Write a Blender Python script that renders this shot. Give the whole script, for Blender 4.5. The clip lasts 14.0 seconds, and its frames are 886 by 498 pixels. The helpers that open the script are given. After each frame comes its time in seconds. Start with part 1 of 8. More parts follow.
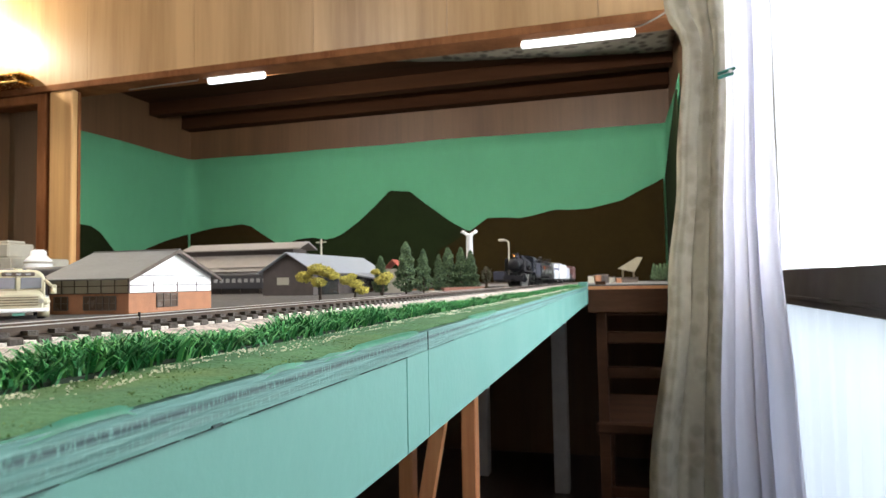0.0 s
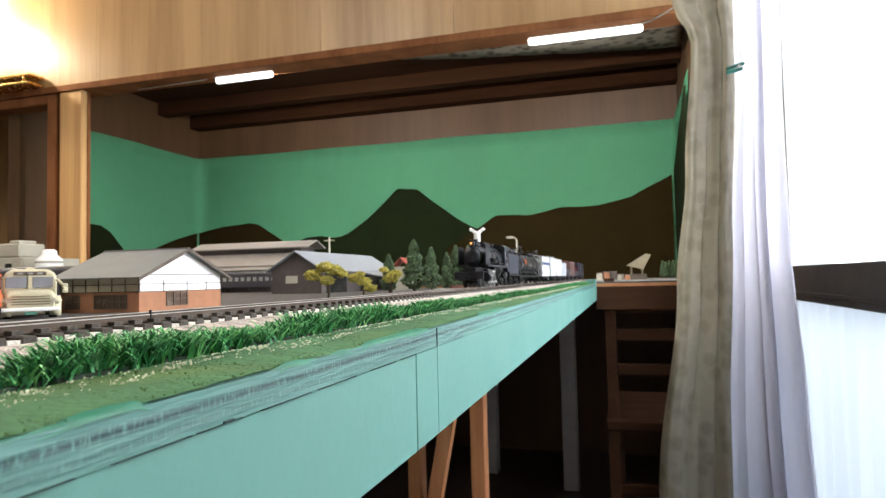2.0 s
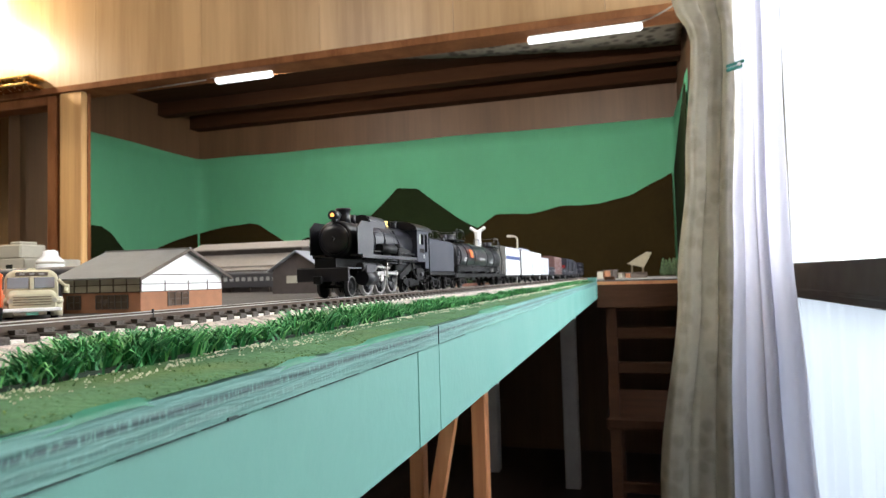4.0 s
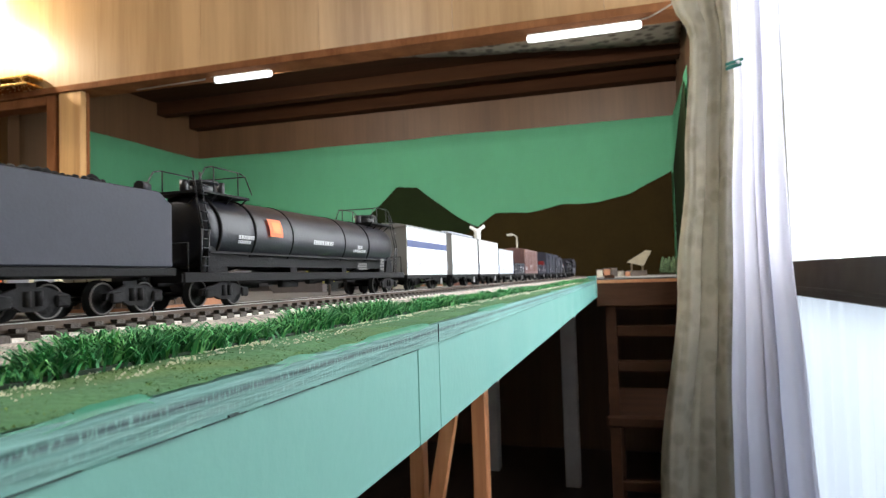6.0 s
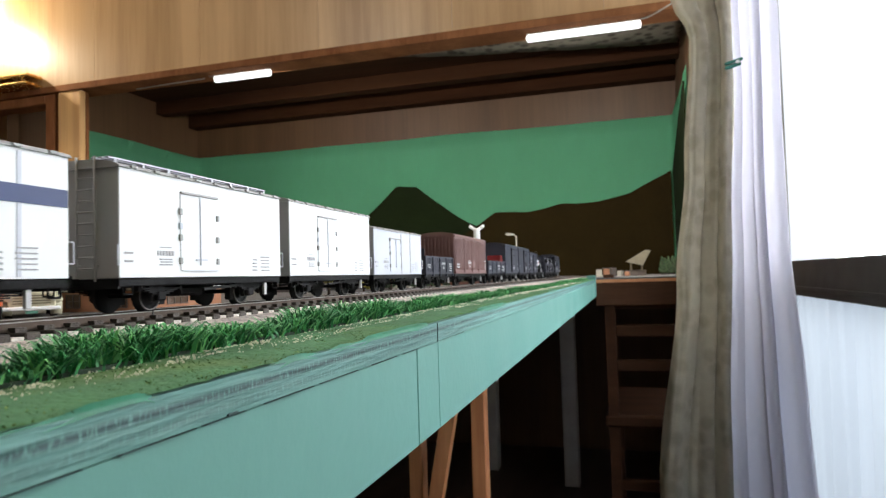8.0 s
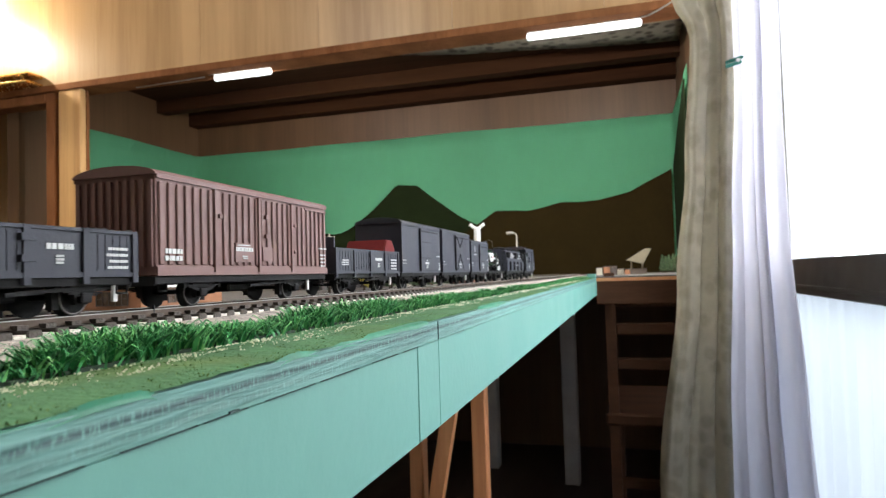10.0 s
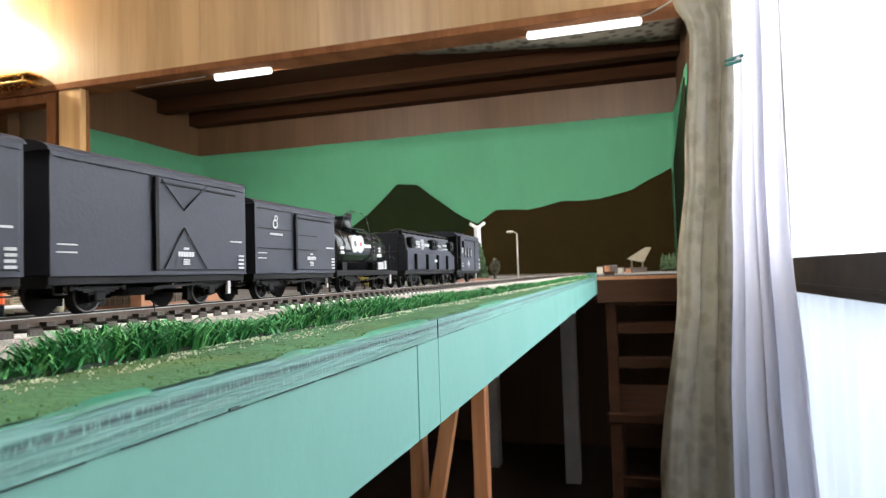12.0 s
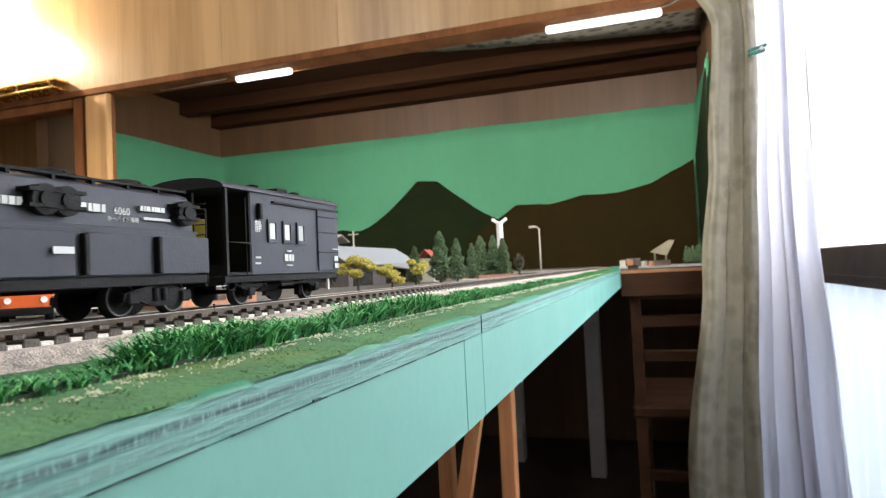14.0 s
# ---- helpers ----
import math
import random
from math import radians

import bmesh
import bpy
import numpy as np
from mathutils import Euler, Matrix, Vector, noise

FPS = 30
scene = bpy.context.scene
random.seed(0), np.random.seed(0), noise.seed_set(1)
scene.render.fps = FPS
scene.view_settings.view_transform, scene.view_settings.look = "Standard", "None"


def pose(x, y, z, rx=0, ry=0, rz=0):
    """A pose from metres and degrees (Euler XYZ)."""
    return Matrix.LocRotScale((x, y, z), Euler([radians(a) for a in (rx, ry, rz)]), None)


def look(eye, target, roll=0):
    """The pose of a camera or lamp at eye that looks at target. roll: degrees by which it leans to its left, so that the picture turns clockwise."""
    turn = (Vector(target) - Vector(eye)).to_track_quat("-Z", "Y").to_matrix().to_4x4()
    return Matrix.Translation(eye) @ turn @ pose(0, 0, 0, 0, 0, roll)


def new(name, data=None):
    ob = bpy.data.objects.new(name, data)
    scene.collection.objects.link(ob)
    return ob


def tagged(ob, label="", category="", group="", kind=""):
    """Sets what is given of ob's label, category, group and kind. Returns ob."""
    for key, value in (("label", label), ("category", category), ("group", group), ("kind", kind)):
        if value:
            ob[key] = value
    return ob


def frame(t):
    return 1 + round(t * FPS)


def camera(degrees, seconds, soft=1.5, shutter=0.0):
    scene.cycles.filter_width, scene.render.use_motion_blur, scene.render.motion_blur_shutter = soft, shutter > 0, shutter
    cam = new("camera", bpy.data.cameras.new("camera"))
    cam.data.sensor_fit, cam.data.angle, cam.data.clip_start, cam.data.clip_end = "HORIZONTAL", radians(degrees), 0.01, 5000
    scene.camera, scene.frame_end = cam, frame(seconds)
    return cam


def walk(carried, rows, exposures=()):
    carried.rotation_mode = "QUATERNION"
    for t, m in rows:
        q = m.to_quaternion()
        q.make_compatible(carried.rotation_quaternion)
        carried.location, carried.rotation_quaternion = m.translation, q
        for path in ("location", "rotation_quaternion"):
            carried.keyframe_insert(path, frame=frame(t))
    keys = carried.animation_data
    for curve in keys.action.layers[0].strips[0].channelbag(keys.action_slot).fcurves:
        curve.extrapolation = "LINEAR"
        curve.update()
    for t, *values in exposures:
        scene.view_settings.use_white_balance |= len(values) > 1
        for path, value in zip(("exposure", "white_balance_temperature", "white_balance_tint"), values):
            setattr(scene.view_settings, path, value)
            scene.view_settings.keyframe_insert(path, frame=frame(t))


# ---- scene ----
# ---- camera and walk ----
cam = camera(68.7, 14.0, soft=1.2, shutter=0.12)
cam.data.dof.use_dof, cam.data.dof.focus_distance, cam.data.dof.aperture_fstop = True, 0.22, 44.0
PATH = [
    (0, (0.0013, -0.0023, 0.8050), (-0.5364, 1.9215, 0.9041), -1.01),
    (0.5, (0.0015, -0.0026, 0.8049), (-0.5441, 1.9190, 0.9024), -1.12),
    (1, (0.0014, -0.0028, 0.8047), (-0.5500, 1.9173, 0.9008), -1.21),
    (1.5, (0.0012, -0.0026, 0.8046), (-0.5554, 1.9160, 0.8995), -1.26),
    (2, (0.0011, -0.0026, 0.8046), (-0.5600, 1.9148, 0.8976), -1.26),
    (2.5, (0.0010, -0.0028, 0.8044), (-0.5625, 1.9140, 0.8965), -1.35),
    (3, (0.0009, -0.0029, 0.8042), (-0.5625, 1.9139, 0.8962), -1.44),
    (5.5, (0.0010, -0.0034, 0.8039), (-0.5609, 1.9140, 0.8921), -1.62),
    (6, (0.0010, -0.0034, 0.8037), (-0.5606, 1.9141, 0.8913), -1.67),
    (6.5, (0.0010, -0.0034, 0.8038), (-0.5604, 1.9143, 0.8900), -1.66),
    (7, (0.0014, -0.0037, 0.8039), (-0.5604, 1.9138, 0.8892), -1.67),
    (7.5, (0.0013, -0.0037, 0.8037), (-0.5598, 1.9141, 0.8892), -1.68),
    (8, (0.0012, -0.0037, 0.8037), (-0.5588, 1.9144, 0.8895), -1.64),
    (10.5, (0.0014, -0.0042, 0.8036), (-0.5601, 1.9137, 0.8837), -1.66),
    (11, (0.0017, -0.0042, 0.8036), (-0.5586, 1.9140, 0.8832), -1.71),
    (11.5, (0.0018, -0.0043, 0.8034), (-0.5607, 1.9134, 0.8825), -1.75),
    (12, (0.0018, -0.0046, 0.8033), (-0.5610, 1.9130, 0.8820), -1.75),
    (12.5, (0.0018, -0.0045, 0.8033), (-0.5634, 1.9125, 0.8802), -1.78),
    (13, (0.0016, -0.0048, 0.8033), (-0.5663, 1.9115, 0.8779), -1.82),
    (13.5, (0.0008, -0.0065, 0.8039), (-0.5738, 1.9079, 0.8746), -2.20),
    (14, (-0.0044, -0.0159, 0.8043), (-0.6242, 1.8844, 0.8728), -2.63),
]
walk(cam, [(t, look(eye, target, roll)) for t, eye, target, roll in PATH],
     exposures=[(0, 0.02), (6.5, 0.02), (7.0, -0.04), (7.5, -0.18), (8.0, -0.38), (8.4, -0.35), (10.3, 0.06), (11.0, 0.11), (13.0, 0.15), (14.0, 0.18)])

# ---- world and light ----
world = bpy.data.worlds.new("sky")
scene.world = world
world.use_nodes = True
wn = world.node_tree.nodes
sky = wn.new("ShaderNodeTexSky")
sky.sky_type = "NISHITA"
sky.sun_disc = False
sky.sun_elevation = radians(38)
sky.sun_rotation = radians(90)
world.node_tree.links.new(sky.outputs["Color"], wn["Background"].inputs["Color"])
wn["Background"].inputs["Strength"].default_value = 0.12
scene.view_settings.exposure = 0.0

sun = new("sun", bpy.data.lights.new("sun", "SUN"))
sun.data.energy = 1.6
sun.data.angle = radians(45)
sun.data.color = (1.0, 0.96, 0.9)
sun.matrix_world = look((5, 1.0, 4), (0, 0.6, 0.8))


def area(name, eye, target, sx, sy, power, color):
    ob = new(name, bpy.data.lights.new(name, "AREA"))
    ob.data.shape, ob.data.size, ob.data.size_y = "RECTANGLE", sx, sy
    ob.data.energy, ob.data.color = power, color
    ob.matrix_world = look(eye, target)
    return ob


# daylight in the window's opening
area("window_daylight", (0.47, 1.08, 1.365), (-1.0, 1.08, 1.25), 1.68, 1.09, 26.0, (0.93, 0.97, 1.0))
# the two strip lamps under the lintel
area("strip_light_lamp", (-1.271, 1.94, 1.505), (-1.271, 2.70, 0.6), 0.22, 0.02, 13.0, (1.0, 0.97, 0.91))
area("strip_light_lamp", (-0.115, 1.94, 1.505), (-0.115, 2.70, 0.6), 0.32, 0.02, 15.0, (1.0, 0.97, 0.91))
# warm bulb of the wall lamp
bulb = new("wall_lamp_bulb", bpy.data.lights.new("wall_lamp_bulb", "POINT"))
bulb.data.energy, bulb.data.color, bulb.data.shadow_soft_size = 50.0, (1.0, 0.86, 0.64), 0.03
bulb.location = (-2.44, 1.76, 1.82)
# added warm overhead fill behind the camera, with no known lamp there
area("overhead_fill_light", (-1.5, -0.2, 2.36), (-1.5, -0.2, 0), 0.6, 0.6, 27, (1.0, 0.95, 0.88))


# ---- materials ----
def mat(name, color, rough=0.6, metal=0.0, vary=0.15, scale=40.0, bump=0.0, bscale=None, emit=None, stretch=(1, 1, 1), spec=0.5, dark=None):
    m = bpy.data.materials.new(name)
    m.use_nodes = True
    nt = m.node_tree
    b = nt.nodes["Principled BSDF"]
    b.inputs["Roughness"].default_value = rough
    b.inputs["Metallic"].default_value = metal
    b.inputs["Specular IOR Level"].default_value = spec
    tc = nt.nodes.new("ShaderNodeTexCoord")
    mp = nt.nodes.new("ShaderNodeMapping")
    mp.inputs["Scale"].default_value = stretch
    nt.links.new(tc.outputs["Object"], mp.inputs["Vector"])
    n1 = nt.nodes.new("ShaderNodeTexNoise")
    n1.inputs["Scale"].default_value = scale
    n1.inputs["Detail"].default_value = 6
    n2 = nt.nodes.new("ShaderNodeTexNoise")
    n2.inputs["Scale"].default_value = scale * 7
    n2.inputs["Detail"].default_value = 3
    nt.links.new(mp.outputs["Vector"], n1.inputs["Vector"])
    nt.links.new(mp.outputs["Vector"], n2.inputs["Vector"])
    add = nt.nodes.new("ShaderNodeMath")
    add.operation = "MULTIPLY_ADD"
    add.inputs[1].default_value = 0.35
    nt.links.new(n2.outputs["Fac"], add.inputs[0])
    nt.links.new(n1.outputs["Fac"], add.inputs[2])
    ramp = nt.nodes.new("ShaderNodeValToRGB")
    ramp.color_ramp.elements[0].position = 0.4
    ramp.color_ramp.elements[1].position = 0.95
    lo = dark or tuple(c * (1 - vary) for c in color)
    hi = tuple(min(1, c * (1 + vary)) for c in color)
    ramp.color_ramp.elements[0].color = (*lo, 1)
    ramp.color_ramp.elements[1].color = (*hi, 1)
    nt.links.new(add.outputs[0], ramp.inputs["Fac"])
    nt.links.new(ramp.outputs["Color"], b.inputs["Base Color"])
    rr = nt.nodes.new("ShaderNodeMapRange")
    rr.inputs["To Min"].default_value = max(0.02, rough - 0.12)
    rr.inputs["To Max"].default_value = min(1, rough + 0.12)
    nt.links.new(n1.outputs["Fac"], rr.inputs["Value"])
    nt.links.new(rr.outputs["Result"], b.inputs["Roughness"])
    if bump:
        bp = nt.nodes.new("ShaderNodeBump")
        bp.inputs["Strength"].default_value = min(1.0, bump)
        bp.inputs["Distance"].default_value = 0.001
        n3 = nt.nodes.new("ShaderNodeTexNoise")
        n3.inputs["Scale"].default_value = bscale or scale * 4
        n3.inputs["Detail"].default_value = 5
        nt.links.new(mp.outputs["Vector"], n3.inputs["Vector"])
        nt.links.new(n3.outputs["Fac"], bp.inputs["Height"])
        nt.links.new(bp.outputs["Normal"], b.inputs["Normal"])
    if emit:
        b.inputs["Emission Color"].default_value = (*emit[:3], 1)
        b.inputs["Emission Strength"].default_value = emit[3]
    return m


def wood(name, c1, c2, rough=0.45, grain=(30, 30, 1.2), scale=3.0, bump=0.15, spec=0.5):
    """Veneer or timber: long streaks of two tones along one axis."""
    m = bpy.data.materials.new(name)
    m.use_nodes = True
    nt = m.node_tree
    b = nt.nodes["Principled BSDF"]
    b.inputs["Roughness"].default_value = rough
    b.inputs["Specular IOR Level"].default_value = spec
    tc = nt.nodes.new("ShaderNodeTexCoord")
    mp = nt.nodes.new("ShaderNodeMapping")
    mp.inputs["Scale"].default_value = grain
    nt.links.new(tc.outputs["Object"], mp.inputs["Vector"])
    n1 = nt.nodes.new("ShaderNodeTexNoise")
    n1.inputs["Scale"].default_value = scale * 0.35
    n1.inputs["Detail"].default_value = 3
    n2 = nt.nodes.new("ShaderNodeTexNoise")
    n2.inputs["Scale"].default_value = scale * 2.5
    n2.inputs["Detail"].default_value = 8
    n2.inputs["Roughness"].default_value = 0.65
    for n in (n1, n2):
        nt.links.new(mp.outputs["Vector"], n.inputs["Vector"])
    mx = nt.nodes.new("ShaderNodeMath")
    mx.operation = "MULTIPLY_ADD"
    mx.inputs[1].default_value = 0.6
    nt.links.new(n2.outputs["Fac"], mx.inputs[0])
    nt.links.new(n1.outputs["Fac"], mx.inputs[2])
    ramp = nt.nodes.new("ShaderNodeValToRGB")
    ramp.color_ramp.elements[0].position = 0.55
    ramp.color_ramp.elements[1].position = 1.05
    ramp.color_ramp.elements[0].color = (*c1, 1)
    ramp.color_ramp.elements[1].color = (*c2, 1)
    nt.links.new(mx.outputs[0], ramp.inputs["Fac"])
    nt.links.new(ramp.outputs["Color"], b.inputs["Base Color"])
    bp = nt.nodes.new("ShaderNodeBump")
    bp.inputs["Strength"].default_value = bump
    bp.inputs["Distance"].default_value = 0.002
    nt.links.new(n2.outputs["Fac"], bp.inputs["Height"])
    nt.links.new(bp.outputs["Normal"], b.inputs["Normal"])
    return m


M_PANEL = wood("wood_panel", (0.265, 0.15, 0.066), (0.46, 0.295, 0.15), 0.35, (10, 10, 0.5), 1.6, 0.05)
M_TRIM = wood("wood_trim", (0.135, 0.05, 0.02), (0.23, 0.098, 0.04), 0.85, (12, 12, 3), 3, 0.05, 0.08)
M_POST = wood("wood_post", (0.42, 0.23, 0.09), (0.62, 0.38, 0.17), 0.35, (30, 30, 1.0), 2, 0.05)
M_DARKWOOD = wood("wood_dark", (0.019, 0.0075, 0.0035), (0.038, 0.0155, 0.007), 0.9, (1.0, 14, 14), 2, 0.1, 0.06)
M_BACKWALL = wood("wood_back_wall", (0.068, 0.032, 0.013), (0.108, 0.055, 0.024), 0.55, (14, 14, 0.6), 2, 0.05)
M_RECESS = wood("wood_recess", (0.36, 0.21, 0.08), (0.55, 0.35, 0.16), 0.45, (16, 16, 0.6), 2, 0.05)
M_PLASTER = mat("plaster", (0.62, 0.56, 0.46), 0.9, scale=6, bump=0.3)
M_FLOOR = wood("floor_wood", (0.03, 0.018, 0.012), (0.06, 0.036, 0.024), 0.45, (14, 1.0, 14), 3, 0.1)
M_GREEN = mat("mint_paint", (0.112, 0.285, 0.245), 0.45, vary=0.06, scale=14, bump=0.12, bscale=260)
M_STRAW = wood("trestle_wood", (0.40, 0.15, 0.06), (0.55, 0.26, 0.115), 0.5, (20, 20, 1.2), 3, 0.1)
M_CHAIR = wood("chair_wood", (0.036, 0.015, 0.008), (0.072, 0.032, 0.016), 0.7, (3, 20, 20), 3, 0.1, 0.12)
M_WHITELEG = mat("grey_white_paint", (0.34, 0.32, 0.31), 0.6, scale=12)
M_LED = mat("strip_light_tube", (0.9, 0.9, 0.9), 0.4, emit=(0.95, 0.98, 1.0, 2.5))
M_WHITE = mat("white_plastic", (0.75, 0.75, 0.73), 0.4, vary=0.05)
M_CABLE = mat("grey_cable", (0.35, 0.33, 0.30), 0.5)
M_BRASS = mat("brass", (0.75, 0.50, 0.18), 0.25, metal=1.0, scale=60)
M_BLACK = mat("model_black", (0.0075, 0.0078, 0.0125), 0.33, spec=0.5, vary=0.18, scale=60, bump=0.08, bscale=900)
M_BLACKG = mat("model_black_gloss", (0.008, 0.008, 0.009), 0.18, vary=0.15, scale=60)
M_VAN = mat("van_black", (0.030, 0.032, 0.046), 0.5, spec=0.25, vary=0.14, scale=45, bump=0.1, bscale=900)
M_UNDER = mat("underframe_black", (0.009, 0.009, 0.010), 0.65, spec=0.15, vary=0.25, scale=90, bump=0.2, bscale=900)
M_BROWN = mat("wagon_brown", (0.165, 0.085, 0.078), 0.55, vary=0.1, scale=50, bump=0.1, bscale=900)
M_RED = mat("load_red", (0.13, 0.012, 0.012), 0.7, spec=0.12, vary=0.12, scale=60)
M_WAGWHITE = mat("wagon_white", (0.80, 0.81, 0.84), 0.5, vary=0.04, scale=40)
M_WAGGREY = mat("wagon_pale_grey", (0.56, 0.58, 0.66), 0.5, vary=0.05, scale=40)
# grey for fittings, and for the shade coloured onto the refrigerated vans' ends
M_GREY_ENDSHADE = mat("grey_and_end_shade", (0.36, 0.36, 0.36), 0.5, vary=0.05, scale=40)
M_BLUE = mat("band_blue", (0.035, 0.055, 0.16), 0.5, vary=0.08)
M_STEEL = mat("steel", (0.55, 0.54, 0.52), 0.3, metal=0.9, vary=0.1, scale=200)
M_RIM = mat("wheel_rim", (0.13, 0.125, 0.12), 0.4, metal=0.5, vary=0.15, scale=200)
M_TYRE = mat("driving_tyre", (0.20, 0.195, 0.19), 0.4, metal=0.5, vary=0.15, scale=200)
M_TXT = mat("lettering_white", (0.5, 0.5, 0.51), 0.6, vary=0.08)
M_PALETXT = mat("lettering_grey", (0.42, 0.42, 0.45), 0.6, vary=0.08)
M_ORANGE = mat("badge_orange", (0.80, 0.16, 0.04), 0.5, vary=0.06)
M_REDMARK = mat("badge_red", (0.6, 0.05, 0.06), 0.5)
M_YELLOW = mat("panel_yellow", (0.5, 0.45, 0.06), 0.5)
M_GLASS = mat("dark_glass", (0.02, 0.022, 0.022), 0.08, vary=0.1)
M_CREAMGLASS = mat("lit_glass", (0.42, 0.44, 0.40), 0.2, vary=0.1)
M_LAMP = mat("headlamp_glow", (1.0, 0.5, 0.2), 0.3, emit=(1.0, 0.28, 0.06, 2.5))


# ---- building helpers ----
def box(bm, x0, x1, y0, y1, z0, z1, bev=0.0):
    vs = [bm.verts.new(p) for p in ((x0, y0, z0), (x1, y0, z0), (x1, y1, z0), (x0, y1, z0), (x0, y0, z1), (x1, y0, z1), (x1, y1, z1), (x0, y1, z1))]
    fs = [bm.faces.new([vs[i] for i in q]) for q in ((0, 3, 2, 1), (4, 5, 6, 7), (0, 1, 5, 4), (1, 2, 6, 5), (2, 3, 7, 6), (3, 0, 4, 7))]
    if bev:
        es = {e for f in fs for e in f.edges}
        bmesh.ops.bevel(bm, geom=list(es), offset=bev, segments=1, affect="EDGES")
    return bm


def cyl(bm, p0, p1, r, seg=12, r2=None, caps=True):
    p0, p1 = Vector(p0), Vector(p1)
    q = (p1 - p0).to_track_quat("Z", "Y").to_matrix()
    r2 = r if r2 is None else r2
    rings = []
    for p, rad in ((p0, r), (p1, r2)):
        rings.append([bm.verts.new(p + q @ Vector((rad * math.cos(2 * math.pi * k / seg), rad * math.sin(2 * math.pi * k / seg), 0))) for k in range(seg)])
    for k in range(seg):
        f = bm.faces.new((rings[0][k], rings[0][(k + 1) % seg], rings[1][(k + 1) % seg], rings[1][k]))
        f.smooth = True
    if caps:
        bm.faces.new(list(reversed(rings[0])))
        bm.faces.new(rings[1])
    return bm


def lathe(bm, profile, base, axis, seg=20, ring=False):
    """Turns (along, radius) pairs round an axis from base."""
    base, ax = Vector(base), Vector(axis).normalized()
    q = ax.to_track_quat("Z", "Y").to_matrix()
    rings = []
    for a, r in profile:
        rings.append([bm.verts.new(base + ax * a + q @ Vector((r * math.cos(2 * math.pi * k / seg), r * math.sin(2 * math.pi * k / seg), 0))) for k in range(seg)])
    for ra, rb in zip(rings, rings[1:]):
        for k in range(seg):
            f = bm.faces.new((ra[k], ra[(k + 1) % seg], rb[(k + 1) % seg], rb[k]))
            f.smooth = True
    if ring:
        ra, rb = rings[-1], rings[0]
        for k in range(seg):
            bm.faces.new((ra[k], ra[(k + 1) % seg], rb[(k + 1) % seg], rb[k]))
        return bm
    bm.faces.new(list(reversed(rings[0])))
    bm.faces.new(rings[-1])
    return bm


def prism(bm, pts, a, b, axis="y"):
    """Extrudes a 2D outline along an axis from a to b. y: pts are (x, z); x: pts are (y, z); z: pts are (x, y)."""
    def at(p, h):
        return {"y": (p[0], h, p[1]), "x": (h, p[0], p[1]), "z": (p[0], p[1], h)}[axis]
    lo = [bm.verts.new(at(p, a)) for p in pts]
    hi = [bm.verts.new(at(p, b)) for p in pts]
    n = len(pts)
    for k in range(n):
        bm.faces.new((lo[k], lo[(k + 1) % n], hi[(k + 1) % n], hi[k]))
    bm.faces.new(list(reversed(lo)))
    bm.faces.new(hi)
    return bm


def pipe(bm, pts, r, seg=6):
    for a, b in zip(pts, pts[1:]):
        cyl(bm, a, b, r, seg)
    return bm


def B():
    return bmesh.new()


def mesh_of(name, bm, material):
    bmesh.ops.recalc_face_normals(bm, faces=bm.faces)
    me = bpy.data.meshes.new(name)
    bm.to_mesh(me)
    bm.free()
    me.materials.append(material)
    return me


def part(name, bm, material, parent, label="", loc=None):
    ob = new(name, mesh_of(name, bm, material))
    ob.parent = parent
    if loc is not None:
        ob.location = loc
    return tagged(ob, label=label)


def solid(name, bm, material, label, category, kind="", group="", m=None):
    ob = new(name, mesh_of(name, bm, material))
    if m is not None:
        ob.matrix_world = m
    return tagged(ob, label, category, group, kind)


def thing(name, label, category, group="", m=None):
    ob = new(name)
    ob.empty_display_size = 0.02
    if m is not None:
        ob.matrix_world = m
    return tagged(ob, label, category, group)


def like(ob, parent, loc, rz=0.0):
    """A further piece on the mesh of ob, at its own place."""
    o = new(ob.name.split(".")[0], ob.data)
    o.parent = parent
    o.location = loc
    o.rotation_euler = (0, 0, rz)
    return o


def bars(bm, x, y0, y1, z0, z1, rows=1, seed=0, t=0.00025, gap=0.45):
    """Unreadable lettering as short raised bars on a side at x; y runs along the side."""
    rnd = random.Random(seed)
    h = (z1 - z0) / (rows + (rows - 1) * gap)
    for r in range(rows):
        zb = z0 + r * h * (1 + gap)
        y = y0 + (rnd.random() * 0.15 * (y1 - y0) if rows > 1 else 0)
        while y < y1:
            w = min(h * (0.5 + rnd.random() * 0.9), y1 - y)
            if w > h * 0.25:
                box(bm, x, x + t, y, y + w * 0.8, zb, zb + h)
            y += w
    return bm


RAIL_Z = 0.7950
TRACK_X = -0.1645
EDGE_X = -0.0713
GROUND_Z = 0.7868
BACK_Z = 0.7830


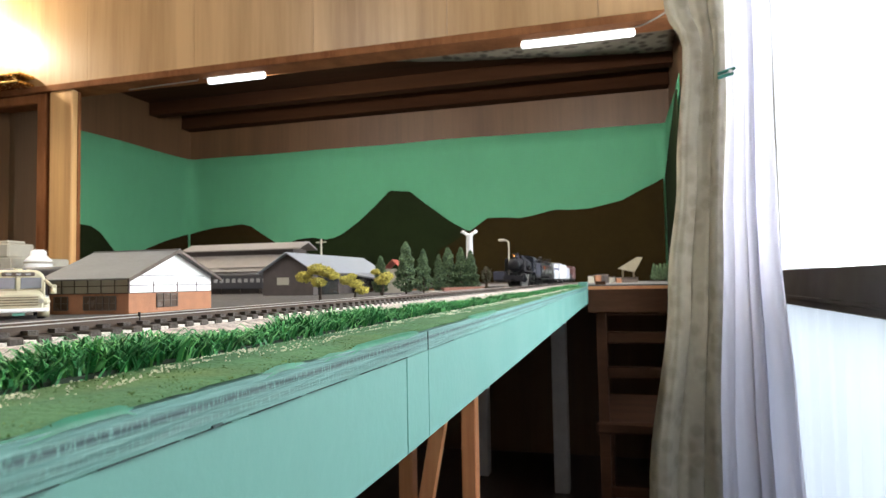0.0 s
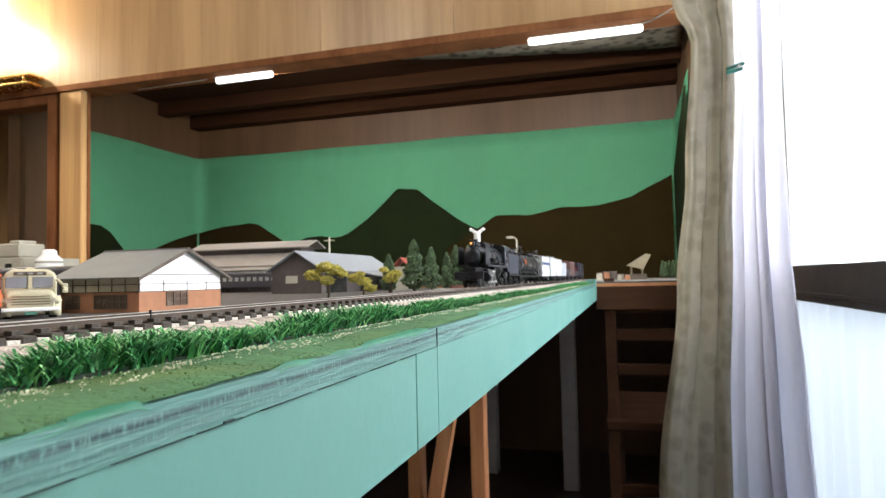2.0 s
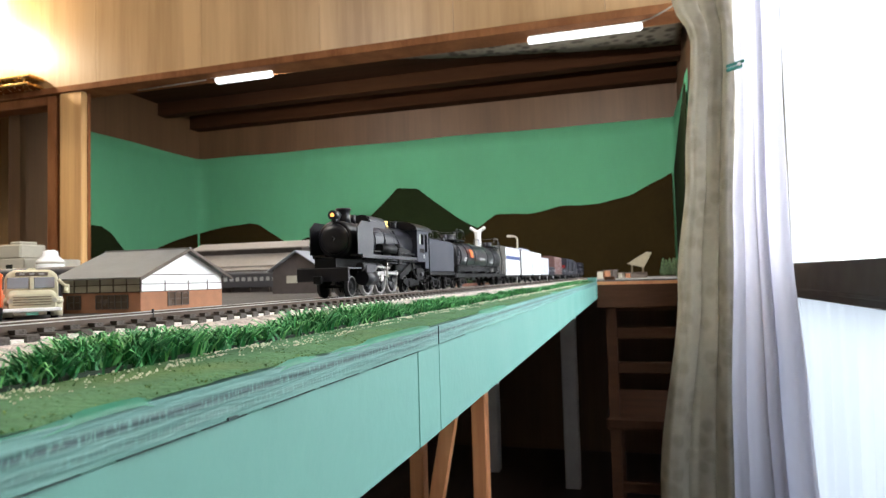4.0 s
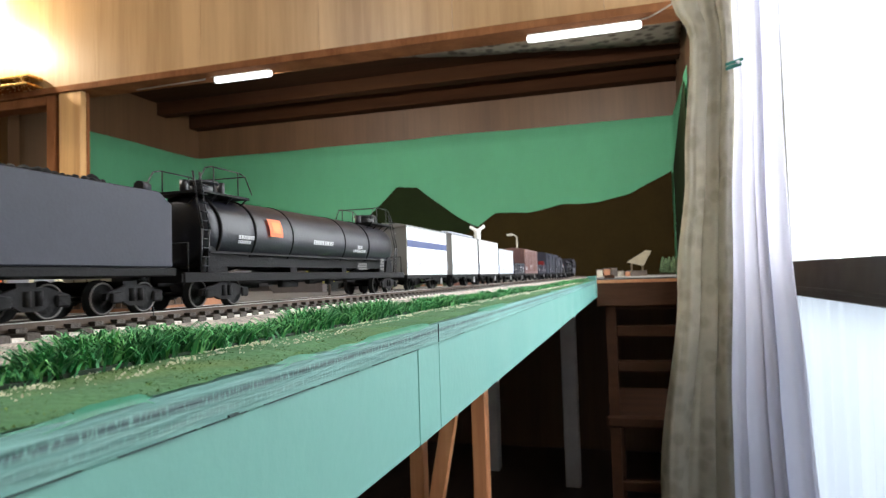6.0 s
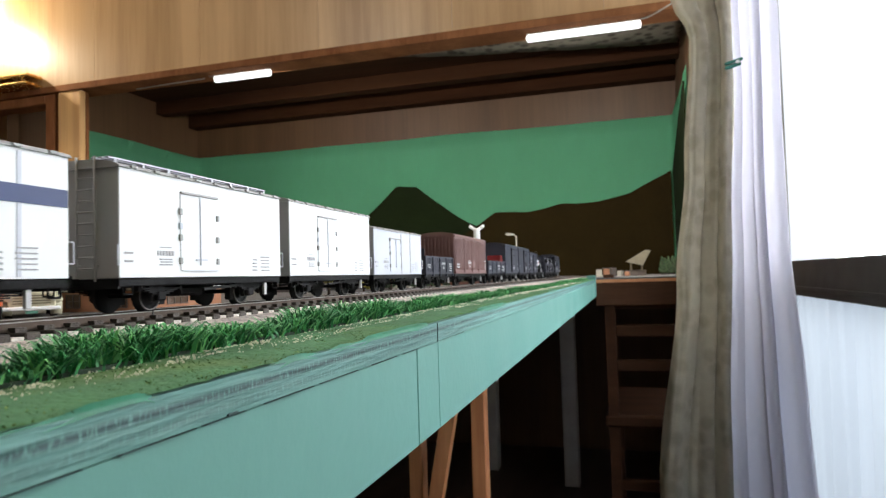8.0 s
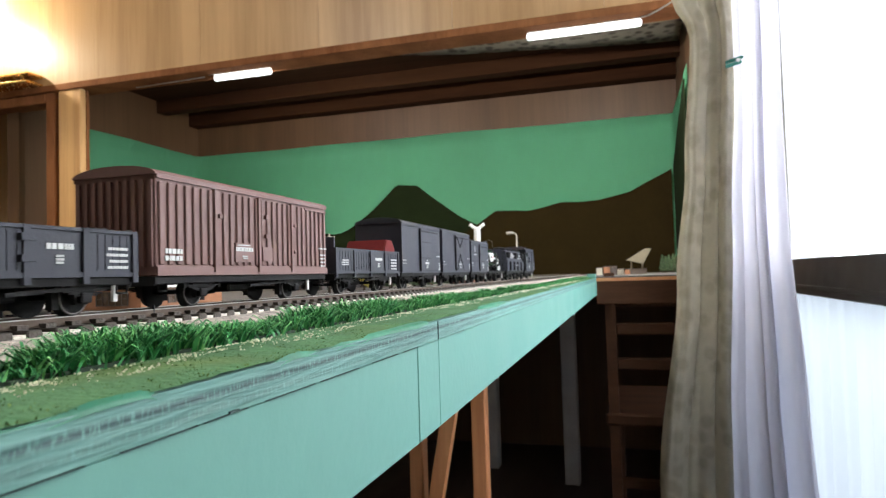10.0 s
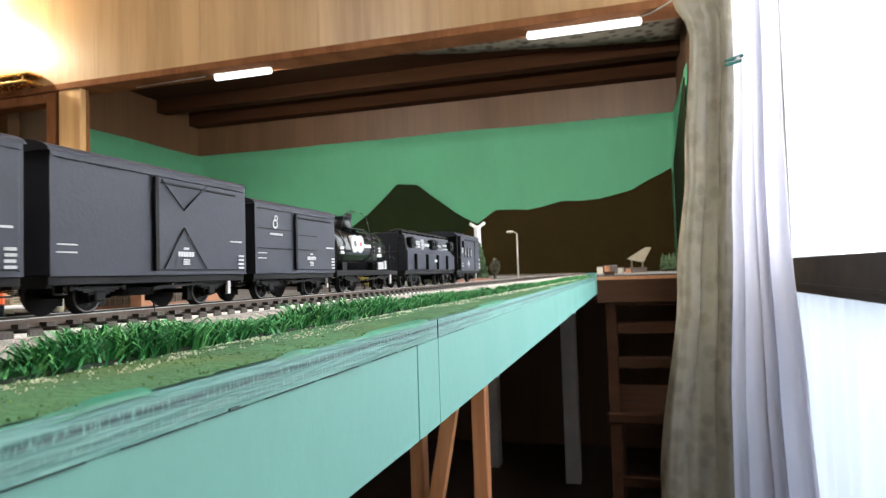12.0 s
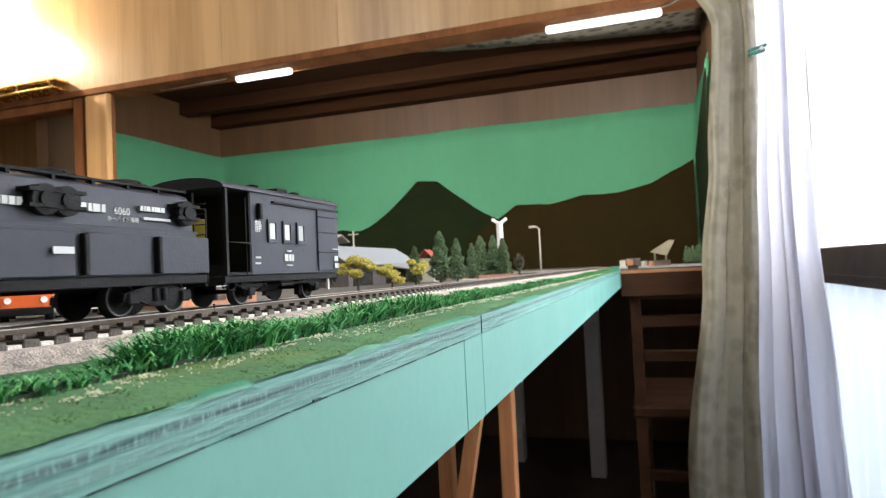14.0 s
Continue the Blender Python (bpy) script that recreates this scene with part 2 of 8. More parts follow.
# ---- the room ----
def structure():
    solid("floor", box(B(), -4.6, 0.6, -3.0, 3.3, -0.05, 0), M_FLOOR, "dark wooden floor under the layout table", "floor", "structure")
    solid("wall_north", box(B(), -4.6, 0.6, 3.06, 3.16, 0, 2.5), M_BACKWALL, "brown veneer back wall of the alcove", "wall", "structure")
    solid("wall_west", box(B(), -4.7, -4.6, -3.0, 3.16, 0, 2.5), M_PLASTER, "plain side wall of the room", "wall", "structure")
    solid("wall_south", box(B(), -4.6, 0.6, -3.1, -3.0, 0, 2.5), M_PLASTER, "plain wall behind", "wall", "structure")
    solid("ceiling", box(B(), -4.7, 0.6, -3.1, 2.0, 2.45, 2.55), M_PLASTER, "plain room ceiling", "ceiling", "structure")
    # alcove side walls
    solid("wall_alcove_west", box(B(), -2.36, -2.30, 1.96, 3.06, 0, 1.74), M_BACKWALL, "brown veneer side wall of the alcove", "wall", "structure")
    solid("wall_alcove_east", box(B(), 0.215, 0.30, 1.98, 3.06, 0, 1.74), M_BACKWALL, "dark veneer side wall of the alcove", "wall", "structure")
    solid("wall_recess", box(B(), -4.6, -2.36, 2.62, 2.68, 0, 1.74), M_RECESS, "brown veneer rear wall of the side recess", "wall", "structure")
    # panelled wall over the openings
    bm = B()
    x = -4.6
    while x < 0.36:
        w = min(0.455, 0.36 - x)
        box(bm, x + 0.0006, x + w - 0.0006, 1.90, 1.97, 1.556, 2.45)
        x += w
    solid("wall_over_opening", bm, M_PANEL, "pale honey veneer panels over the alcove opening", "wall", "structure")
    bm = B()
    box(bm, -4.6, 0.215, 1.885, 1.985, 1.532, 1.556, 0.002)
    solid("trim_lintel", bm, M_TRIM, "reddish brown wooden lintel strip", "trim", "structure")
    bm = B()
    box(bm, -2.03, -1.926, 1.89, 1.918, 0, 1.532, 0.004)
    solid("trim_post", bm, M_POST, "honey coloured wooden post", "post", "structure")
    bm = B()
    box(bm, -2.095, -2.052, 1.895, 1.975, 0, 1.532, 0.004)
    box(bm, -2.048, -2.032, 1.905, 1.97, 0, 1.532, 0.002)
    box(bm, -4.6, -2.096, 1.895, 1.975, 1.495, 1.531, 0.004)
    solid("trim_side_opening", bm, M_TRIM, "reddish brown wooden frame of the side recess", "trim", "structure")
    bm = B()
    box(bm, -1.945, -1.927, 1.9185, 1.932, 0, 1.531, 0.0005)
    solid("trim_jamb", bm, M_TRIM, "dark wooden jamb of the alcove", "trim", "structure")
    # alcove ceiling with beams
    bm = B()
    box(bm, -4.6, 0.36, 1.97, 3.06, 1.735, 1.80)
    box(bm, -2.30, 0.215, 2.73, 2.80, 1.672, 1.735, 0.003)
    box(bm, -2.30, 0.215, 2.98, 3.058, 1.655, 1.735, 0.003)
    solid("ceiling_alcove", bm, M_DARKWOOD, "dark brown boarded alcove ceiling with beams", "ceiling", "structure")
    # window wall, parallel to the track, with one wide opening
    bm = B()
    box(bm, 0.38, 0.48, -3.1, 0.2, 0, 2.55)
    box(bm, 0.38, 0.48, 2.25, 3.16, 0, 2.55)
    box(bm, 0.38, 0.48, 0.2, 2.25, -0.05, 0.15)
    box(bm, 0.38, 0.48, 0.2, 2.25, 1.95, 2.55)
    solid("wall_east", bm, M_PLASTER, "plain plastered window wall", "wall", "structure")
    win = thing("window_1", "bronze sliding window with two panes and a dark mid rail", "window")
    win["kind"] = "structure"
    m_bronze = mat("bronze_aluminium", (0.055, 0.05, 0.05), 0.45, metal=0.5, vary=0.2, scale=20)
    bm = B()
    box(bm, 0.425, 0.455, 0.2, 2.25, 1.91, 1.95, 0.002)
    box(bm, 0.425, 0.455, 0.2, 2.25, 0.15, 0.19, 0.002)
    box(bm, 0.425, 0.455, 2.21, 2.25, 0.19, 1.91, 0.002)
    box(bm, 0.425, 0.455, 0.2, 0.24, 0.19, 1.91, 0.002)
    part("window_frame", bm, m_bronze, win)
    bm = B()
    box(bm, 0.36, 0.385, 0.2, 2.249, 0.738, 0.818, 0.002)
    box(bm, 0.357, 0.361, 0.2, 2.249, 0.752, 0.760, 0.001)
    part("mid_rail", bm, m_bronze, win, "dark bronze mid rail")
    g = bpy.data.materials.new("window_glass")
    g.use_nodes = True
    gb = g.node_tree.nodes["Principled BSDF"]
    gb.inputs["Transmission Weight"].default_value = 1.0
    gb.inputs["Roughness"].default_value = 0.02
    gb.inputs["IOR"].default_value = 1.05
    for z0, z1 in ((0.19, 0.745), (0.812, 1.91)):
        p = part("pane", box(B(), 0.438, 0.442, 0.24, 2.21, z0, z1), g, win)
        p.visible_shadow = False
    part("meeting_rail", box(B(), 0.43, 0.45, 0.24, 2.21, 0.7455, 0.8115, 0.002), m_bronze, win)
    # bright overcast distance beyond the window
    e = bpy.data.materials.new("overcast_distance")
    e.use_nodes = True
    eb = e.node_tree.nodes["Principled BSDF"]
    eb.inputs["Base Color"].default_value = (0.8, 0.8, 0.8, 1)
    tc = e.node_tree.nodes.new("ShaderNodeTexCoord")
    sp = e.node_tree.nodes.new("ShaderNodeTexNoise")
    sp.inputs["Scale"].default_value = 0.12
    rp = e.node_tree.nodes.new("ShaderNodeValToRGB")
    rp.color_ramp.elements[0].color = (0.82, 0.90, 1.0, 1)
    rp.color_ramp.elements[1].color = (1, 1, 1, 1)
    e.node_tree.links.new(tc.outputs["Object"], sp.inputs["Vector"])
    e.node_tree.links.new(sp.outputs["Fac"], rp.inputs["Fac"])
    e.node_tree.links.new(rp.outputs["Color"], eb.inputs["Emission Color"])
    eb.inputs["Emission Strength"].default_value = 2.0
    solid("backdrop", box(B(), 14.0, 14.1, -20, 220, -30, 40), e, "bright overcast daylight outside the window", "sky", "structure")


structure()


# ---- lamps, curtain, chair, backdrop ----
def strip_light(x0, x1, z0, z1, cable):
    L = thing("strip_light", "lit white strip light under the lintel", "strip light", "strip lights under the lintel", pose((x0 + x1) / 2, 1.935, z0))
    h = (x1 - x0) / 2
    bm = B()
    lathe(bm, [(0, 0.005), (0.003, 0.010), (0.008, 0.0122), (2 * h - 0.008, 0.0122), (2 * h - 0.003, 0.010), (2 * h, 0.005)], (-h, 0, 0.0), (1, 0, 0), 14)
    part("diffuser", bm, M_LED, L, "glowing diffuser")
    bm = B()
    box(bm, -h * 0.98, h * 0.98, -0.009, 0.009, 0.006, 0.0118, 0.001)
    part("housing", bm, M_WHITE, L)
    for s in (-0.7, 0.7):
        part("bracket", box(B(), h * s - 0.008, h * s + 0.008, -0.005, 0.008, 0.009, 0.0125, 0.001), M_DARKWOOD, L)
    if cable:
        bm = B()
        pts = [(h - 0.01, 0, 0.012), (h + 0.02, -0.03, 0.006), (h + 0.05, -0.06, 0.008), (h + 0.10, -0.07, 0.03), (h + 0.16, -0.07, 0.06)]
        pipe(bm, pts, 0.0022)
    else:
        bm = B()
        pipe(bm, [(-h + 0.01, 0, 0.012), (-h - 0.04, 0, 0.016), (-h - 0.05, 0.01, 0.012), (-h - 0.35, 0.02, 0.010)], 0.002)
    part("cable", bm, M_CABLE, L)


strip_light(-1.383, -1.159, 1.519, 1.53, False)
strip_light(-0.282, 0.052, 1.519, 1.53, True)


def cloth_mat(name, color, trans=0.0, pattern=None, vary=0.12):
    m = mat(name, color, 0.9, vary=vary, scale=14, bump=0.25, bscale=500)
    nt = m.node_tree
    b = nt.nodes["Principled BSDF"]
    out = nt.nodes["Material Output"]
    if pattern:
        v = nt.nodes.new("ShaderNodeTexVoronoi")
        v.inputs["Scale"].default_value = 26
        r = nt.nodes.new("ShaderNodeValToRGB")
        r.color_ramp.elements[0].position, r.color_ramp.elements[1].position = 0.25, 0.5
        r.color_ramp.elements[0].color = (*pattern, 1)
        r.color_ramp.elements[1].color = (1, 1, 1, 1)
        tc = nt.nodes.new("ShaderNodeTexCoord")
        nt.links.new(tc.outputs["Object"], v.inputs["Vector"])
        nt.links.new(v.outputs["Distance"], r.inputs["Fac"])
        mx = nt.nodes.new("ShaderNodeMix")
        mx.data_type, mx.blend_type = "RGBA", "MULTIPLY"
        mx.inputs["Factor"].default_value = 1.0
        old = b.inputs["Base Color"].links[0].from_socket
        nt.links.new(old, mx.inputs["A"])
        nt.links.new(r.outputs["Color"], mx.inputs["B"])
        nt.links.new(mx.outputs["Result"], b.inputs["Base Color"])
    if trans:
        t = nt.nodes.new("ShaderNodeBsdfTranslucent")
        t.inputs["Color"].default_value = (*color, 1)
        mixs = nt.nodes.new("ShaderNodeMixShader")
        mixs.inputs["Fac"].default_value = trans
        nt.links.new(b.outputs["BSDF"], mixs.inputs[1])
        nt.links.new(t.outputs["BSDF"], mixs.inputs[2])
        nt.links.new(mixs.outputs["Shader"], out.inputs["Surface"])
    return m


M_DRAPE = cloth_mat("drape_cloth", (0.56, 0.52, 0.42), 0.12, (0.78, 0.76, 0.72))
M_SHEER = cloth_mat("sheer_cloth", (0.76, 0.75, 0.82), 0.62, None, 0.04)
M_LACE = cloth_mat("lace_cloth", (0.74, 0.81, 0.88), 0.85, None, 0.05)


def hanging(name, label, material, cuts, top, left, right, y_of, folds, depth, phase, z0=0.05, th=0.0015):
    """A hanging length of cloth: left(z) and right(z) give its edges along x, folds run down it."""
    nu, nv = folds * 12, 60
    grid = []
    for j in range(nv + 1):
        z = top + (z0 - top) * j / nv
        row = []
        for i in range(nu + 1):
            u = i / nu
            x = left(z) + (right(z) - left(z)) * u
            w = 2 * math.pi * folds * (u + 0.05 * math.sin(1.4 * z + 7 * u + phase) + 0.045 * math.sin(17 * u + 2 * phase) + 0.02 * noise.noise((u * 6, z * 2.5, phase))) + phase
            amp = depth * (0.7 + 0.3 * math.sin(1.7 * z + phase)) * (0.75 + 0.5 * math.sin(u * 9 + phase))
            y = y_of(u) + amp * math.sin(w) + 0.3 * amp * math.sin(2.3 * w + z * 3)
            row.append((x + 0.006 * math.cos(w), y, z))
        grid.append(row)
    c = thing(name, label, "curtain")
    for pname, za, zb, dy in cuts:
        bm = B()
        rows = [[bm.verts.new((p[0], p[1] + dy, p[2])) for p in row] for row in grid if za + 0.0001 >= row[0][2] >= zb - 0.032]
        for a, b in zip(rows, rows[1:]):
            for i in range(nu):
                bm.faces.new((a[i], a[i + 1], b[i + 1], b[i])).smooth = True
        bmesh.ops.solidify(bm, geom=bm.faces[:], thickness=th)
        part(pname, bm, material, c)
    return c


def ease(z, pts):
    """Straight pieces through (z, value) pairs, falling z."""
    if z >= pts[0][0]:
        return pts[0][1]
    for (za, a), (zb, b) in zip(pts, pts[1:]):
        if z >= zb:
            k = (za - z) / (za - zb)
            return a + (b - a) * (k * k * (3 - 2 * k))
    return pts[-1][1]


hanging("drape", "beige patterned heavy curtain gathered beside the window", M_DRAPE, (("upper_cloth", 1.95, 0.70, 0.0), ("lower_cloth", 0.70, 0.0, 0.0)), 1.95,
        lambda z: ease(z, [(1.6, 0.085), (1.41, 0.105), (1.32, 0.142), (1.03, 0.122), (0.78, 0.095), (0.32, 0.040), (0.0, 0.015)]),
        lambda z: ease(z, [(1.6, 0.243), (1.3, 0.232), (0.9, 0.212), (0.5, 0.197), (0.0, 0.187)]),
        lambda u: 1.50 + 0.02 * u, 3, 0.022, 0.4)
hanging("sheer_curtain", "white sheer curtain bunched beside the bright window", M_SHEER, (("cloth", 1.95, 0.0, 0.0),), 1.95,
        lambda z: ease(z, [(1.6, 0.225), (1.2, 0.222), (0.9, 0.205), (0.5, 0.183), (0.0, 0.180)]),
        lambda z: ease(z, [(1.6, 0.276), (1.2, 0.288), (0.9, 0.294), (0.55, 0.308), (0.0, 0.335)]) + 0.005 * math.sin(z * 5.0),
        lambda u: 1.50 - 0.15 * u, 4, 0.018, 1.9, th=0.0008)


def lace():
    """A short net curtain hung behind the mid rail, over the lower sash."""
    c = thing("net_curtain", "pale blue-white net curtain over the lower window", "curtain")
    bm = B()
    rows = []
    for j in range(13):
        z = 0.735 - 0.545 * j / 12
        row = []
        for i in range(161):
            y = 0.26 + 1.93 * i / 160
            f = math.sin(y * 62 + 1.6 * math.sin(y * 9) + 0.8 * z) + 0.5 * math.sin(y * 131 + 2)
            row.append(bm.verts.new((0.405 + (0.006 + 0.007 * j / 12) * f, y, z)))
        rows.append(row)
    for a, b in zip(rows, rows[1:]):
        for i in range(160):
            bm.faces.new((a[i], a[i + 1], b[i + 1], b[i])).smooth = True
    part("net", bm, M_LACE, c)
    part("rod", cyl(B(), (0.405, 0.201, 0.7355), (0.405, 2.249, 0.7355), 0.003, 10), M_WHITE, c, "thin white rod")


lace()


def curtain_tie():
    tie = thing("curtain_clip", "small dark green clip pinched on the curtain", "clip", m=pose(0.219, 1.440, 1.228, 0, -14, 0))
    mt = mat("clip_green", (0.02, 0.16, 0.12), 0.5)
    bm = B()
    box(bm, -0.018, 0.018, -0.004, 0.004, 0.001, 0.007, 0.0015)
    part("jaw", bm, mt, tie)
    bm = B()
    box(bm, -0.020, 0.012, -0.004, 0.004, -0.008, -0.001, 0.0015)
    part("jaw", bm, mt, tie)
    part("spring", cyl(B(), (0.006, -0.005, 0), (0.006, 0.005, 0), 0.004, 10), M_STEEL, tie)


curtain_tie()


def chair():
    c = thing("wooden_chair", "brown wooden ladder-back chair beside the layout table", "chair", m=pose(0.052, 1.62, 0, 0, 0, 0))
    w = 0.108
    legs = []
    for x in (-w, w):
        bm = B()
        prism(bm, [(0.0, 0.0), (0.032, 0.0), (0.030, 0.45), (0.014, 0.798), (-0.014, 0.798), (-0.004, 0.45)], x - 0.012, x + 0.012, "x")
        part("leg", bm, M_CHAIR, c)
        bm = B()
        box(bm, x - 0.014, x + 0.014, 0.34, 0.37, 0, 0.43, 0.004)
        part("leg", bm, M_CHAIR, c)
    for z0, z1 in ((0.715, 0.785), (0.648, 0.676), (0.565, 0.592)):
        bm = B()
        box(bm, -w + 0.011, w - 0.011, -0.012 + (0.8 - z0) * 0.04, 0.008 + (0.8 - z0) * 0.04, z0, z1, 0.003)
        part("back_rail", bm, M_CHAIR, c)
    bm = B()
    box(bm, -w - 0.02, w + 0.02, -0.01, 0.39, 0.432, 0.462, 0.006)
    part("seat", bm, M_CHAIR, c)
    for z in (0.14, 0.28):
        bm = B()
        box(bm, -w + 0.011, w - 0.011, 0.006, 0.026, z, z + 0.025, 0.003)
        part("stretcher", bm, M_CHAIR, c)


chair()


def backdrop_cloth():
    mg = mat("backdrop_green", (0.135, 0.45, 0.245), 0.85, vary=0.07, scale=2.5, bump=0.25, bscale=6, stretch=(1.5, 1.5, 0.7))

    def sheet(bm, path, z0, z1, nz=12):
        cols = []
        for k, (x, y, nx, ny) in enumerate(path):
            col = []
            for j in range(nz + 1):
                z = z0 + (z1 - z0) * j / nz
                d = 0.006 * noise.noise((x * 3.1 + y * 2.7, 0.3, z * 1.2)) + 0.003 * noise.noise((x * 9 + y * 9, 2.0, z * 2))
                zz = z + (0.006 * noise.noise((x * 2 + y * 2, 5, 0)) if j == nz else 0)
                col.append(bm.verts.new((x + nx * d, y + ny * d, zz)))
            cols.append(col)
        for a, b in zip(cols, cols[1:]):
            for j in range(nz):
                bm.faces.new((a[j], b[j], b[j + 1], a[j + 1])).smooth = True
    bm = B()
    path = [(-2.285, 2.22 + 0.78 * k / 18, 1, 0) for k in range(19)]
    path += [(-2.27, 3.025, 0.7, -0.7)]
    path += [(-2.25 + 2.43 * k / 70, 3.035, 0, -1) for k in range(71)]
    path += [(0.198, 3.02 - 0.72 * k / 16, -1, 0) for k in range(17)]
    sheet(bm, path, 0.74, 1.496)
    bmesh.ops.solidify(bm, geom=bm.faces[:], thickness=0.002)
    d = thing("scenic_backdrop", "green cloth backdrop with dark mountain cut-outs", "backdrop")
    part("cloth", bm, mg, d, "wrinkled emerald green cloth")

    def ridge(ctrl, n, wob):
        out = []
        for k in range(n + 1):
            x = ctrl[0][0] + (ctrl[-1][0] - ctrl[0][0]) * k / n
            for (xa, a), (xb, b) in zip(ctrl, ctrl[1:]):
                if xa <= x <= xb + 1e-9:
                    s = (x - xa) / (xb - xa)
                    out.append((x, a + (b - a) * s + wob * noise.noise((x * 11, 3.3, 0))))
                    break
        return out

    def cut(name, ctrl, y0, y1, color, label, axis="y", n=60):
        mt = mat("felt_" + name, color, 0.95, vary=0.2, scale=8, bump=0.2, bscale=60, spec=0.05)
        top = ridge(ctrl, n, 0.004)
        outline = [(ctrl[0][0], 0.76)] + top + [(ctrl[-1][0], 0.76)]
        part(name, prism(B(), outline, y0, y1, axis), mt, d, label)

    dg, br = (0.0085, 0.0125, 0.0045), (0.0175, 0.0115, 0.0035)
    # the cone with its flat top, concave flanks
    cone = [(-1.72, 1.0), (-1.62, 1.035), (-1.53, 1.04), (-1.46, 1.03)]
    for k in range(9):
        s = k / 8
        cone.append((-1.42 + 0.30 * s, 1.035 + 0.215 * s ** 1.35))
    cone += [(-1.11, 1.257), (-1.012, 1.252)]
    for k in range(9):
        s = 1 - k / 8
        cone.append((-1.00 + 0.30 * (1 - s), 1.04 + 0.205 * s ** 1.25))
    cone.append((-0.55, 0.98))
    cut("cone_mountain", cone, 3.012, 3.017, dg, "dark green conical mountain cut-out", n=120)
    cut("hill", [(-2.278, 1.085), (-2.12, 1.115), (-2.02, 1.118), (-1.95, 1.125), (-1.90, 1.115), (-1.72, 1.0), (-1.6, 0.92)], 3.019, 3.024, br, "brown hill cut-out")
    cut("hill", [(-0.86, 0.95), (-0.71, 1.04), (-0.62, 1.098), (-0.60, 1.10), (-0.46, 1.094), (-0.30, 1.124), (-0.14, 1.122), (0.0, 1.155), (0.10, 1.205), (0.178, 1.245)], 3.005, 3.010, br, "brown hill cut-out")
    cut("hill", [(2.22, 1.085), (2.34, 1.078), (2.40, 1.05), (2.49, 0.965), (2.6, 0.90)], -2.282, -2.277, dg, "dark green hill cut-out", "x")
    cut("hill", [(2.60, 0.955), (2.72, 1.0), (2.85, 1.045), (3.0, 1.082), (3.025, 1.085)], -2.282, -2.277, br, "brown hill cut-out", "x")
    cut("hill", [(2.30, 1.44), (2.6, 1.37), (3.0, 1.26)], 0.186, 0.191, dg, "dark green hill cut-out", "x")


backdrop_cloth()


def wall_bits():
    mfab = cloth_mat("valance_cloth", (0.20, 0.18, 0.14), 0.0, (0.25, 0.22, 0.18))
    # patterned cloth sagging under the alcove ceiling
    bm = B()
    rows = []
    for i in range(41):
        u = i / 40
        x = -0.98 + 1.17 * u
        far = 2.19 + 0.27 * u
        zl = 1.628 - 0.012 * math.sin(math.pi * u)
        prof = [(1.973, 1.70), (2.0, zl + 0.02), (2.05, zl + 0.004)] + [(2.05 + (far - 2.05) * k / 5, zl + 0.002 * math.sin(k * 2.1 + x * 9)) for k in range(1, 6)] + [(far + 0.015, zl + 0.02), (far + 0.02, 1.70), (far + 0.02, 1.734)]
        rows.append([bm.verts.new((x, py, pz - 0.003 * noise.noise((x * 14, py * 20, 1)))) for py, pz in prof])
    for a, b in zip(rows, rows[1:]):
        for v in range(10):
            bm.faces.new((a[v], b[v], b[v + 1], a[v + 1])).smooth = True
    bmesh.ops.solidify(bm, geom=bm.faces[:], thickness=0.003)
    solid("ceiling_cloth", bm, mfab, "faded patterned cloth sagging under the alcove ceiling", "cloth")
    # brass wall lamp over the side recess
    L = thing("wall_lamp", "brass wall lamp with a warm bulb over the recess", "wall lamp", m=pose(-2.33, 1.86, 1.556))
    bm = B()
    box(bm, -0.20, 0.22, -0.035, 0.04, 0.0, 0.012, 0.003)
    box(bm, -0.20, 0.22, -0.030, 0.04, 0.030, 0.044, 0.004)
    part("shelf", bm, M_BRASS, L, "polished brass shelf")
    for x in (-0.17, 0.02, 0.19):
        bm = B()
        pipe(bm, [(x, -0.02, 0.011), (x + 0.008, -0.028, 0.022), (x, -0.02, 0.032)], 0.005, 8)
        part("scroll", bm, M_BRASS, L)
    # switch plate in the recess
    s = thing("switch_plate", "pale square switch plate on the recess wall", "switch plate", m=pose(-3.02, 2.617, 1.277))
    bm = B()
    box(bm, -0.065, 0.065, -0.008, 0.002, -0.035, 0.035, 0.003)
    part("plate", bm, mat("plate_beige", (0.45, 0.40, 0.30), 0.5), s)
    bm = B()
    box(bm, -0.03, 0.03, -0.012, -0.008, -0.018, 0.018, 0.002)
    part("rocker", bm, mat("rocker_beige", (0.5, 0.45, 0.35), 0.4), s)


wall_bits()


# ---- the layout table ----
def edge_x(y):
    return EDGE_X - 0.0101 * max(0.0, y - 0.21)


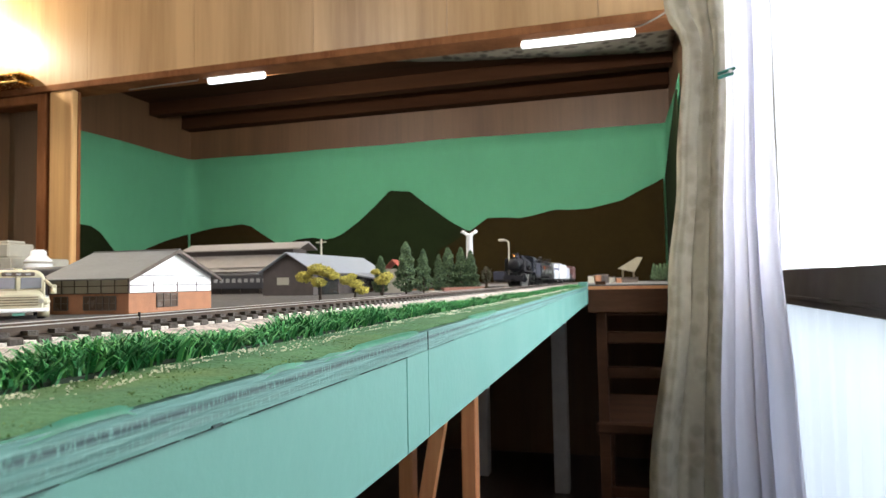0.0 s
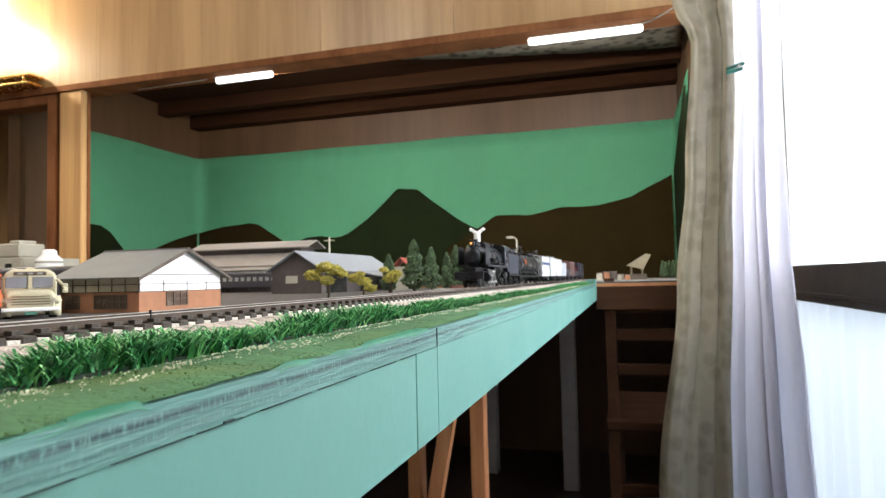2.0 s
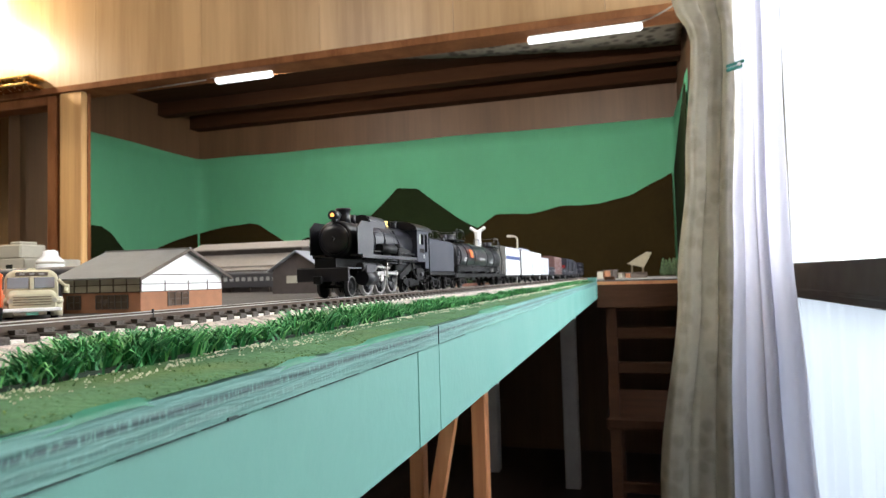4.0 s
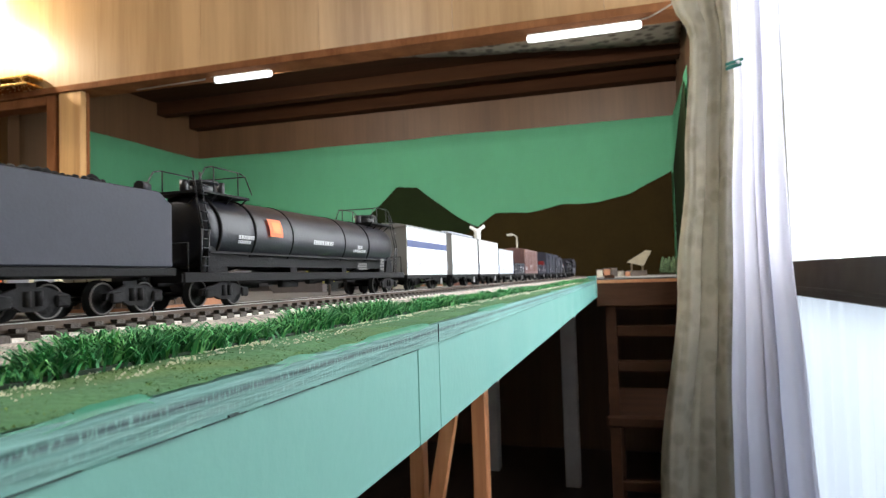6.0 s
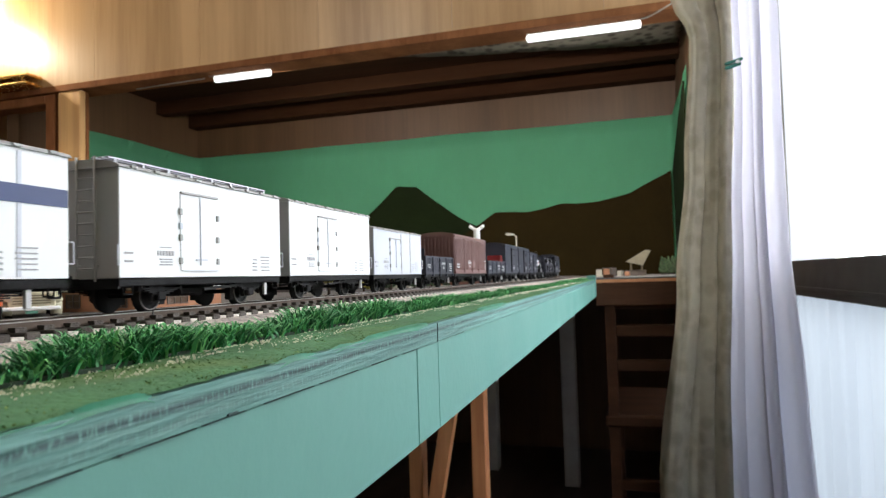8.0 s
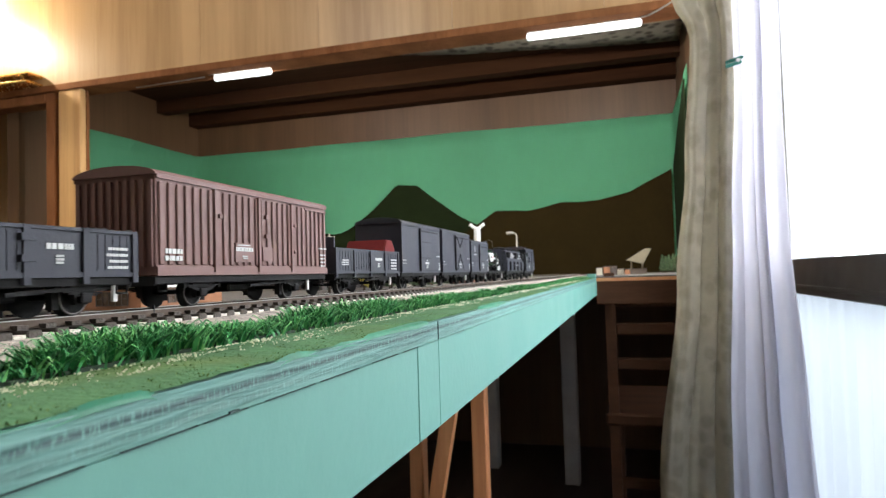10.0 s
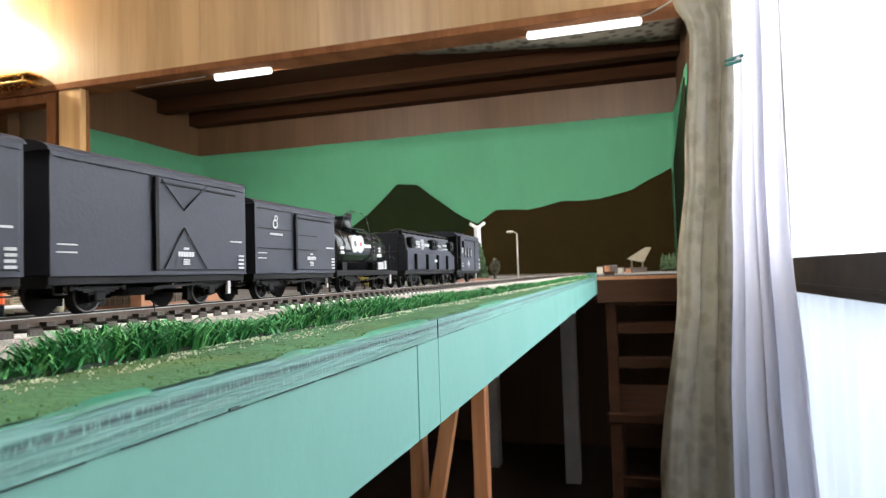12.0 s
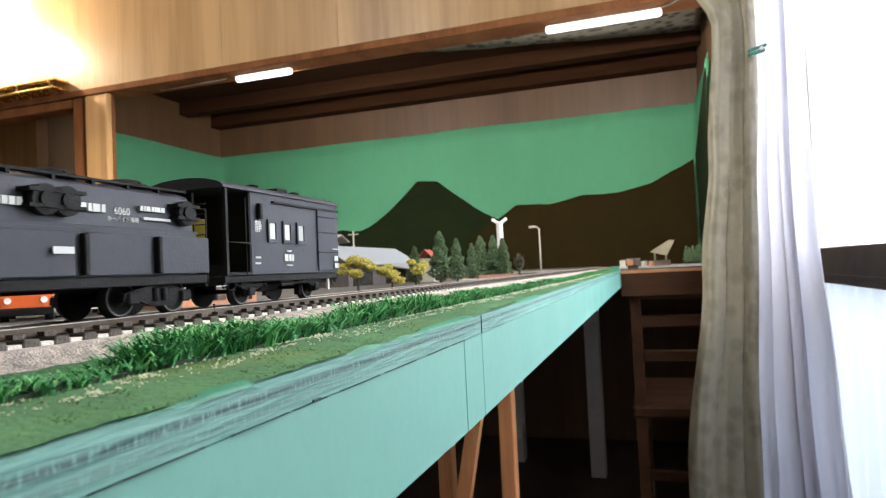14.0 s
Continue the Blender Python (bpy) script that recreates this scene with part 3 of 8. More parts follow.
def table():
    T = thing("layout_table", "plywood model railway table with mint green painted fascia", "table")
    mtop = mat("mint_ply_edge", (0.135, 0.31, 0.275), 0.6, vary=0.25, scale=30, bump=0.9, bscale=420, stretch=(1, 0.12, 1.6), dark=(0.05, 0.13, 0.12))
    nt = mtop.node_tree
    tc = nt.nodes.new("ShaderNodeTexCoord")
    sx = nt.nodes.new("ShaderNodeSeparateXYZ")
    nt.links.new(tc.outputs["Object"], sx.inputs["Vector"])

    def math_node(op, a, b=None, clamp=False):
        n = nt.nodes.new("ShaderNodeMath")
        n.operation, n.use_clamp = op, clamp
        for k, v in enumerate((a, b)):
            if v is None:
                continue
            if isinstance(v, (int, float)):
                n.inputs[k].default_value = v
            else:
                nt.links.new(v, n.inputs[k])
        return n.outputs[0]
    # a worn dark saw-tooth line runs along the board's edge, with a fainter one below it
    total = None
    for zc, half, gain in ((0.7836, 0.0013, 1.0), (0.7810, 0.0013, 0.4)):
        off = math_node("DIVIDE", math_node("ABSOLUTE", math_node("SUBTRACT", sx.outputs["Z"], zc)), half)
        band = math_node("SUBTRACT", 1.0, off, True)
        mp = nt.nodes.new("ShaderNodeMapping")
        mp.inputs["Scale"].default_value = (1, 1.0, 0.3)
        mp.inputs["Rotation"].default_value = (radians(35), 0, 0)
        nt.links.new(tc.outputs["Object"], mp.inputs["Vector"])
        nz = nt.nodes.new("ShaderNodeTexNoise")
        nz.inputs["Scale"].default_value = 1300
        nz.inputs["Detail"].default_value = 4
        nt.links.new(mp.outputs["Vector"], nz.inputs["Vector"])
        hit = math_node("MULTIPLY", math_node("SUBTRACT", nz.outputs["Fac"], 0.34), 6.0, True)
        one = math_node("MULTIPLY", math_node("MULTIPLY", band, hit), gain)
        total = one if total is None else math_node("ADD", total, one, True)
    mx = nt.nodes.new("ShaderNodeMix")
    mx.data_type = "RGBA"
    pb = nt.nodes["Principled BSDF"]
    nt.links.new(total, mx.inputs["Factor"])
    nt.links.new(pb.inputs["Base Color"].links[0].from_socket, mx.inputs["A"])
    mx.inputs["B"].default_value = (0.022, 0.055, 0.06, 1)
    nt.links.new(mx.outputs["Result"], pb.inputs["Base Color"])
    for y0, y1 in ((-1.9, 0.2342), (0.2349, 1.57)):
        bm = B()
        prism(bm, [(edge_x(y0), y0), (edge_x(y1), y1), (-0.204, y1), (-0.204, y0)], 0.7792, 0.7862, "z")
        part("tabletop", bm, mtop, T, "rough plywood edge washed with mint paint")
    for y0, y1 in ((-1.9, 0.2105), (0.2113, 0.2368), (0.2372, 1.55)):
        bm = B()
        prism(bm, [(edge_x(y0) - 0.0006, y0), (edge_x(y1) - 0.0006, y1), (edge_x(y1) - 0.018, y1), (edge_x(y0) - 0.018, y0)], 0.7457, 0.7790, "z")
        bmesh.ops.bevel(bm, geom=bm.edges[:], offset=0.0003, segments=1, affect="EDGES")
        part("fascia", bm, M_GREEN, T, "mint green painted fascia board")
    bm = B()
    box(bm, edge_x(1.56) - 0.02, edge_x(1.56) + 0.001, 1.551, 1.573, 0.7457, 0.7965, 0.001)
    part("end_block", bm, M_GREEN, T, "mint green end block")
    # unpainted far section that widens towards the window
    bm = B()
    box(bm, -2.2, 0.19, 1.5735, 3.0, 0.7792, 0.7862)
    part("tabletop", bm, M_STRAW, T)
    bm = B()
    box(bm, -0.085, 0.19, 1.574, 1.592, 0.725, 0.7790, 0.001)
    part("fascia", bm, M_CHAIR, T, "bare brown fascia board")
    bm = B()
    for y in (-1.3, -0.4, 0.5, 1.3, 2.1, 2.9):
        box(bm, -2.15, -0.14, y, y + 0.03, 0.735, 0.779)
    part("cross_bearers", bm, M_STRAW, T)
    for x, y in ((-0.59, 2.68), (-0.25, 2.53)):
        bm = B()
        box(bm, x - 0.028, x + 0.028, y - 0.03, y + 0.03, 0.0, 0.779, 0.003)
        part("leg", bm, M_WHITELEG, T, "grey-white painted leg")
    # trestle of orange pine under the near part
    R = thing("trestle", "orange pine trestle standing under the layout table", "trestle", m=pose(0, 0, 0))
    for x in (-0.418, -0.292):
        bm = B()
        box(bm, x - 0.014, x + 0.014, 1.20, 1.232, 0.0, 0.7345, 0.002)
        part("post", bm, M_STRAW, R)
    bm = B()
    prism(bm, [(-0.445, 0.08), (-0.418, 0.08), (-0.300, 0.70), (-0.327, 0.70)], 1.176, 1.199, "y")
    part("brace", bm, M_STRAW, R)
    bm = B()
    box(bm, -0.50, -0.235, 1.20, 1.232, 0.72, 0.7348, 0.002)
    part("head", bm, M_STRAW, R)
    for x in (-0.55, -0.16):
        bm = B()
        box(bm, x - 0.016, x + 0.016, -1.2, -1.168, 0, 0.7345, 0.002)
        part("post", bm, M_STRAW, R)
    # pencil lines and chips on the painted edge
    mk = mat("pencil_line", (0.02, 0.05, 0.05), 0.8)
    bm = B()
    rnd = random.Random(4)
    y = -0.1
    while y < 0.2095:
        w = 0.004 + rnd.random() * 0.02
        box(bm, edge_x(y) - 0.0005, edge_x(y) + 0.00012, y, min(0.2104, y + w), 0.77902, 0.77908 + rnd.random() * 0.00006)
        y += w * (1.0 + 0.5 * rnd.random())
    box(bm, edge_x(0.1015) - 0.0005, edge_x(0.1015) + 0.0002, 0.1005, 0.1035, 0.77915, 0.7796)
    box(bm, edge_x(0.2346) - 0.0007, edge_x(0.2346) + 0.00025, 0.2344, 0.2348, 0.7792, 0.7862)
    box(bm, edge_x(0.235) - 0.0007, edge_x(0.2755) + 0.00015, 0.2348, 0.2755, 0.7790, 0.7793)
    tagged(part("pencil_mark", bm, mk, T, "dark pencil marks"), kind="stuff")


table()


# ---- scenery on the table ----
def ground():
    mg = mat("scenic_ground", (0.055, 0.145, 0.06), 0.95, vary=0.5, scale=60, bump=0.8, bscale=600, dark=(0.04, 0.12, 0.05))
    nt = mg.node_tree
    # olive and yellow drifts over the green
    n = nt.nodes.new("ShaderNodeTexNoise")
    n.inputs["Scale"].default_value = 24
    n.inputs["Detail"].default_value = 3
    r = nt.nodes.new("ShaderNodeValToRGB")
    r.color_ramp.elements[0].position, r.color_ramp.elements[1].position = 0.56, 0.72
    r.color_ramp.elements[0].color = (0.0, 0.0, 0.0, 1)
    r.color_ramp.elements[1].color = (0.8, 0.8, 0.8, 1)
    mx = nt.nodes.new("ShaderNodeMix")
    mx.data_type = "RGBA"
    tc = nt.nodes.new("ShaderNodeTexCoord")
    nt.links.new(tc.outputs["Object"], n.inputs["Vector"])
    nt.links.new(n.outputs["Fac"], r.inputs["Fac"])
    nt.links.new(r.outputs["Color"], mx.inputs["Factor"])
    b = nt.nodes["Principled BSDF"]
    nt.links.new(b.inputs["Base Color"].links[0].from_socket, mx.inputs["A"])
    mx.inputs["B"].default_value = (0.12, 0.195, 0.055, 1)
    nt.links.new(mx.outputs["Result"], b.inputs["Base Color"])

    def strip(xs, y0, y1, ny, zf, bm):
        rows = []
        for j in range(ny + 1):
            y = y0 + (y1 - y0) * j / ny
            rows.append([bm.verts.new((fx(y), y, zf(fx(y), y))) for fx in xs])
        for a, c in zip(rows, rows[1:]):
            for i in range(len(xs) - 1):
                bm.faces.new((a[i], a[i + 1], c[i + 1], c[i])).smooth = True

    def front_edge(y):
        return edge_x(y) - 0.0012 + 0.0012 * noise.noise((y * 30, 1, 0)) + 0.0008 * noise.noise((y * 90, 4, 0))
    bm = B()
    xs = [front_edge, lambda y: front_edge(y) - 0.0015]
    for k in range(1, 9):
        xs.append(lambda y, k=k: front_edge(y) - 0.0015 + (-0.137 - front_edge(y) + 0.0015) * k / 8)
    strip(xs, -0.6, 1.56, 500, lambda x, y: 0.7862 + (0.0004 if x > front_edge(y) - 0.0007 else 0.0008) + 0.0004 * noise.noise((x * 160, y * 160, 0)), bm)
    tagged(solid("ground_verge", bm, mg, "olive green scenic ground with pale specks", "ground"), kind="structure")
    # fresh green paint lapping over the board's edge in places
    mp = mat("green_paint", (0.02, 0.20, 0.115), 0.5, vary=0.3, scale=50, bump=0.3)
    bm = B()
    rows = []
    for j in range(400):
        y = -0.3 + 1.8 * j / 399
        w = 0.15 + 2.0 * noise.noise((y * 13, 8, 0)) + 0.5 * noise.noise((y * 60, 2, 0))
        drop = max(0.0001, 0.0013 * (w - 0.4) + 0.0004 * noise.noise((y * 220, 3, 0)))
        k = max(0.0, min(1.0, 4 * w))
        ex = edge_x(y) - 0.0009 * (1 - k)
        rows.append([bm.verts.new((p[0], p[1], p[2] - 0.0016 * (1 - k))) for p in ((min(ex - 0.0006, front_edge(y) + 0.0006 - 0.0024 * max(0, min(1, w))), y, 0.78735), (ex - 0.0004, y, 0.7869), (ex + 0.00025, y, 0.7862), (ex + 0.00025, y, 0.7862 - drop))])
    for a, c in zip(rows, rows[1:]):
        for i in range(3):
            bm.faces.new((a[i], a[i + 1], c[i + 1], c[i])).smooth = True
    tagged(solid("paint_lap", bm, mp, "streaky fresh green paint along the board's edge", "paint"), kind="structure")
    # ballast bed and yard ground
    mb = mat("ballast", (0.56, 0.48, 0.43), 0.95, vary=0.65, scale=260, bump=1.0, bscale=1300)
    bm = B()
    prof = [(-0.132, 0.7866), (-0.1400, 0.7884), (-0.1455, 0.7905), (-0.1835, 0.7905), (-0.195, 0.786), (-0.205, BACK_Z + 0.0006)]
    strip([lambda y, p=p: p[0] + 0.0008 * noise.noise((y * 140, p[0] * 900, 0)) for p in prof], -1.9, 1.95, 900,
          lambda x, y: np.interp(-x, [-p[0] for p in prof], [p[1] for p in prof]) + 0.0003 * noise.noise((x * 700, y * 700, 2)), bm)
    tagged(solid("ballast_bed", bm, mb, "grey-brown model ballast under the track", "ballast"), kind="structure")
    my = mat("yard_ground", (0.10, 0.09, 0.085), 0.95, vary=0.3, scale=30, bump=0.6, bscale=500)
    bm = B()
    box(bm, -2.19, -0.2045, -1.9, 1.572, 0.7792, BACK_Z)
    tagged(solid("yard", bm, my, "dark grey model yard ground", "ground"), kind="structure")
    bm = B()
    box(bm, -2.19, 0.18, 1.575, 2.99, 0.7864, 0.790)
    tagged(solid("far_ground", bm, my, "dark grey model ground of the far section", "ground"), kind="structure")


ground()


def on_track(s):
    """Pose on the track's centre line at s metres along it: straight, then a bend to the left."""
    s0, r = 2.0, 0.8
    if s <= s0:
        return pose(TRACK_X, s, RAIL_Z)
    a = (s - s0) / r
    return pose(TRACK_X - r * (1 - math.cos(a)), s0 + r * math.sin(a), RAIL_Z, 0, 0, math.degrees(a))


def track():
    T = thing("railway_track", "model railway track with dark sleepers on ballast", "track")
    mr = mat("rail_steel", (0.10, 0.075, 0.06), 0.8, spec=0.15, vary=0.15, scale=100)
    mrh = mat("rail_head", (0.42, 0.40, 0.38), 0.35, metal=0.8, vary=0.1, scale=100)
    ms = mat("sleeper_dark", (0.075, 0.062, 0.052), 0.8, vary=0.3, scale=160, bump=0.5, bscale=900)
    mgap = mat("sleeper_gap", (0.6, 0.56, 0.51), 0.9, vary=0.2, scale=300, bump=0.5)
    svals = [-1.9 + 0.05 * k for k in range(78)] + [2.0 + 0.04 * k for k in range(1, 32)]
    for side in (1, -1):
        for name, mt, prof in (("rail", mr, [(-0.0011, -0.0025), (0.0011, -0.0025), (0.0005, -0.0020), (0.0005, -0.00032), (-0.0005, -0.00032), (-0.0005, -0.0020)]),
                               ("rail_head", mrh, [(-0.0005, -0.00032), (0.0005, -0.00032), (0.0005, -0.0001), (0.0003, 0.0), (-0.0003, 0.0), (-0.0005, -0.0001)])):
            bm = B()
            rings = []
            for s in svals:
                m = on_track(s)
                rings.append([bm.verts.new(m @ Vector((side * 0.0083 + px, 0, pz))) for px, pz in prof])
            for a, c in zip(rings, rings[1:]):
                for i in range(6):
                    bm.faces.new((a[i], a[(i + 1) % 6], c[(i + 1) % 6], c[i]))
            part(name, bm, mt, T)
    # rail joint wire
    part("joint_pin", box(B(), -0.1562, -0.1555, 0.1801, 0.1805, 0.7905, 0.7964), M_BLACK, T, "small black joint pin")
    bm = B()
    box(bm, -0.0155, 0.0155, -0.0023, 0.0023, -0.0052, -0.0026, 0.0004)
    first = part("sleeper", bm, ms, T)
    first.matrix_local = on_track(-0.8)
    bm = B()
    for sx in (-0.0083, 0.0083):
        box(bm, sx - 0.0030, sx + 0.0030, -0.0017, 0.0017, -0.0027, -0.0014)
    chairm = part("rail_chair", bm, ms, T)
    chairm.matrix_local = on_track(-0.8)
    far = B()
    s, k = -0.8 + 0.0086, 1
    while s < 3.2:
        m = on_track(s)
        if k < 290:
            for src in (first, chairm):
                o = new(src.name.split(".")[0], src.data)
                o.parent = T
                o.matrix_local = m
        else:
            n0 = len(far.verts)
            box(far, -0.0155, 0.0155, -0.0023, 0.0023, -0.0052, -0.0025)
            far.verts.ensure_lookup_table()
            for v in far.verts[n0:]:
                v.co = m @ v.co
        s += 0.0086
        k += 1
    tagged(part("far_sleepers", far, ms, T), kind="stuff")
    # pale fill between the sleepers' ends
    gap = B()
    s = -0.8 + 0.0043
    while s < 1.9:
        m = on_track(s)
        n0 = len(gap.verts)
        box(gap, 0.0118, 0.0152, -0.0018, 0.0018, -0.0058, -0.0036)
        gap.verts.ensure_lookup_table()
        for v in gap.verts[n0:]:
            v.co = m @ v.co
        s += 0.0086
    tagged(part("bed_fill", gap, mgap, T), kind="stuff")


track()


def grass():
    mgr = mat("grass_blades", (0.055, 0.21, 0.035), 0.55, vary=0.1)
    nt = mgr.node_tree
    b = nt.nodes["Principled BSDF"]
    gi = nt.nodes.new("ShaderNodeNewGeometry")
    rp = nt.nodes.new("ShaderNodeValToRGB")
    rp.color_ramp.elements[0].color = (0.015, 0.12, 0.040, 1)
    rp.color_ramp.elements[1].color = (0.25, 0.62, 0.22, 1)
    e = rp.color_ramp.elements.new(0.6)
    e.color = (0.042, 0.30, 0.09, 1)
    nt.links.new(gi.outputs["Random Per Island"], rp.inputs["Fac"])
    nt.links.new(rp.outputs["Color"], b.inputs["Base Color"])
    rnd = random.Random(7)
    verts, faces = [], []

    def blade(x, y, z, h, w, az, lean):
        dx, dy = math.cos(az), math.sin(az)
        px, py = -dy * w, dx * w
        i = len(verts)
        for k, (f, ww) in enumerate(((0, 1.0), (0.5, 0.8), (0.85, 0.45))):
            ox, oy = dx * lean * f * f * h, dy * lean * f * f * h
            verts.append((x + ox + px * ww, y + oy + py * ww, z + h * f))
            verts.append((x + ox - px * ww, y + oy - py * ww, z + h * f))
        verts.append((x + dx * lean * h, y + dy * lean * h, z + h * (1 - 0.2 * lean)))
        faces.extend(((i, i + 1, i + 3, i + 2), (i + 2, i + 3, i + 5, i + 4), (i + 4, i + 5, i + 6)))
    y = -0.45
    while y < 1.55:
        dens = 1.0 if y < 0.5 else 0.5
        clump = 0.75 + 0.5 * noise.noise((y * 55, 0.5, 0)) + 0.25 * noise.noise((y * 160, 1.5, 0))
        n = int(8 + 9 * rnd.random())
        tx = -0.1055 - 0.009 * (rnd.random() - 0.5) - 0.002 * math.sin(y * 6)
        for k in range(n):
            h = (0.0036 + 0.0052 * rnd.random()) * max(0.5, clump) * float(np.interp(y, [0.085, 0.125, 0.4, 0.8], [0.72, 1.08, 1.0, 0.85]))
            blade(tx + 0.005 * (rnd.random() - 0.5), y + 0.004 * (rnd.random() - 0.5), 0.7866, h, 0.00022 + 0.00034 * rnd.random(), rnd.random() * 6.283, 0.4 + 1.3 * rnd.random())
        y += 0.00035 / dens
    me = bpy.data.meshes.new("grass_strip")
    me.from_pydata(verts, [], faces)
    mfl = mat("flock", (0.08, 0.11, 0.04), 0.9, spec=0.1)
    nf = mfl.node_tree
    gi = nf.nodes.new("ShaderNodeNewGeometry")
    rp = nf.nodes.new("ShaderNodeValToRGB")
    rp.color_ramp.elements[0].color = (0.12, 0.21, 0.09, 1)
    rp.color_ramp.elements[1].color = (0.22, 0.30, 0.10, 1)
    e = rp.color_ramp.elements.new(0.45)
    e.color = (0.075, 0.17, 0.055, 1)
    e = rp.color_ramp.elements.new(0.8)
    e.color = (0.13, 0.21, 0.06, 1)
    nf.links.new(gi.outputs["Random Per Island"], rp.inputs["Fac"])
    nf.links.new(rp.outputs["Color"], nf.nodes["Principled BSDF"].inputs["Base Color"])
    strip_verts, strip_faces = list(verts), list(faces)
    verts.clear()
    faces.clear()
    for k in range(14000):
        y = 0.0 + 1.3 * rnd.random() ** 2.0
        u = rnd.random()
        x = edge_x(y) - 0.0006 + (-0.1010 - edge_x(y)) * u
        if noise.noise((x * 130, y * 60, 7)) < -0.22:
            continue
        blade(x, y, 0.7868, 0.0002 + 0.0003 * rnd.random(), 0.00010 + 0.00014 * rnd.random(), rnd.random() * 6.283, 0.5 + 1.2 * rnd.random())
    fl = bpy.data.meshes.new("verge_flock")
    fl.from_pydata(verts, [], faces)
    fl.materials.append(mfl)
    tagged(new("verge_flock", fl), "short olive and green flock on the verge", "grass", kind="stuff")
    me.materials.append(mgr)
    tagged(new("grass_strip", me), "bright green model grass strip beside the track", "grass", kind="stuff")
    # dark felt edge of the grass strip
    md = mat("grass_mat_edge", (0.012, 0.03, 0.014), 0.95, vary=0.3, scale=200)
    bm = B()
    rows = []
    for j in range(500):
        y = -0.45 + 2.0 * j / 499
        x = -0.1000 - 0.002 * math.sin(y * 6) + 0.0009 * noise.noise((y * 120, 2, 0))
        rows.append([bm.verts.new(p) for p in ((x, y, 0.7866), (x, y, 0.7878), (x - 0.013, y, 0.7879), (x - 0.013, y, 0.7866))])
    for a, c in zip(rows, rows[1:]):
        for i in range(3):
            bm.faces.new((a[i], a[i + 1], c[i + 1], c[i]))
    tagged(solid("grass_mat", bm, md, "dark felt base of the grass strip", "grass"), kind="stuff")
    # pale flower specks on the verge
    mf = mat("pale_specks", (0.78, 0.77, 0.60), 0.8, vary=0.25, scale=300)
    verts, faces = [], []
    for k in range(9000):
        y = 0.02 + 1.1 * rnd.random() ** 1.6
        band = 0.55 + 0.45 * noise.noise((y * 16, 9, 0))
        x = -0.0985 + 0.021 * band * rnd.random() ** 1.1
        if rnd.random() > 0.10 + 2.2 * max(0, noise.noise((x * 210, y * 70, 3)) + 0.03):
            continue
        if x > edge_x(y) - 0.003:
            continue
        r = 0.00011 + 0.00028 * rnd.random() ** 1.8
        i = len(verts)
        z = 0.7875
        for dx, dy, dz in ((1, 0, 0), (-0.5, 0.87, 0), (-0.5, -0.87, 0), (0.1, 0, 1.2), (0.5, 0.5, 0.7), (-0.6, 0.1, 0.8)):
            verts.append((x + dx * r * (0.7 + 0.6 * rnd.random()), y + dy * r * (0.7 + 0.6 * rnd.random()), z + dz * r))
        faces.extend(((i, i + 1, i + 5), (i + 1, i + 2, i + 5), (i, i + 4, i + 1), (i + 1, i + 4, i + 3), (i, i + 2, i + 4), (i + 2, i + 3, i + 4), (i + 1, i + 3, i + 5), (i + 2, i + 5, i + 3)))
    me = bpy.data.meshes.new("flower_specks")
    me.from_pydata(verts, [], faces)
    me.materials.append(mf)
    tagged(new("flower_specks", me), "tiny pale yellow flower specks on the verge", "flowers", kind="stuff")


grass()


# ---- the train: every vehicle stands on the rail top at its middle, +x towards the room, +y to its tail ----
TRAIN = []      # (vehicle, place along the track at rest)
WHEELS = []     # (wheel set, radius)


def wheelset(parent, y, r, spokes=False, gauge=0.0083, name="wheelset"):
    """An axle with two flanged wheels; turns about its own middle."""
    ob = new(name)
    ob.empty_display_size = 0.005
    ob.parent = parent
    ob.location = (0, y, r)
    for s in (1, -1):
        bm = B()
        if spokes:
            lathe(bm, [(-0.0012, r + 0.0007), (-0.0004, r + 0.0007), (-0.0003, r), (0.0014, r), (0.0014, r * 0.86), (-0.0012, r * 0.86)], (s * gauge, 0, 0), (s, 0, 0), 40, True)
            part("tyre", bm, M_TYRE, ob)
            bm = B()
            for k in range(16):
                a = 2 * math.pi * k / 16
                cyl(bm, (s * gauge + s * 0.0006, 0, 0), (s * (gauge + 0.0002), r * 0.9 * math.cos(a), r * 0.9 * math.sin(a)), 0.00055, 5)
            cyl(bm, (s * (gauge - 0.0008), 0, 0), (s * (gauge + 0.0022), 0, 0), r * 0.2, 12)
            box(bm, s * gauge - 0.0008, s * gauge + 0.0008, -r * 0.42, r * 0.42, -r * 0.82, -r * 0.45)
            part("spokes", bm, M_BLACK, ob)
        else:
            lathe(bm, [(-0.0012, r + 0.0006), (-0.0004, r + 0.0006), (-0.0003, r), (0.0013, r), (0.0013, r * 0.83), (0.0006, r * 0.78), (0.0004, r * 0.35), (0.0014, r * 0.25), (0.0014, r * 0.1)], (s * gauge, 0, 0), (s, 0, 0), 22)
            part("wheel", bm, M_UNDER, ob)
            bm = B()
            lathe(bm, [(0.0011, r * 0.86), (0.0011, r - 0.0001), (0.00145, r - 0.0002), (0.00145, r * 0.86)], (s * gauge, 0, 0), (s, 0, 0), 22, True)
            part("tyre", bm, M_RIM, ob)
    part("axle", cyl(B(), (-gauge, 0, 0), (gauge, 0, 0), r * 0.16, 8), M_UNDER, ob)
    WHEELS.append((ob, r))
    return ob


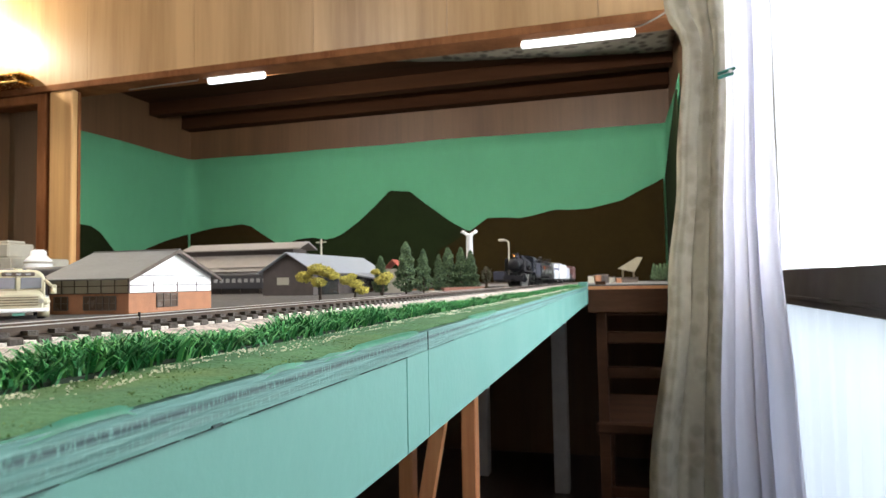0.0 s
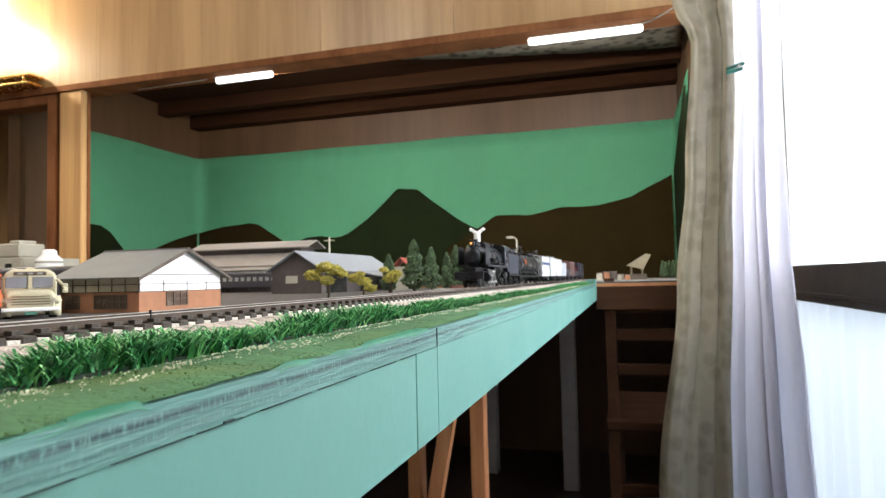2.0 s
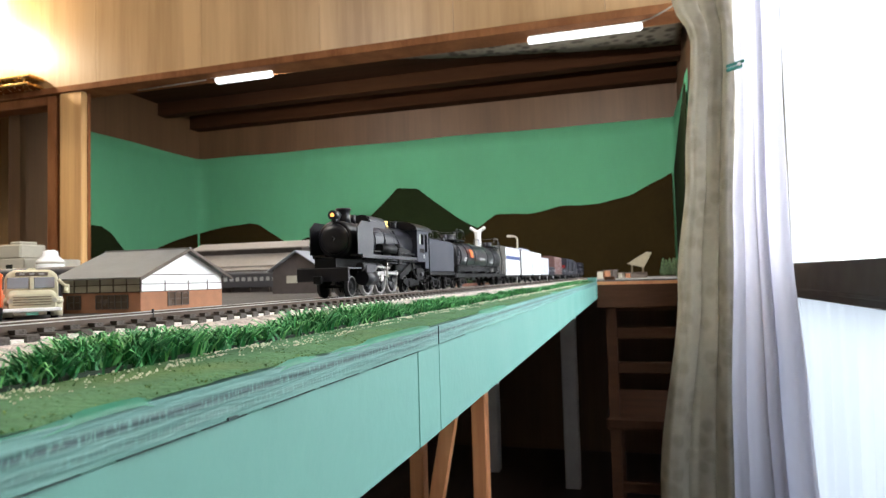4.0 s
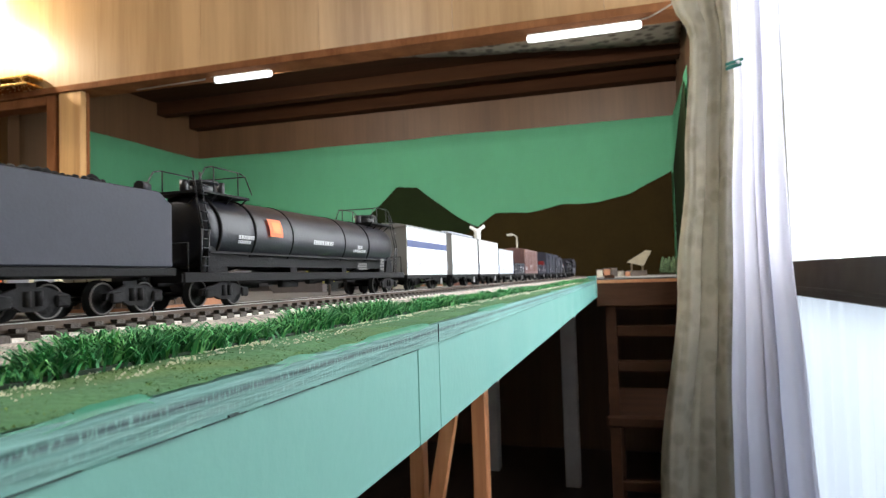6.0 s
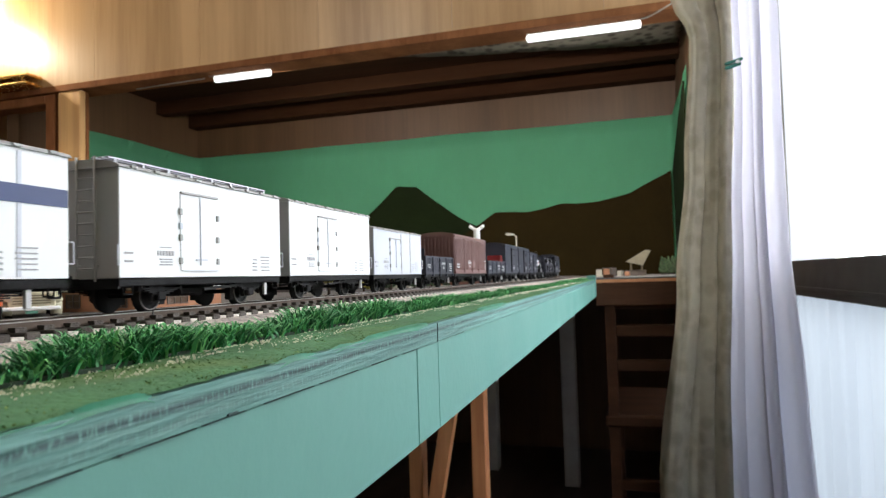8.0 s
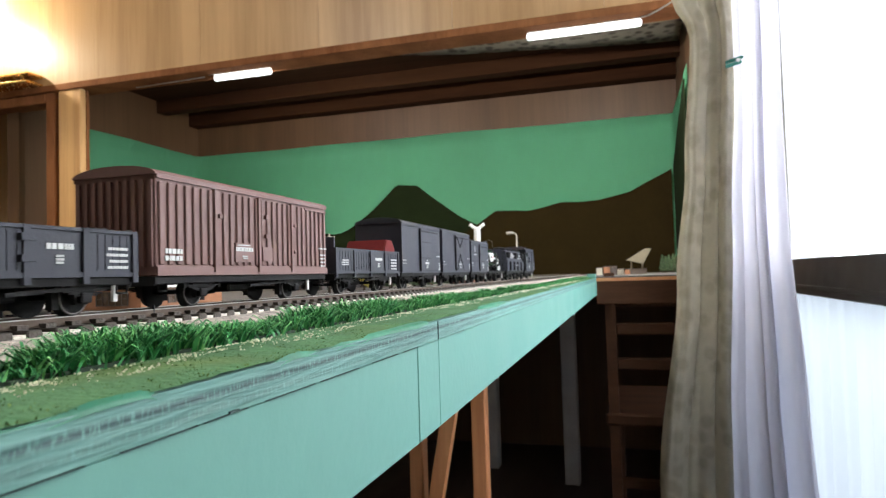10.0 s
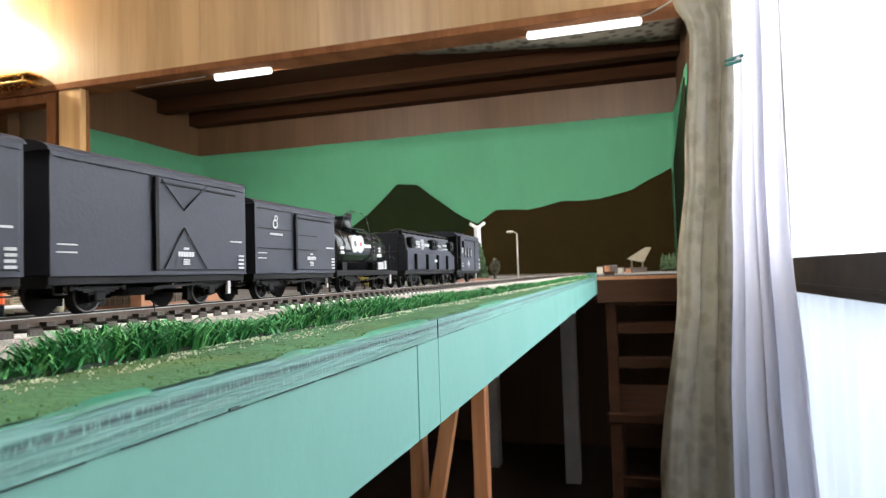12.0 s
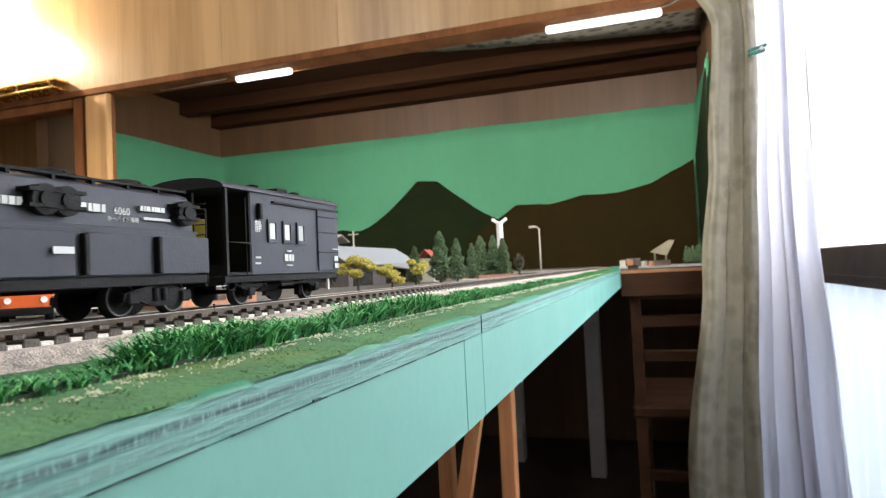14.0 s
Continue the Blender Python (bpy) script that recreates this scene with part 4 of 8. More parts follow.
def coupler(parent, y, d):
    bm = B()
    box(bm, -0.0016, 0.0016, min(y, y + d * 0.004), max(y, y + d * 0.004), 0.0088, 0.0112, 0.0003)
    box(bm, -0.0024, 0.0024, min(y + d * 0.0035, y + d * 0.0062), max(y + d * 0.0035, y + d * 0.0062), 0.0078, 0.0122, 0.0004)
    part("coupler", bm, M_UNDER, parent)


def two_axle_gear(parent, half, wb, w=0.0155, zf=0.011):
    """Sole bars, springs, axle boxes, brake gear and steps of a two-axle wagon."""
    bm = B()
    for s in (1, -1):
        box(bm, s * w - 0.0012, s * w + 0.0004, -half, half, zf - 0.0025, zf, 0.0002)
    box(bm, -w, w, -half, -half + 0.0015, zf - 0.0032, zf)
    box(bm, -w, w, half - 0.0015, half, zf - 0.0032, zf)
    box(bm, -0.004, 0.004, -half + 0.002, half - 0.002, zf - 0.003, zf)
    part("underframe", bm, M_UNDER, parent)
    for y in (-wb / 2, wb / 2):
        for s in (1, -1):
            bm = B()
            x0, x1 = sorted((s * 0.0112, s * 0.0128))
            prism(bm, [(y - 0.0042, zf - 0.002), (y - 0.0022, 0.0032), (y + 0.0022, 0.0032), (y + 0.0042, zf - 0.002)], x0, x1, "x")
            x0, x1 = sorted((s * 0.0126, s * 0.0142))
            for k in range(4):
                hw = 0.0095 - 0.0018 * k
                box(bm, x0, x1, y - hw, y + hw, zf - 0.0036 - 0.0006 * k, zf - 0.0031 - 0.0006 * k)
            box(bm, x0, x1 + s * 0.0006, y - 0.002, y + 0.002, 0.0036, 0.0068, 0.0004)
            for e in (-1, 1):
                box(bm, x0, x1, y + e * 0.0098 - 0.0007, y + e * 0.0098 + 0.0007, zf - 0.0042, zf - 0.001)
            part("axle_guard", bm, M_UNDER, parent)
        wheelset(parent, y, 0.0053)
    for s in (1, -1):
        bm = B()
        x0, x1 = sorted((s * 0.0138, s * 0.0146))
        prism(bm, [(-0.004, 0.0062), (-0.004, 0.0073), (wb / 2 + 0.013, 0.0093), (wb / 2 + 0.013, 0.0085)], x0, x1, "x")
        part("brake_lever", bm, M_UNDER, parent)
        bm = B()
        box(bm, x0, x1 + s * 0.0004, wb / 2 + 0.0095, wb / 2 + 0.0112, 0.0035, zf, 0.0001)
        part("lever_guide", bm, M_TXT, parent, "white lever guide")
    bm = B()
    box(bm, -0.007, 0.007, -0.008, 0.006, 0.0045, 0.008, 0.0008)
    cyl(bm, (-0.002, -0.013, 0.006), (-0.002, -0.006, 0.006), 0.0022, 10)
    for s in (1, -1):
        for y in (-wb / 2 + 0.006, wb / 2 - 0.006):
            box(bm, s * 0.0083 - 0.0012, s * 0.0083 + 0.0012, y - 0.0012, y + 0.0012, 0.002, 0.0085)
    part("brake_gear", bm, M_UNDER, parent)
    for s in (1, -1):
        for e in (-1, 1):
            y = e * (half - 0.004)
            part("step", pipe(B(), [(s * w, y - 0.002, zf), (s * w, y - 0.002, zf - 0.005), (s * w, y + 0.002, zf - 0.005), (s * w, y + 0.002, zf)], 0.0003, 5), M_UNDER, parent)
    coupler(parent, -half, -1)
    coupler(parent, half, 1)


def roof_arc(w, z0, rise, n=14):
    return [(w * math.cos(math.pi * (k / n)), z0 + rise * math.sin(math.pi * (k / n))) for k in range(n + 1)]


def vehicle(name, label, category, front, rear):
    v = thing(name, label, category, "vehicles of the goods train")
    TRAIN.append((v, (front + rear) / 2))
    return v, (rear - front) / 2


def shell(v, L, w, z0, z1, material, name="body", rise=0.0035, roofmat=None, label=""):
    bm = B()
    box(bm, -w, w, -L, L, z0, z1, 0.0003)
    part(name, bm, material, v, label)
    bm = B()
    prism(bm, roof_arc(w + 0.0009, z1 - 0.0003, rise), -L - 0.0008, L + 0.0008, "y")
    part("roof", bm, roofmat or material, v)


def van(front, rear, style, seed):
    names = {"plain": "black covered goods van with a sliding door", "cross": "black covered goods van with a diagonal braced door", "logo": "black covered goods van with a round white emblem"}
    v, L = vehicle("covered_van", names[style], "goods wagon", front, rear)
    z0, z1 = 0.0112, 0.0455 if style != "logo" else 0.0405
    w = 0.0163
    shell(v, L, w, z0, z1, M_VAN, rise=0.0040)
    two_axle_gear(v, L, 2 * L * 0.58)
    # eaves strip and corner posts
    bm = B()
    for s in (1, -1):
        box(bm, s * (w + 0.0002) - 0.0005, s * (w + 0.0002) + 0.0005, -L, L, z1 - 0.0018, z1 - 0.0002)
        for e in (-1, 1):
            box(bm, s * w - 0.0006, s * w + 0.0005, e * (L - 0.0006) - 0.0007, e * (L - 0.0006) + 0.0007, z0, z1)
        box(bm, s * w - 0.0003, s * w + 0.0005, -L, L, z0 - 0.0002, z0 + 0.0010)
    part("framing", bm, M_VAN, v)
    d0, d1 = (-L * 0.10, L * 0.98) if style == "logo" else (-L * 0.12, L * 0.97)
    for s in (1, -1):
        bm = B()
        x0, x1 = sorted((s * w, s * (w + 0.0009)))
        box(bm, x0, x1, d0, d1, z0 + 0.0014, z1 - 0.0022, 0.0002)
        door = part("door", bm, M_VAN, v, "sliding door")
        bm = B()
        x0, x1 = sorted((s * (w + 0.0008), s * (w + 0.0014)))
        box(bm, x0, x1, d0 - 0.0010, d0 + 0.0006, z0 + 0.0012, z1 - 0.0020)
        if style == "cross":
            zt, ym = z1 - 0.003, d0 + (d1 - d0) * 0.26
            for ya, za, yb, zb in ((d0 + 0.002, zt, ym, z0 + 0.022), (ym, z0 + 0.022, d0 + (d1 - d0) * 0.5, zt), (d0 + 0.003, z0 + 0.002, ym, z0 + 0.016), (ym, z0 + 0.016, d0 + (d1 - d0) * 0.5, z0 + 0.002)):
                cyl(bm, (x1 if s > 0 else x0, ya, za), (x1 if s > 0 else x0, yb, zb), 0.0003, 4)
        else:
            for zz in (z1 - 0.012, z0 + 0.0105):
                box(bm, x0, x1 - s * 0.0003, d0 + 0.001, d0 + (d1 - d0) * 0.5, zz, zz + 0.0004)
        part("door_frame", bm, M_UNDER, v)
        bm = B()
        box(bm, x0, x1, d0 + 0.002, d1 * 0.86, z1 - 0.0042, z1 - 0.0036)
        part("door_track", bm, M_UNDER, v)
        if style == "logo":
            bm = B()
            for zz in (z0 + 0.0105, z0 + 0.0190):
                box(bm, x0 - s * 0.0009, x1 - s * 0.0011, -L + 0.001, L - 0.001, zz, zz + 0.0003)
            part("plank_line", bm, M_UNDER, v)
    bm = B()
    x = w + 0.0010
    bars(bm, x, d0 + 0.010, d0 + 0.0185, z0 + 0.0060, z0 + 0.0077, 1, seed)
    bars(bm, x, d0 + 0.0122, d0 + 0.0160, z0 + 0.0032, z0 + 0.0052, 3, seed + 1)
    bars(bm, x, d0 + 0.0130, d0 + 0.0155, z0 + 0.0084, z0 + 0.0092, 1, seed + 8)
    bars(bm, x, d1 - 0.010, d1 - 0.002, z0 + 0.0120, z0 + 0.0126, 1, seed + 2)
    bars(bm, x, d1 - 0.0048, d1 - 0.001, z0 + 0.0018, z0 + 0.0072, 4, seed + 3, gap=0.9)
    bars(bm, w + 0.0001, -L + 0.002, -L + 0.009, z0 + 0.0062, z0 + 0.0088, 2, seed + 4, t=0.0003, gap=4.0)
    if style == "logo":
        lathe_ring(bm, w + 0.0001, -L * 0.56, z0 + 0.0215, 0.0021, 0.0013)
        lathe_ring(bm, w + 0.0001, -L * 0.54, z0 + 0.0240, 0.0014, 0.0008)
        bars(bm, w + 0.0001, -L * 0.68, -L * 0.38, z0 + 0.0165, z0 + 0.0174, 1, seed + 7)
    part("lettering", bm, M_TXT, v, "white stencilled lettering")
    return v


def lathe_ring(bm, x, y, z, ro, ri, seg=20, t=0.00025):
    """A flat raised ring on a side facing +x."""
    o, i, o2, i2 = [], [], [], []
    for k in range(seg):
        a = 2 * math.pi * k / seg
        c, s = math.cos(a), math.sin(a)
        o.append(bm.verts.new((x + t, y + ro * c, z + ro * s)))
        i.append(bm.verts.new((x + t, y + ri * c, z + ri * s)))
        o2.append(bm.verts.new((x, y + ro * c, z + ro * s)))
        i2.append(bm.verts.new((x, y + ri * c, z + ri * s)))
    for k in range(seg):
        n = (k + 1) % seg
        bm.faces.new((o[k], o[n], i[n], i[k]))
        bm.faces.new((o2[k], o2[n], o[n], o[k]))
        bm.faces.new((i[k], i[n], i2[n], i2[k]))


def disc(bm, x, y, z, r, seg=24, t=0.0003):
    cyl(bm, (x, y, z), (x + t, y, z), r, seg)


def reefer(front, rear, style, seed, walkway=False):
    lab = {"band": "white refrigerated van with a dark blue band", "white": "white refrigerated goods van", "low": "pale grey refrigerated goods van"}[style]
    v, L = vehicle("refrigerated_van", lab, "goods wagon", front, rear)
    z0, z1 = 0.0112, {"band": 0.0450, "white": 0.0455, "low": 0.0395}[style]
    w = 0.0163
    m = M_WAGGREY if style == "low" else M_WAGWHITE
    bm = B()
    for s in (1, -1):
        box(bm, s * w - 0.0006, s * w + 0.0, -L, L, z0, z1, 0.0001)
    part("side", bm, m, v, "clean painted side")
    # the body's ends are coloured grey to carry their shade
    bm = B()
    box(bm, -w + 0.0007, w - 0.0007, -L + 0.0004, L - 0.0004, z0, z1)
    part("body", bm, M_GREY_ENDSHADE, v, "end with its shade painted grey")
    bm = B()
    prism(bm, roof_arc(w + 0.0007, z1 - 0.0003, 0.0030), -L - 0.0006, L + 0.0006, "y")
    part("roof", bm, M_GREY_ENDSHADE, v)
    bm = B()
    n = 9
    for k in range(n):
        y = -L + 2 * L * (k + 0.5) / n
        box(bm, w - 0.002, w + 0.0012, y - 0.0012, y + 0.0012, z1 - 0.0001, z1 + 0.0006)
    part("roof_lug", bm, M_GREY_ENDSHADE, v)
    two_axle_gear(v, L, 2 * L * 0.56)
    if style == "band":
        bm = B()
        box(bm, w - 0.0001, w + 0.00025, -L + 0.0004, L - 0.0004, z0 + 0.0195, z0 + 0.0243)
        box(bm, -w - 0.00025, -w + 0.0001, -L + 0.0004, L - 0.0004, z0 + 0.0195, z0 + 0.0243)
        part("band", bm, M_BLUE, v, "dark blue band")
    # vertical panel joints, door and its hinges
    for f in (-0.76, -0.50, 0.38, 0.69) if style == "band" else (0.06, 0.46) if style == "low" else ():
        bm = B()
        box(bm, w - 0.0001, w + 0.0002, L * f - 0.0006, L * f + 0.0006, z0 + 0.0006, z1 - 0.001)
        part("panel_joint", bm, M_WAGGREY if style != "low" else M_GREY_ENDSHADE, v)
    d0, d1 = (-0.27, 0.15) if style == "band" else (-0.41, 0.03)
    bm = B()
    box(bm, w - 0.0001, w + 0.00035, L * d0, L * d1, z0 + 0.0022, z1 - 0.0056, 0.0001)
    if style != "band":
        part("door", bm, m, v, "flush white door")
    bm = B()
    box(bm, w, w + 0.0009, L * d0, L * d1, z1 - 0.0054, z1 - 0.0047)
    part("door_bar", bm, M_GREY_ENDSHADE, v, "grey bar over the door")
    if style != "band":
        bm = B()
        box(bm, w, w + 0.0006, L * d0 + 0.0006, L * d1, z0 + 0.0020, z0 + 0.0023)
        box(bm, w, w + 0.0007, L * (d0 + 0.17), L * (d1 - 0.14), z0 + 0.0058, z0 + 0.0063)
        part("sill_bar", bm, M_WAGGREY, v)
        for ff, zs in ((d0, (0.0045, 0.0125, 0.0165, 0.0215)), (d1, (0.0045, 0.0125, 0.0205))):
            for zz in zs:
                bm = B()
                box(bm, w, w + 0.0008, L * ff - 0.0008, L * ff + 0.0006, z0 + zz, z0 + zz + 0.0022, 0.0001)
                part("hinge", bm, M_WAGGREY if zz == 0.0165 else M_GREY_ENDSHADE, v)
        bm = B()
        cyl(bm, (w + 0.0006, L * (d0 + d1) / 2, z0 + 0.004), (w + 0.0006, L * (d0 + d1) / 2, z1 - 0.006), 0.0002, 5)
        part("lock_rod", bm, M_WAGGREY, v)
    # grab rails
    for e in (-1, 1):
        bm = B()
        pipe(bm, [(w - 0.0004, e * L, z0 + 0.004), (w + 0.0004, e * (L + 0.0012), z0 + 0.004), (w + 0.0004, e * (L + 0.0012), z0 + 0.010), (w - 0.0004, e * L, z0 + 0.010)], 0.0003, 5)
        part("grab_rail", bm, M_WAGGREY, v)
    if walkway:
        bm = B()
        for x in (0.0075, 0.0100, 0.0125):
            box(bm, x - 0.0008, x + 0.0008, -L - 0.001, L * 0.86, z1 + 0.0026, z1 + 0.0031)
        for k in range(8):
            y = -L + 0.002 + L * 1.8 * k / 7
            box(bm, 0.0068, 0.0132, y - 0.0006, y + 0.0006, z1 + 0.0006, z1 + 0.0027)
        part("roof_walk", bm, M_WAGGREY, v, "pale boarded roof walk")
        bm = B()
        for x in (0.001, 0.008):
            cyl(bm, (x, -L - 0.0010, z0 - 0.001), (x, -L - 0.0010, z1 + 0.0035), 0.0004, 6)
        for k in range(9):
            z = z0 + 0.003 + 0.0035 * k
            cyl(bm, (0.001, -L - 0.0010, z), (0.008, -L - 0.0010, z), 0.0003, 5)
        for z in (z0 + 0.004, z1 - 0.003):
            for x in (0.001, 0.008):
                cyl(bm, (x, -L + 0.0006, z), (x, -L - 0.0010, z), 0.0003, 5)
        part("end_ladder", bm, M_GREY_ENDSHADE, v, "end with its shade painted grey ladder")
    t0, t1 = (-0.46, -0.31) if style == "band" else (-0.65, -0.48)
    bm = B()
    bars(bm, w, -L * 0.97, -L * 0.88, z0 + 0.0048, z0 + 0.0080, 2, seed, gap=3.0)
    bars(bm, w, L * t0, L * t1, z0 + 0.0072, z0 + 0.0088, 1, seed + 1)
    bars(bm, w, L * (t0 + 0.03), L * (t1 - 0.03), z0 + 0.0098, z0 + 0.0101, 1, seed + 3)
    bars(bm, w, L * (t0 + 0.02), L * (t1 - 0.02), z0 + 0.0040, z0 + 0.0062, 3, seed + 6, gap=1.4)
    bars(bm, w, L * 0.53, L * 0.60, z0 + 0.0022, z0 + 0.0070, 4, seed + 2, gap=1.6)
    bars(bm, w, L * 0.66, L * 0.80, z0 + 0.0022, z0 + 0.0082, 5, seed + 4, gap=2.2)
    part("lettering", bm, M_PALETXT, v, "faint grey lettering")
    return v


def open_wagon(front, rear, load, seed):
    v, L = vehicle("open_wagon", "black low-sided open wagon" + (" with a covered red load" if load else ""), "goods wagon", front, rear)
    z0, z1, w = 0.0112, 0.0247, 0.0160
    bm = B()
    box(bm, -w, w, -L, L, z0, z0 + 0.0015)
    part("floor", bm, M_VAN, v)
    bm = B()
    for s in (1, -1):
        box(bm, s * w - 0.0005, s * w + 0.0005, -L, L, z0, z1, 0.0002)
    for e in (-1, 1):
        box(bm, -w, w, e * L - 0.0005, e * L + 0.0005, z0, z1 + (0.0058 if e < 0 else 0.0008), 0.0002)
    part("side", bm, M_VAN, v)
    bm = B()
    for s in (1, -1):
        x0, x1 = sorted((s * w, s * (w + 0.0013)))
        for k in range(5):
            y = -L + 2 * L * k / 4
            box(bm, x0, x1, y - 0.0011, y + 0.0011, z0 - 0.002, z1 + 0.0002)
        box(bm, x0, x1 - s * 0.0002, -L, L, z1 - 0.0008, z1 + 0.0002)
        box(bm, x0, x1 - s * 0.0002, -L, L, z0 - 0.0002, z0 + 0.0012)
        for k in range(26):
            y = -L * 0.95 + 1.90 * L * k / 25
            if not L * 0.06 < y < L * 0.50:
                box(bm, x0, x1 - s * 0.0006, y - 0.0010, y + 0.0010, z0 + 0.0018, z1 - 0.0014)
        for z in (z0 + 0.004, z0 + 0.0095):
            box(bm, x0, x1 + s * 0.0006, -0.0022, 0.0022, z, z + 0.0018)
    part("stanchion", bm, M_VAN, v)
    two_axle_gear(v, L, 2 * L * 0.57)
    if load:
        bm = B()
        prism(bm, [(L * 0.56, z0 + 0.0015), (L * 0.56, z1), (L * 0.66, z1 + 0.0078), (L * 0.88, z1 + 0.0078), (L * 0.978, z1 + 0.0020), (L * 0.978, z0 + 0.0015)], -w + 0.004, w - 0.001, "x")
        bmesh.ops.bevel(bm, geom=bm.edges[:], offset=0.0006, segments=2, affect="EDGES")
        part("load", bm, M_RED, v, "dull red sheeted load")
    else:
        bm = B()
        prism(bm, [(-L * 0.9, z0 + 0.002), (-L * 0.8, z1 - 0.001), (L * 0.8, z1 + 0.001), (L * 0.9, z0 + 0.002)], -w + 0.002, w - 0.002, "x")
        part("load", bm, M_UNDER, v, "dark load")
    bm = B()
    bars(bm, w + 0.0006, L * 0.16, L * 0.40, z0 + 0.0075, z0 + 0.0091, 1, seed)
    bars(bm, w + 0.0006, L * 0.24, L * 0.31, z0 + 0.0035, z0 + 0.0060, 3, seed + 1)
    bars(bm, w + 0.0006, L * 0.70, L * 0.93, z0 + 0.0022, z0 + 0.0086, 4, seed + 2, gap=1.2)
    bars(bm, w + 0.0006, -L * 0.86, -L * 0.66, z0 + 0.0045, z0 + 0.0075, 3, seed + 3, gap=1.0)
    part("lettering", bm, M_TXT, v, "white stencilled lettering")
    return v


def brown_van(front, rear):
    v, L = vehicle("ribbed_van", "reddish brown ribbed covered van", "goods wagon", front, rear)
    z0, z1, w = 0.0112, 0.0450, 0.0163
    shell(v, L, w, z0, z1, M_BROWN, rise=0.0035)
    two_axle_gear(v, L, 2 * L * 0.56)
    bm = B()
    n = 28
    for s in (1, -1):
        x0, x1 = sorted((s * w, s * (w + 0.0008)))
        for k in range(n):
            y = -L + 2 * L * (k + 0.5) / n
            box(bm, x0, x1, y - L / n * 0.5, y + L / n * 0.5, z0 + 0.0036, z1 - 0.0025, 0.0003)
        box(bm, x0, x1, -L, L, z1 - 0.0016, z1 - 0.0002)
        box(bm, x0, x1, -L, L, z0, z0 + 0.0030)
    for e in (-1, 1):
        y0, y1 = sorted((e * L, e * (L + 0.0008)))
        for k in range(10):
            x = -w + 2 * w * (k + 0.5) / 10
            box(bm, x - 0.0008, x + 0.0008, y0, y1, z0 + 0.003, z1 - 0.002)
    part("rib", bm, M_BROWN, v)
    for f in (-0.5, -0.02, 0.42):
        part("door_post", box(B(), w, w + 0.0015, L * f - 0.0008, L * f + 0.0008, z0 + 0.001, z1 - 0.002), M_BROWN, v)
    for f, zz in ((0.06, 0.024), (0.06, 0.016), (0.45, 0.022), (0.45, 0.010), (-0.46, 0.022)):
        part("latch", box(B(), w + 0.0006, w + 0.0020, L * f - 0.001, L * f + 0.001, z0 + zz - 0.0008, z0 + zz + 0.0008), M_BROWN, v)
    part("door_bar", box(B(), w, w + 0.0012, L * 0.62, L * 0.98, z1 - 0.0035, z1 - 0.0026), M_BROWN, v)
    bm = B()
    box(bm, w + 0.0004, w + 0.0012, -L * 0.30, -L * 0.10, z0 + 0.005, z0 + 0.0125)
    box(bm, w + 0.0004, w + 0.0012, L * 0.02, L * 0.14, z0 + 0.0055, z0 + 0.0115)
    part("plate", bm, M_BROWN, v)
    bm = B()
    bars(bm, w + 0.0012, -L * 0.30, -L * 0.10, z0 + 0.0092, z0 + 0.0108, 1, 51)
    bars(bm, w + 0.0012, -L * 0.28, -L * 0.14, z0 + 0.0114, z0 + 0.0119, 1, 57)
    bars(bm, w + 0.0012, -L * 0.23, -L * 0.17, z0 + 0.0062, z0 + 0.0075, 2, 52)
    bars(bm, w + 0.0009, L * 0.84, L * 0.98, z0 + 0.0120, z0 + 0.0127, 1, 53)
    bars(bm, w + 0.0009, L * 0.86, L * 0.95, z0 + 0.0035, z0 + 0.0095, 4, 54, gap=1.6)
    bars(bm, w + 0.0009, -L * 0.95, -L * 0.80, z0 + 0.0050, z0 + 0.0090, 2, 55)
    part("lettering", bm, M_TXT, v, "white stencilled lettering")
    return v


def bogie(v, y, wb, r=0.0054, w=0.0140):
    for s in (1, -1):
        bm = B()
        x0, x1 = sorted((s * (w - 0.0016), s * w))
        prism(bm, [(y - wb / 2 - 0.0035, 0.0045), (y - wb / 2 + 0.003, 0.0045), (y - 0.003, 0.0028), (y + 0.003, 0.0028), (y + wb / 2 - 0.003, 0.0045), (y + wb / 2 + 0.0035, 0.0045),
                   (y + wb / 2 + 0.0030, 0.0068), (y + 0.004, 0.0092), (y - 0.004, 0.0092), (y - wb / 2 - 0.0030, 0.0068)], x0, x1, "x")
        x0, x1 = sorted((s * w, s * (w + 0.0012)))
        for e in (-1, 1):
            box(bm, x0, x1, y + e * wb / 2 - 0.0022, y + e * wb / 2 + 0.0022, 0.0036, 0.0072, 0.0005)
            cyl(bm, (s * w, y + e * 0.0018, 0.0042), (s * w, y + e * 0.0018, 0.0082), 0.0011, 8)
        part("bogie_frame", bm, M_UNDER, v)
    bm = B()
    box(bm, -0.012, 0.012, y - 0.003, y + 0.003, 0.0062, 0.0105)
    part("bolster", bm, M_UNDER, v)
    for e in (-1, 1):
        wheelset(v, y + e * wb / 2, r)


def handrail(bm, pts, r=0.0003):
    pipe(bm, pts, r, 5)


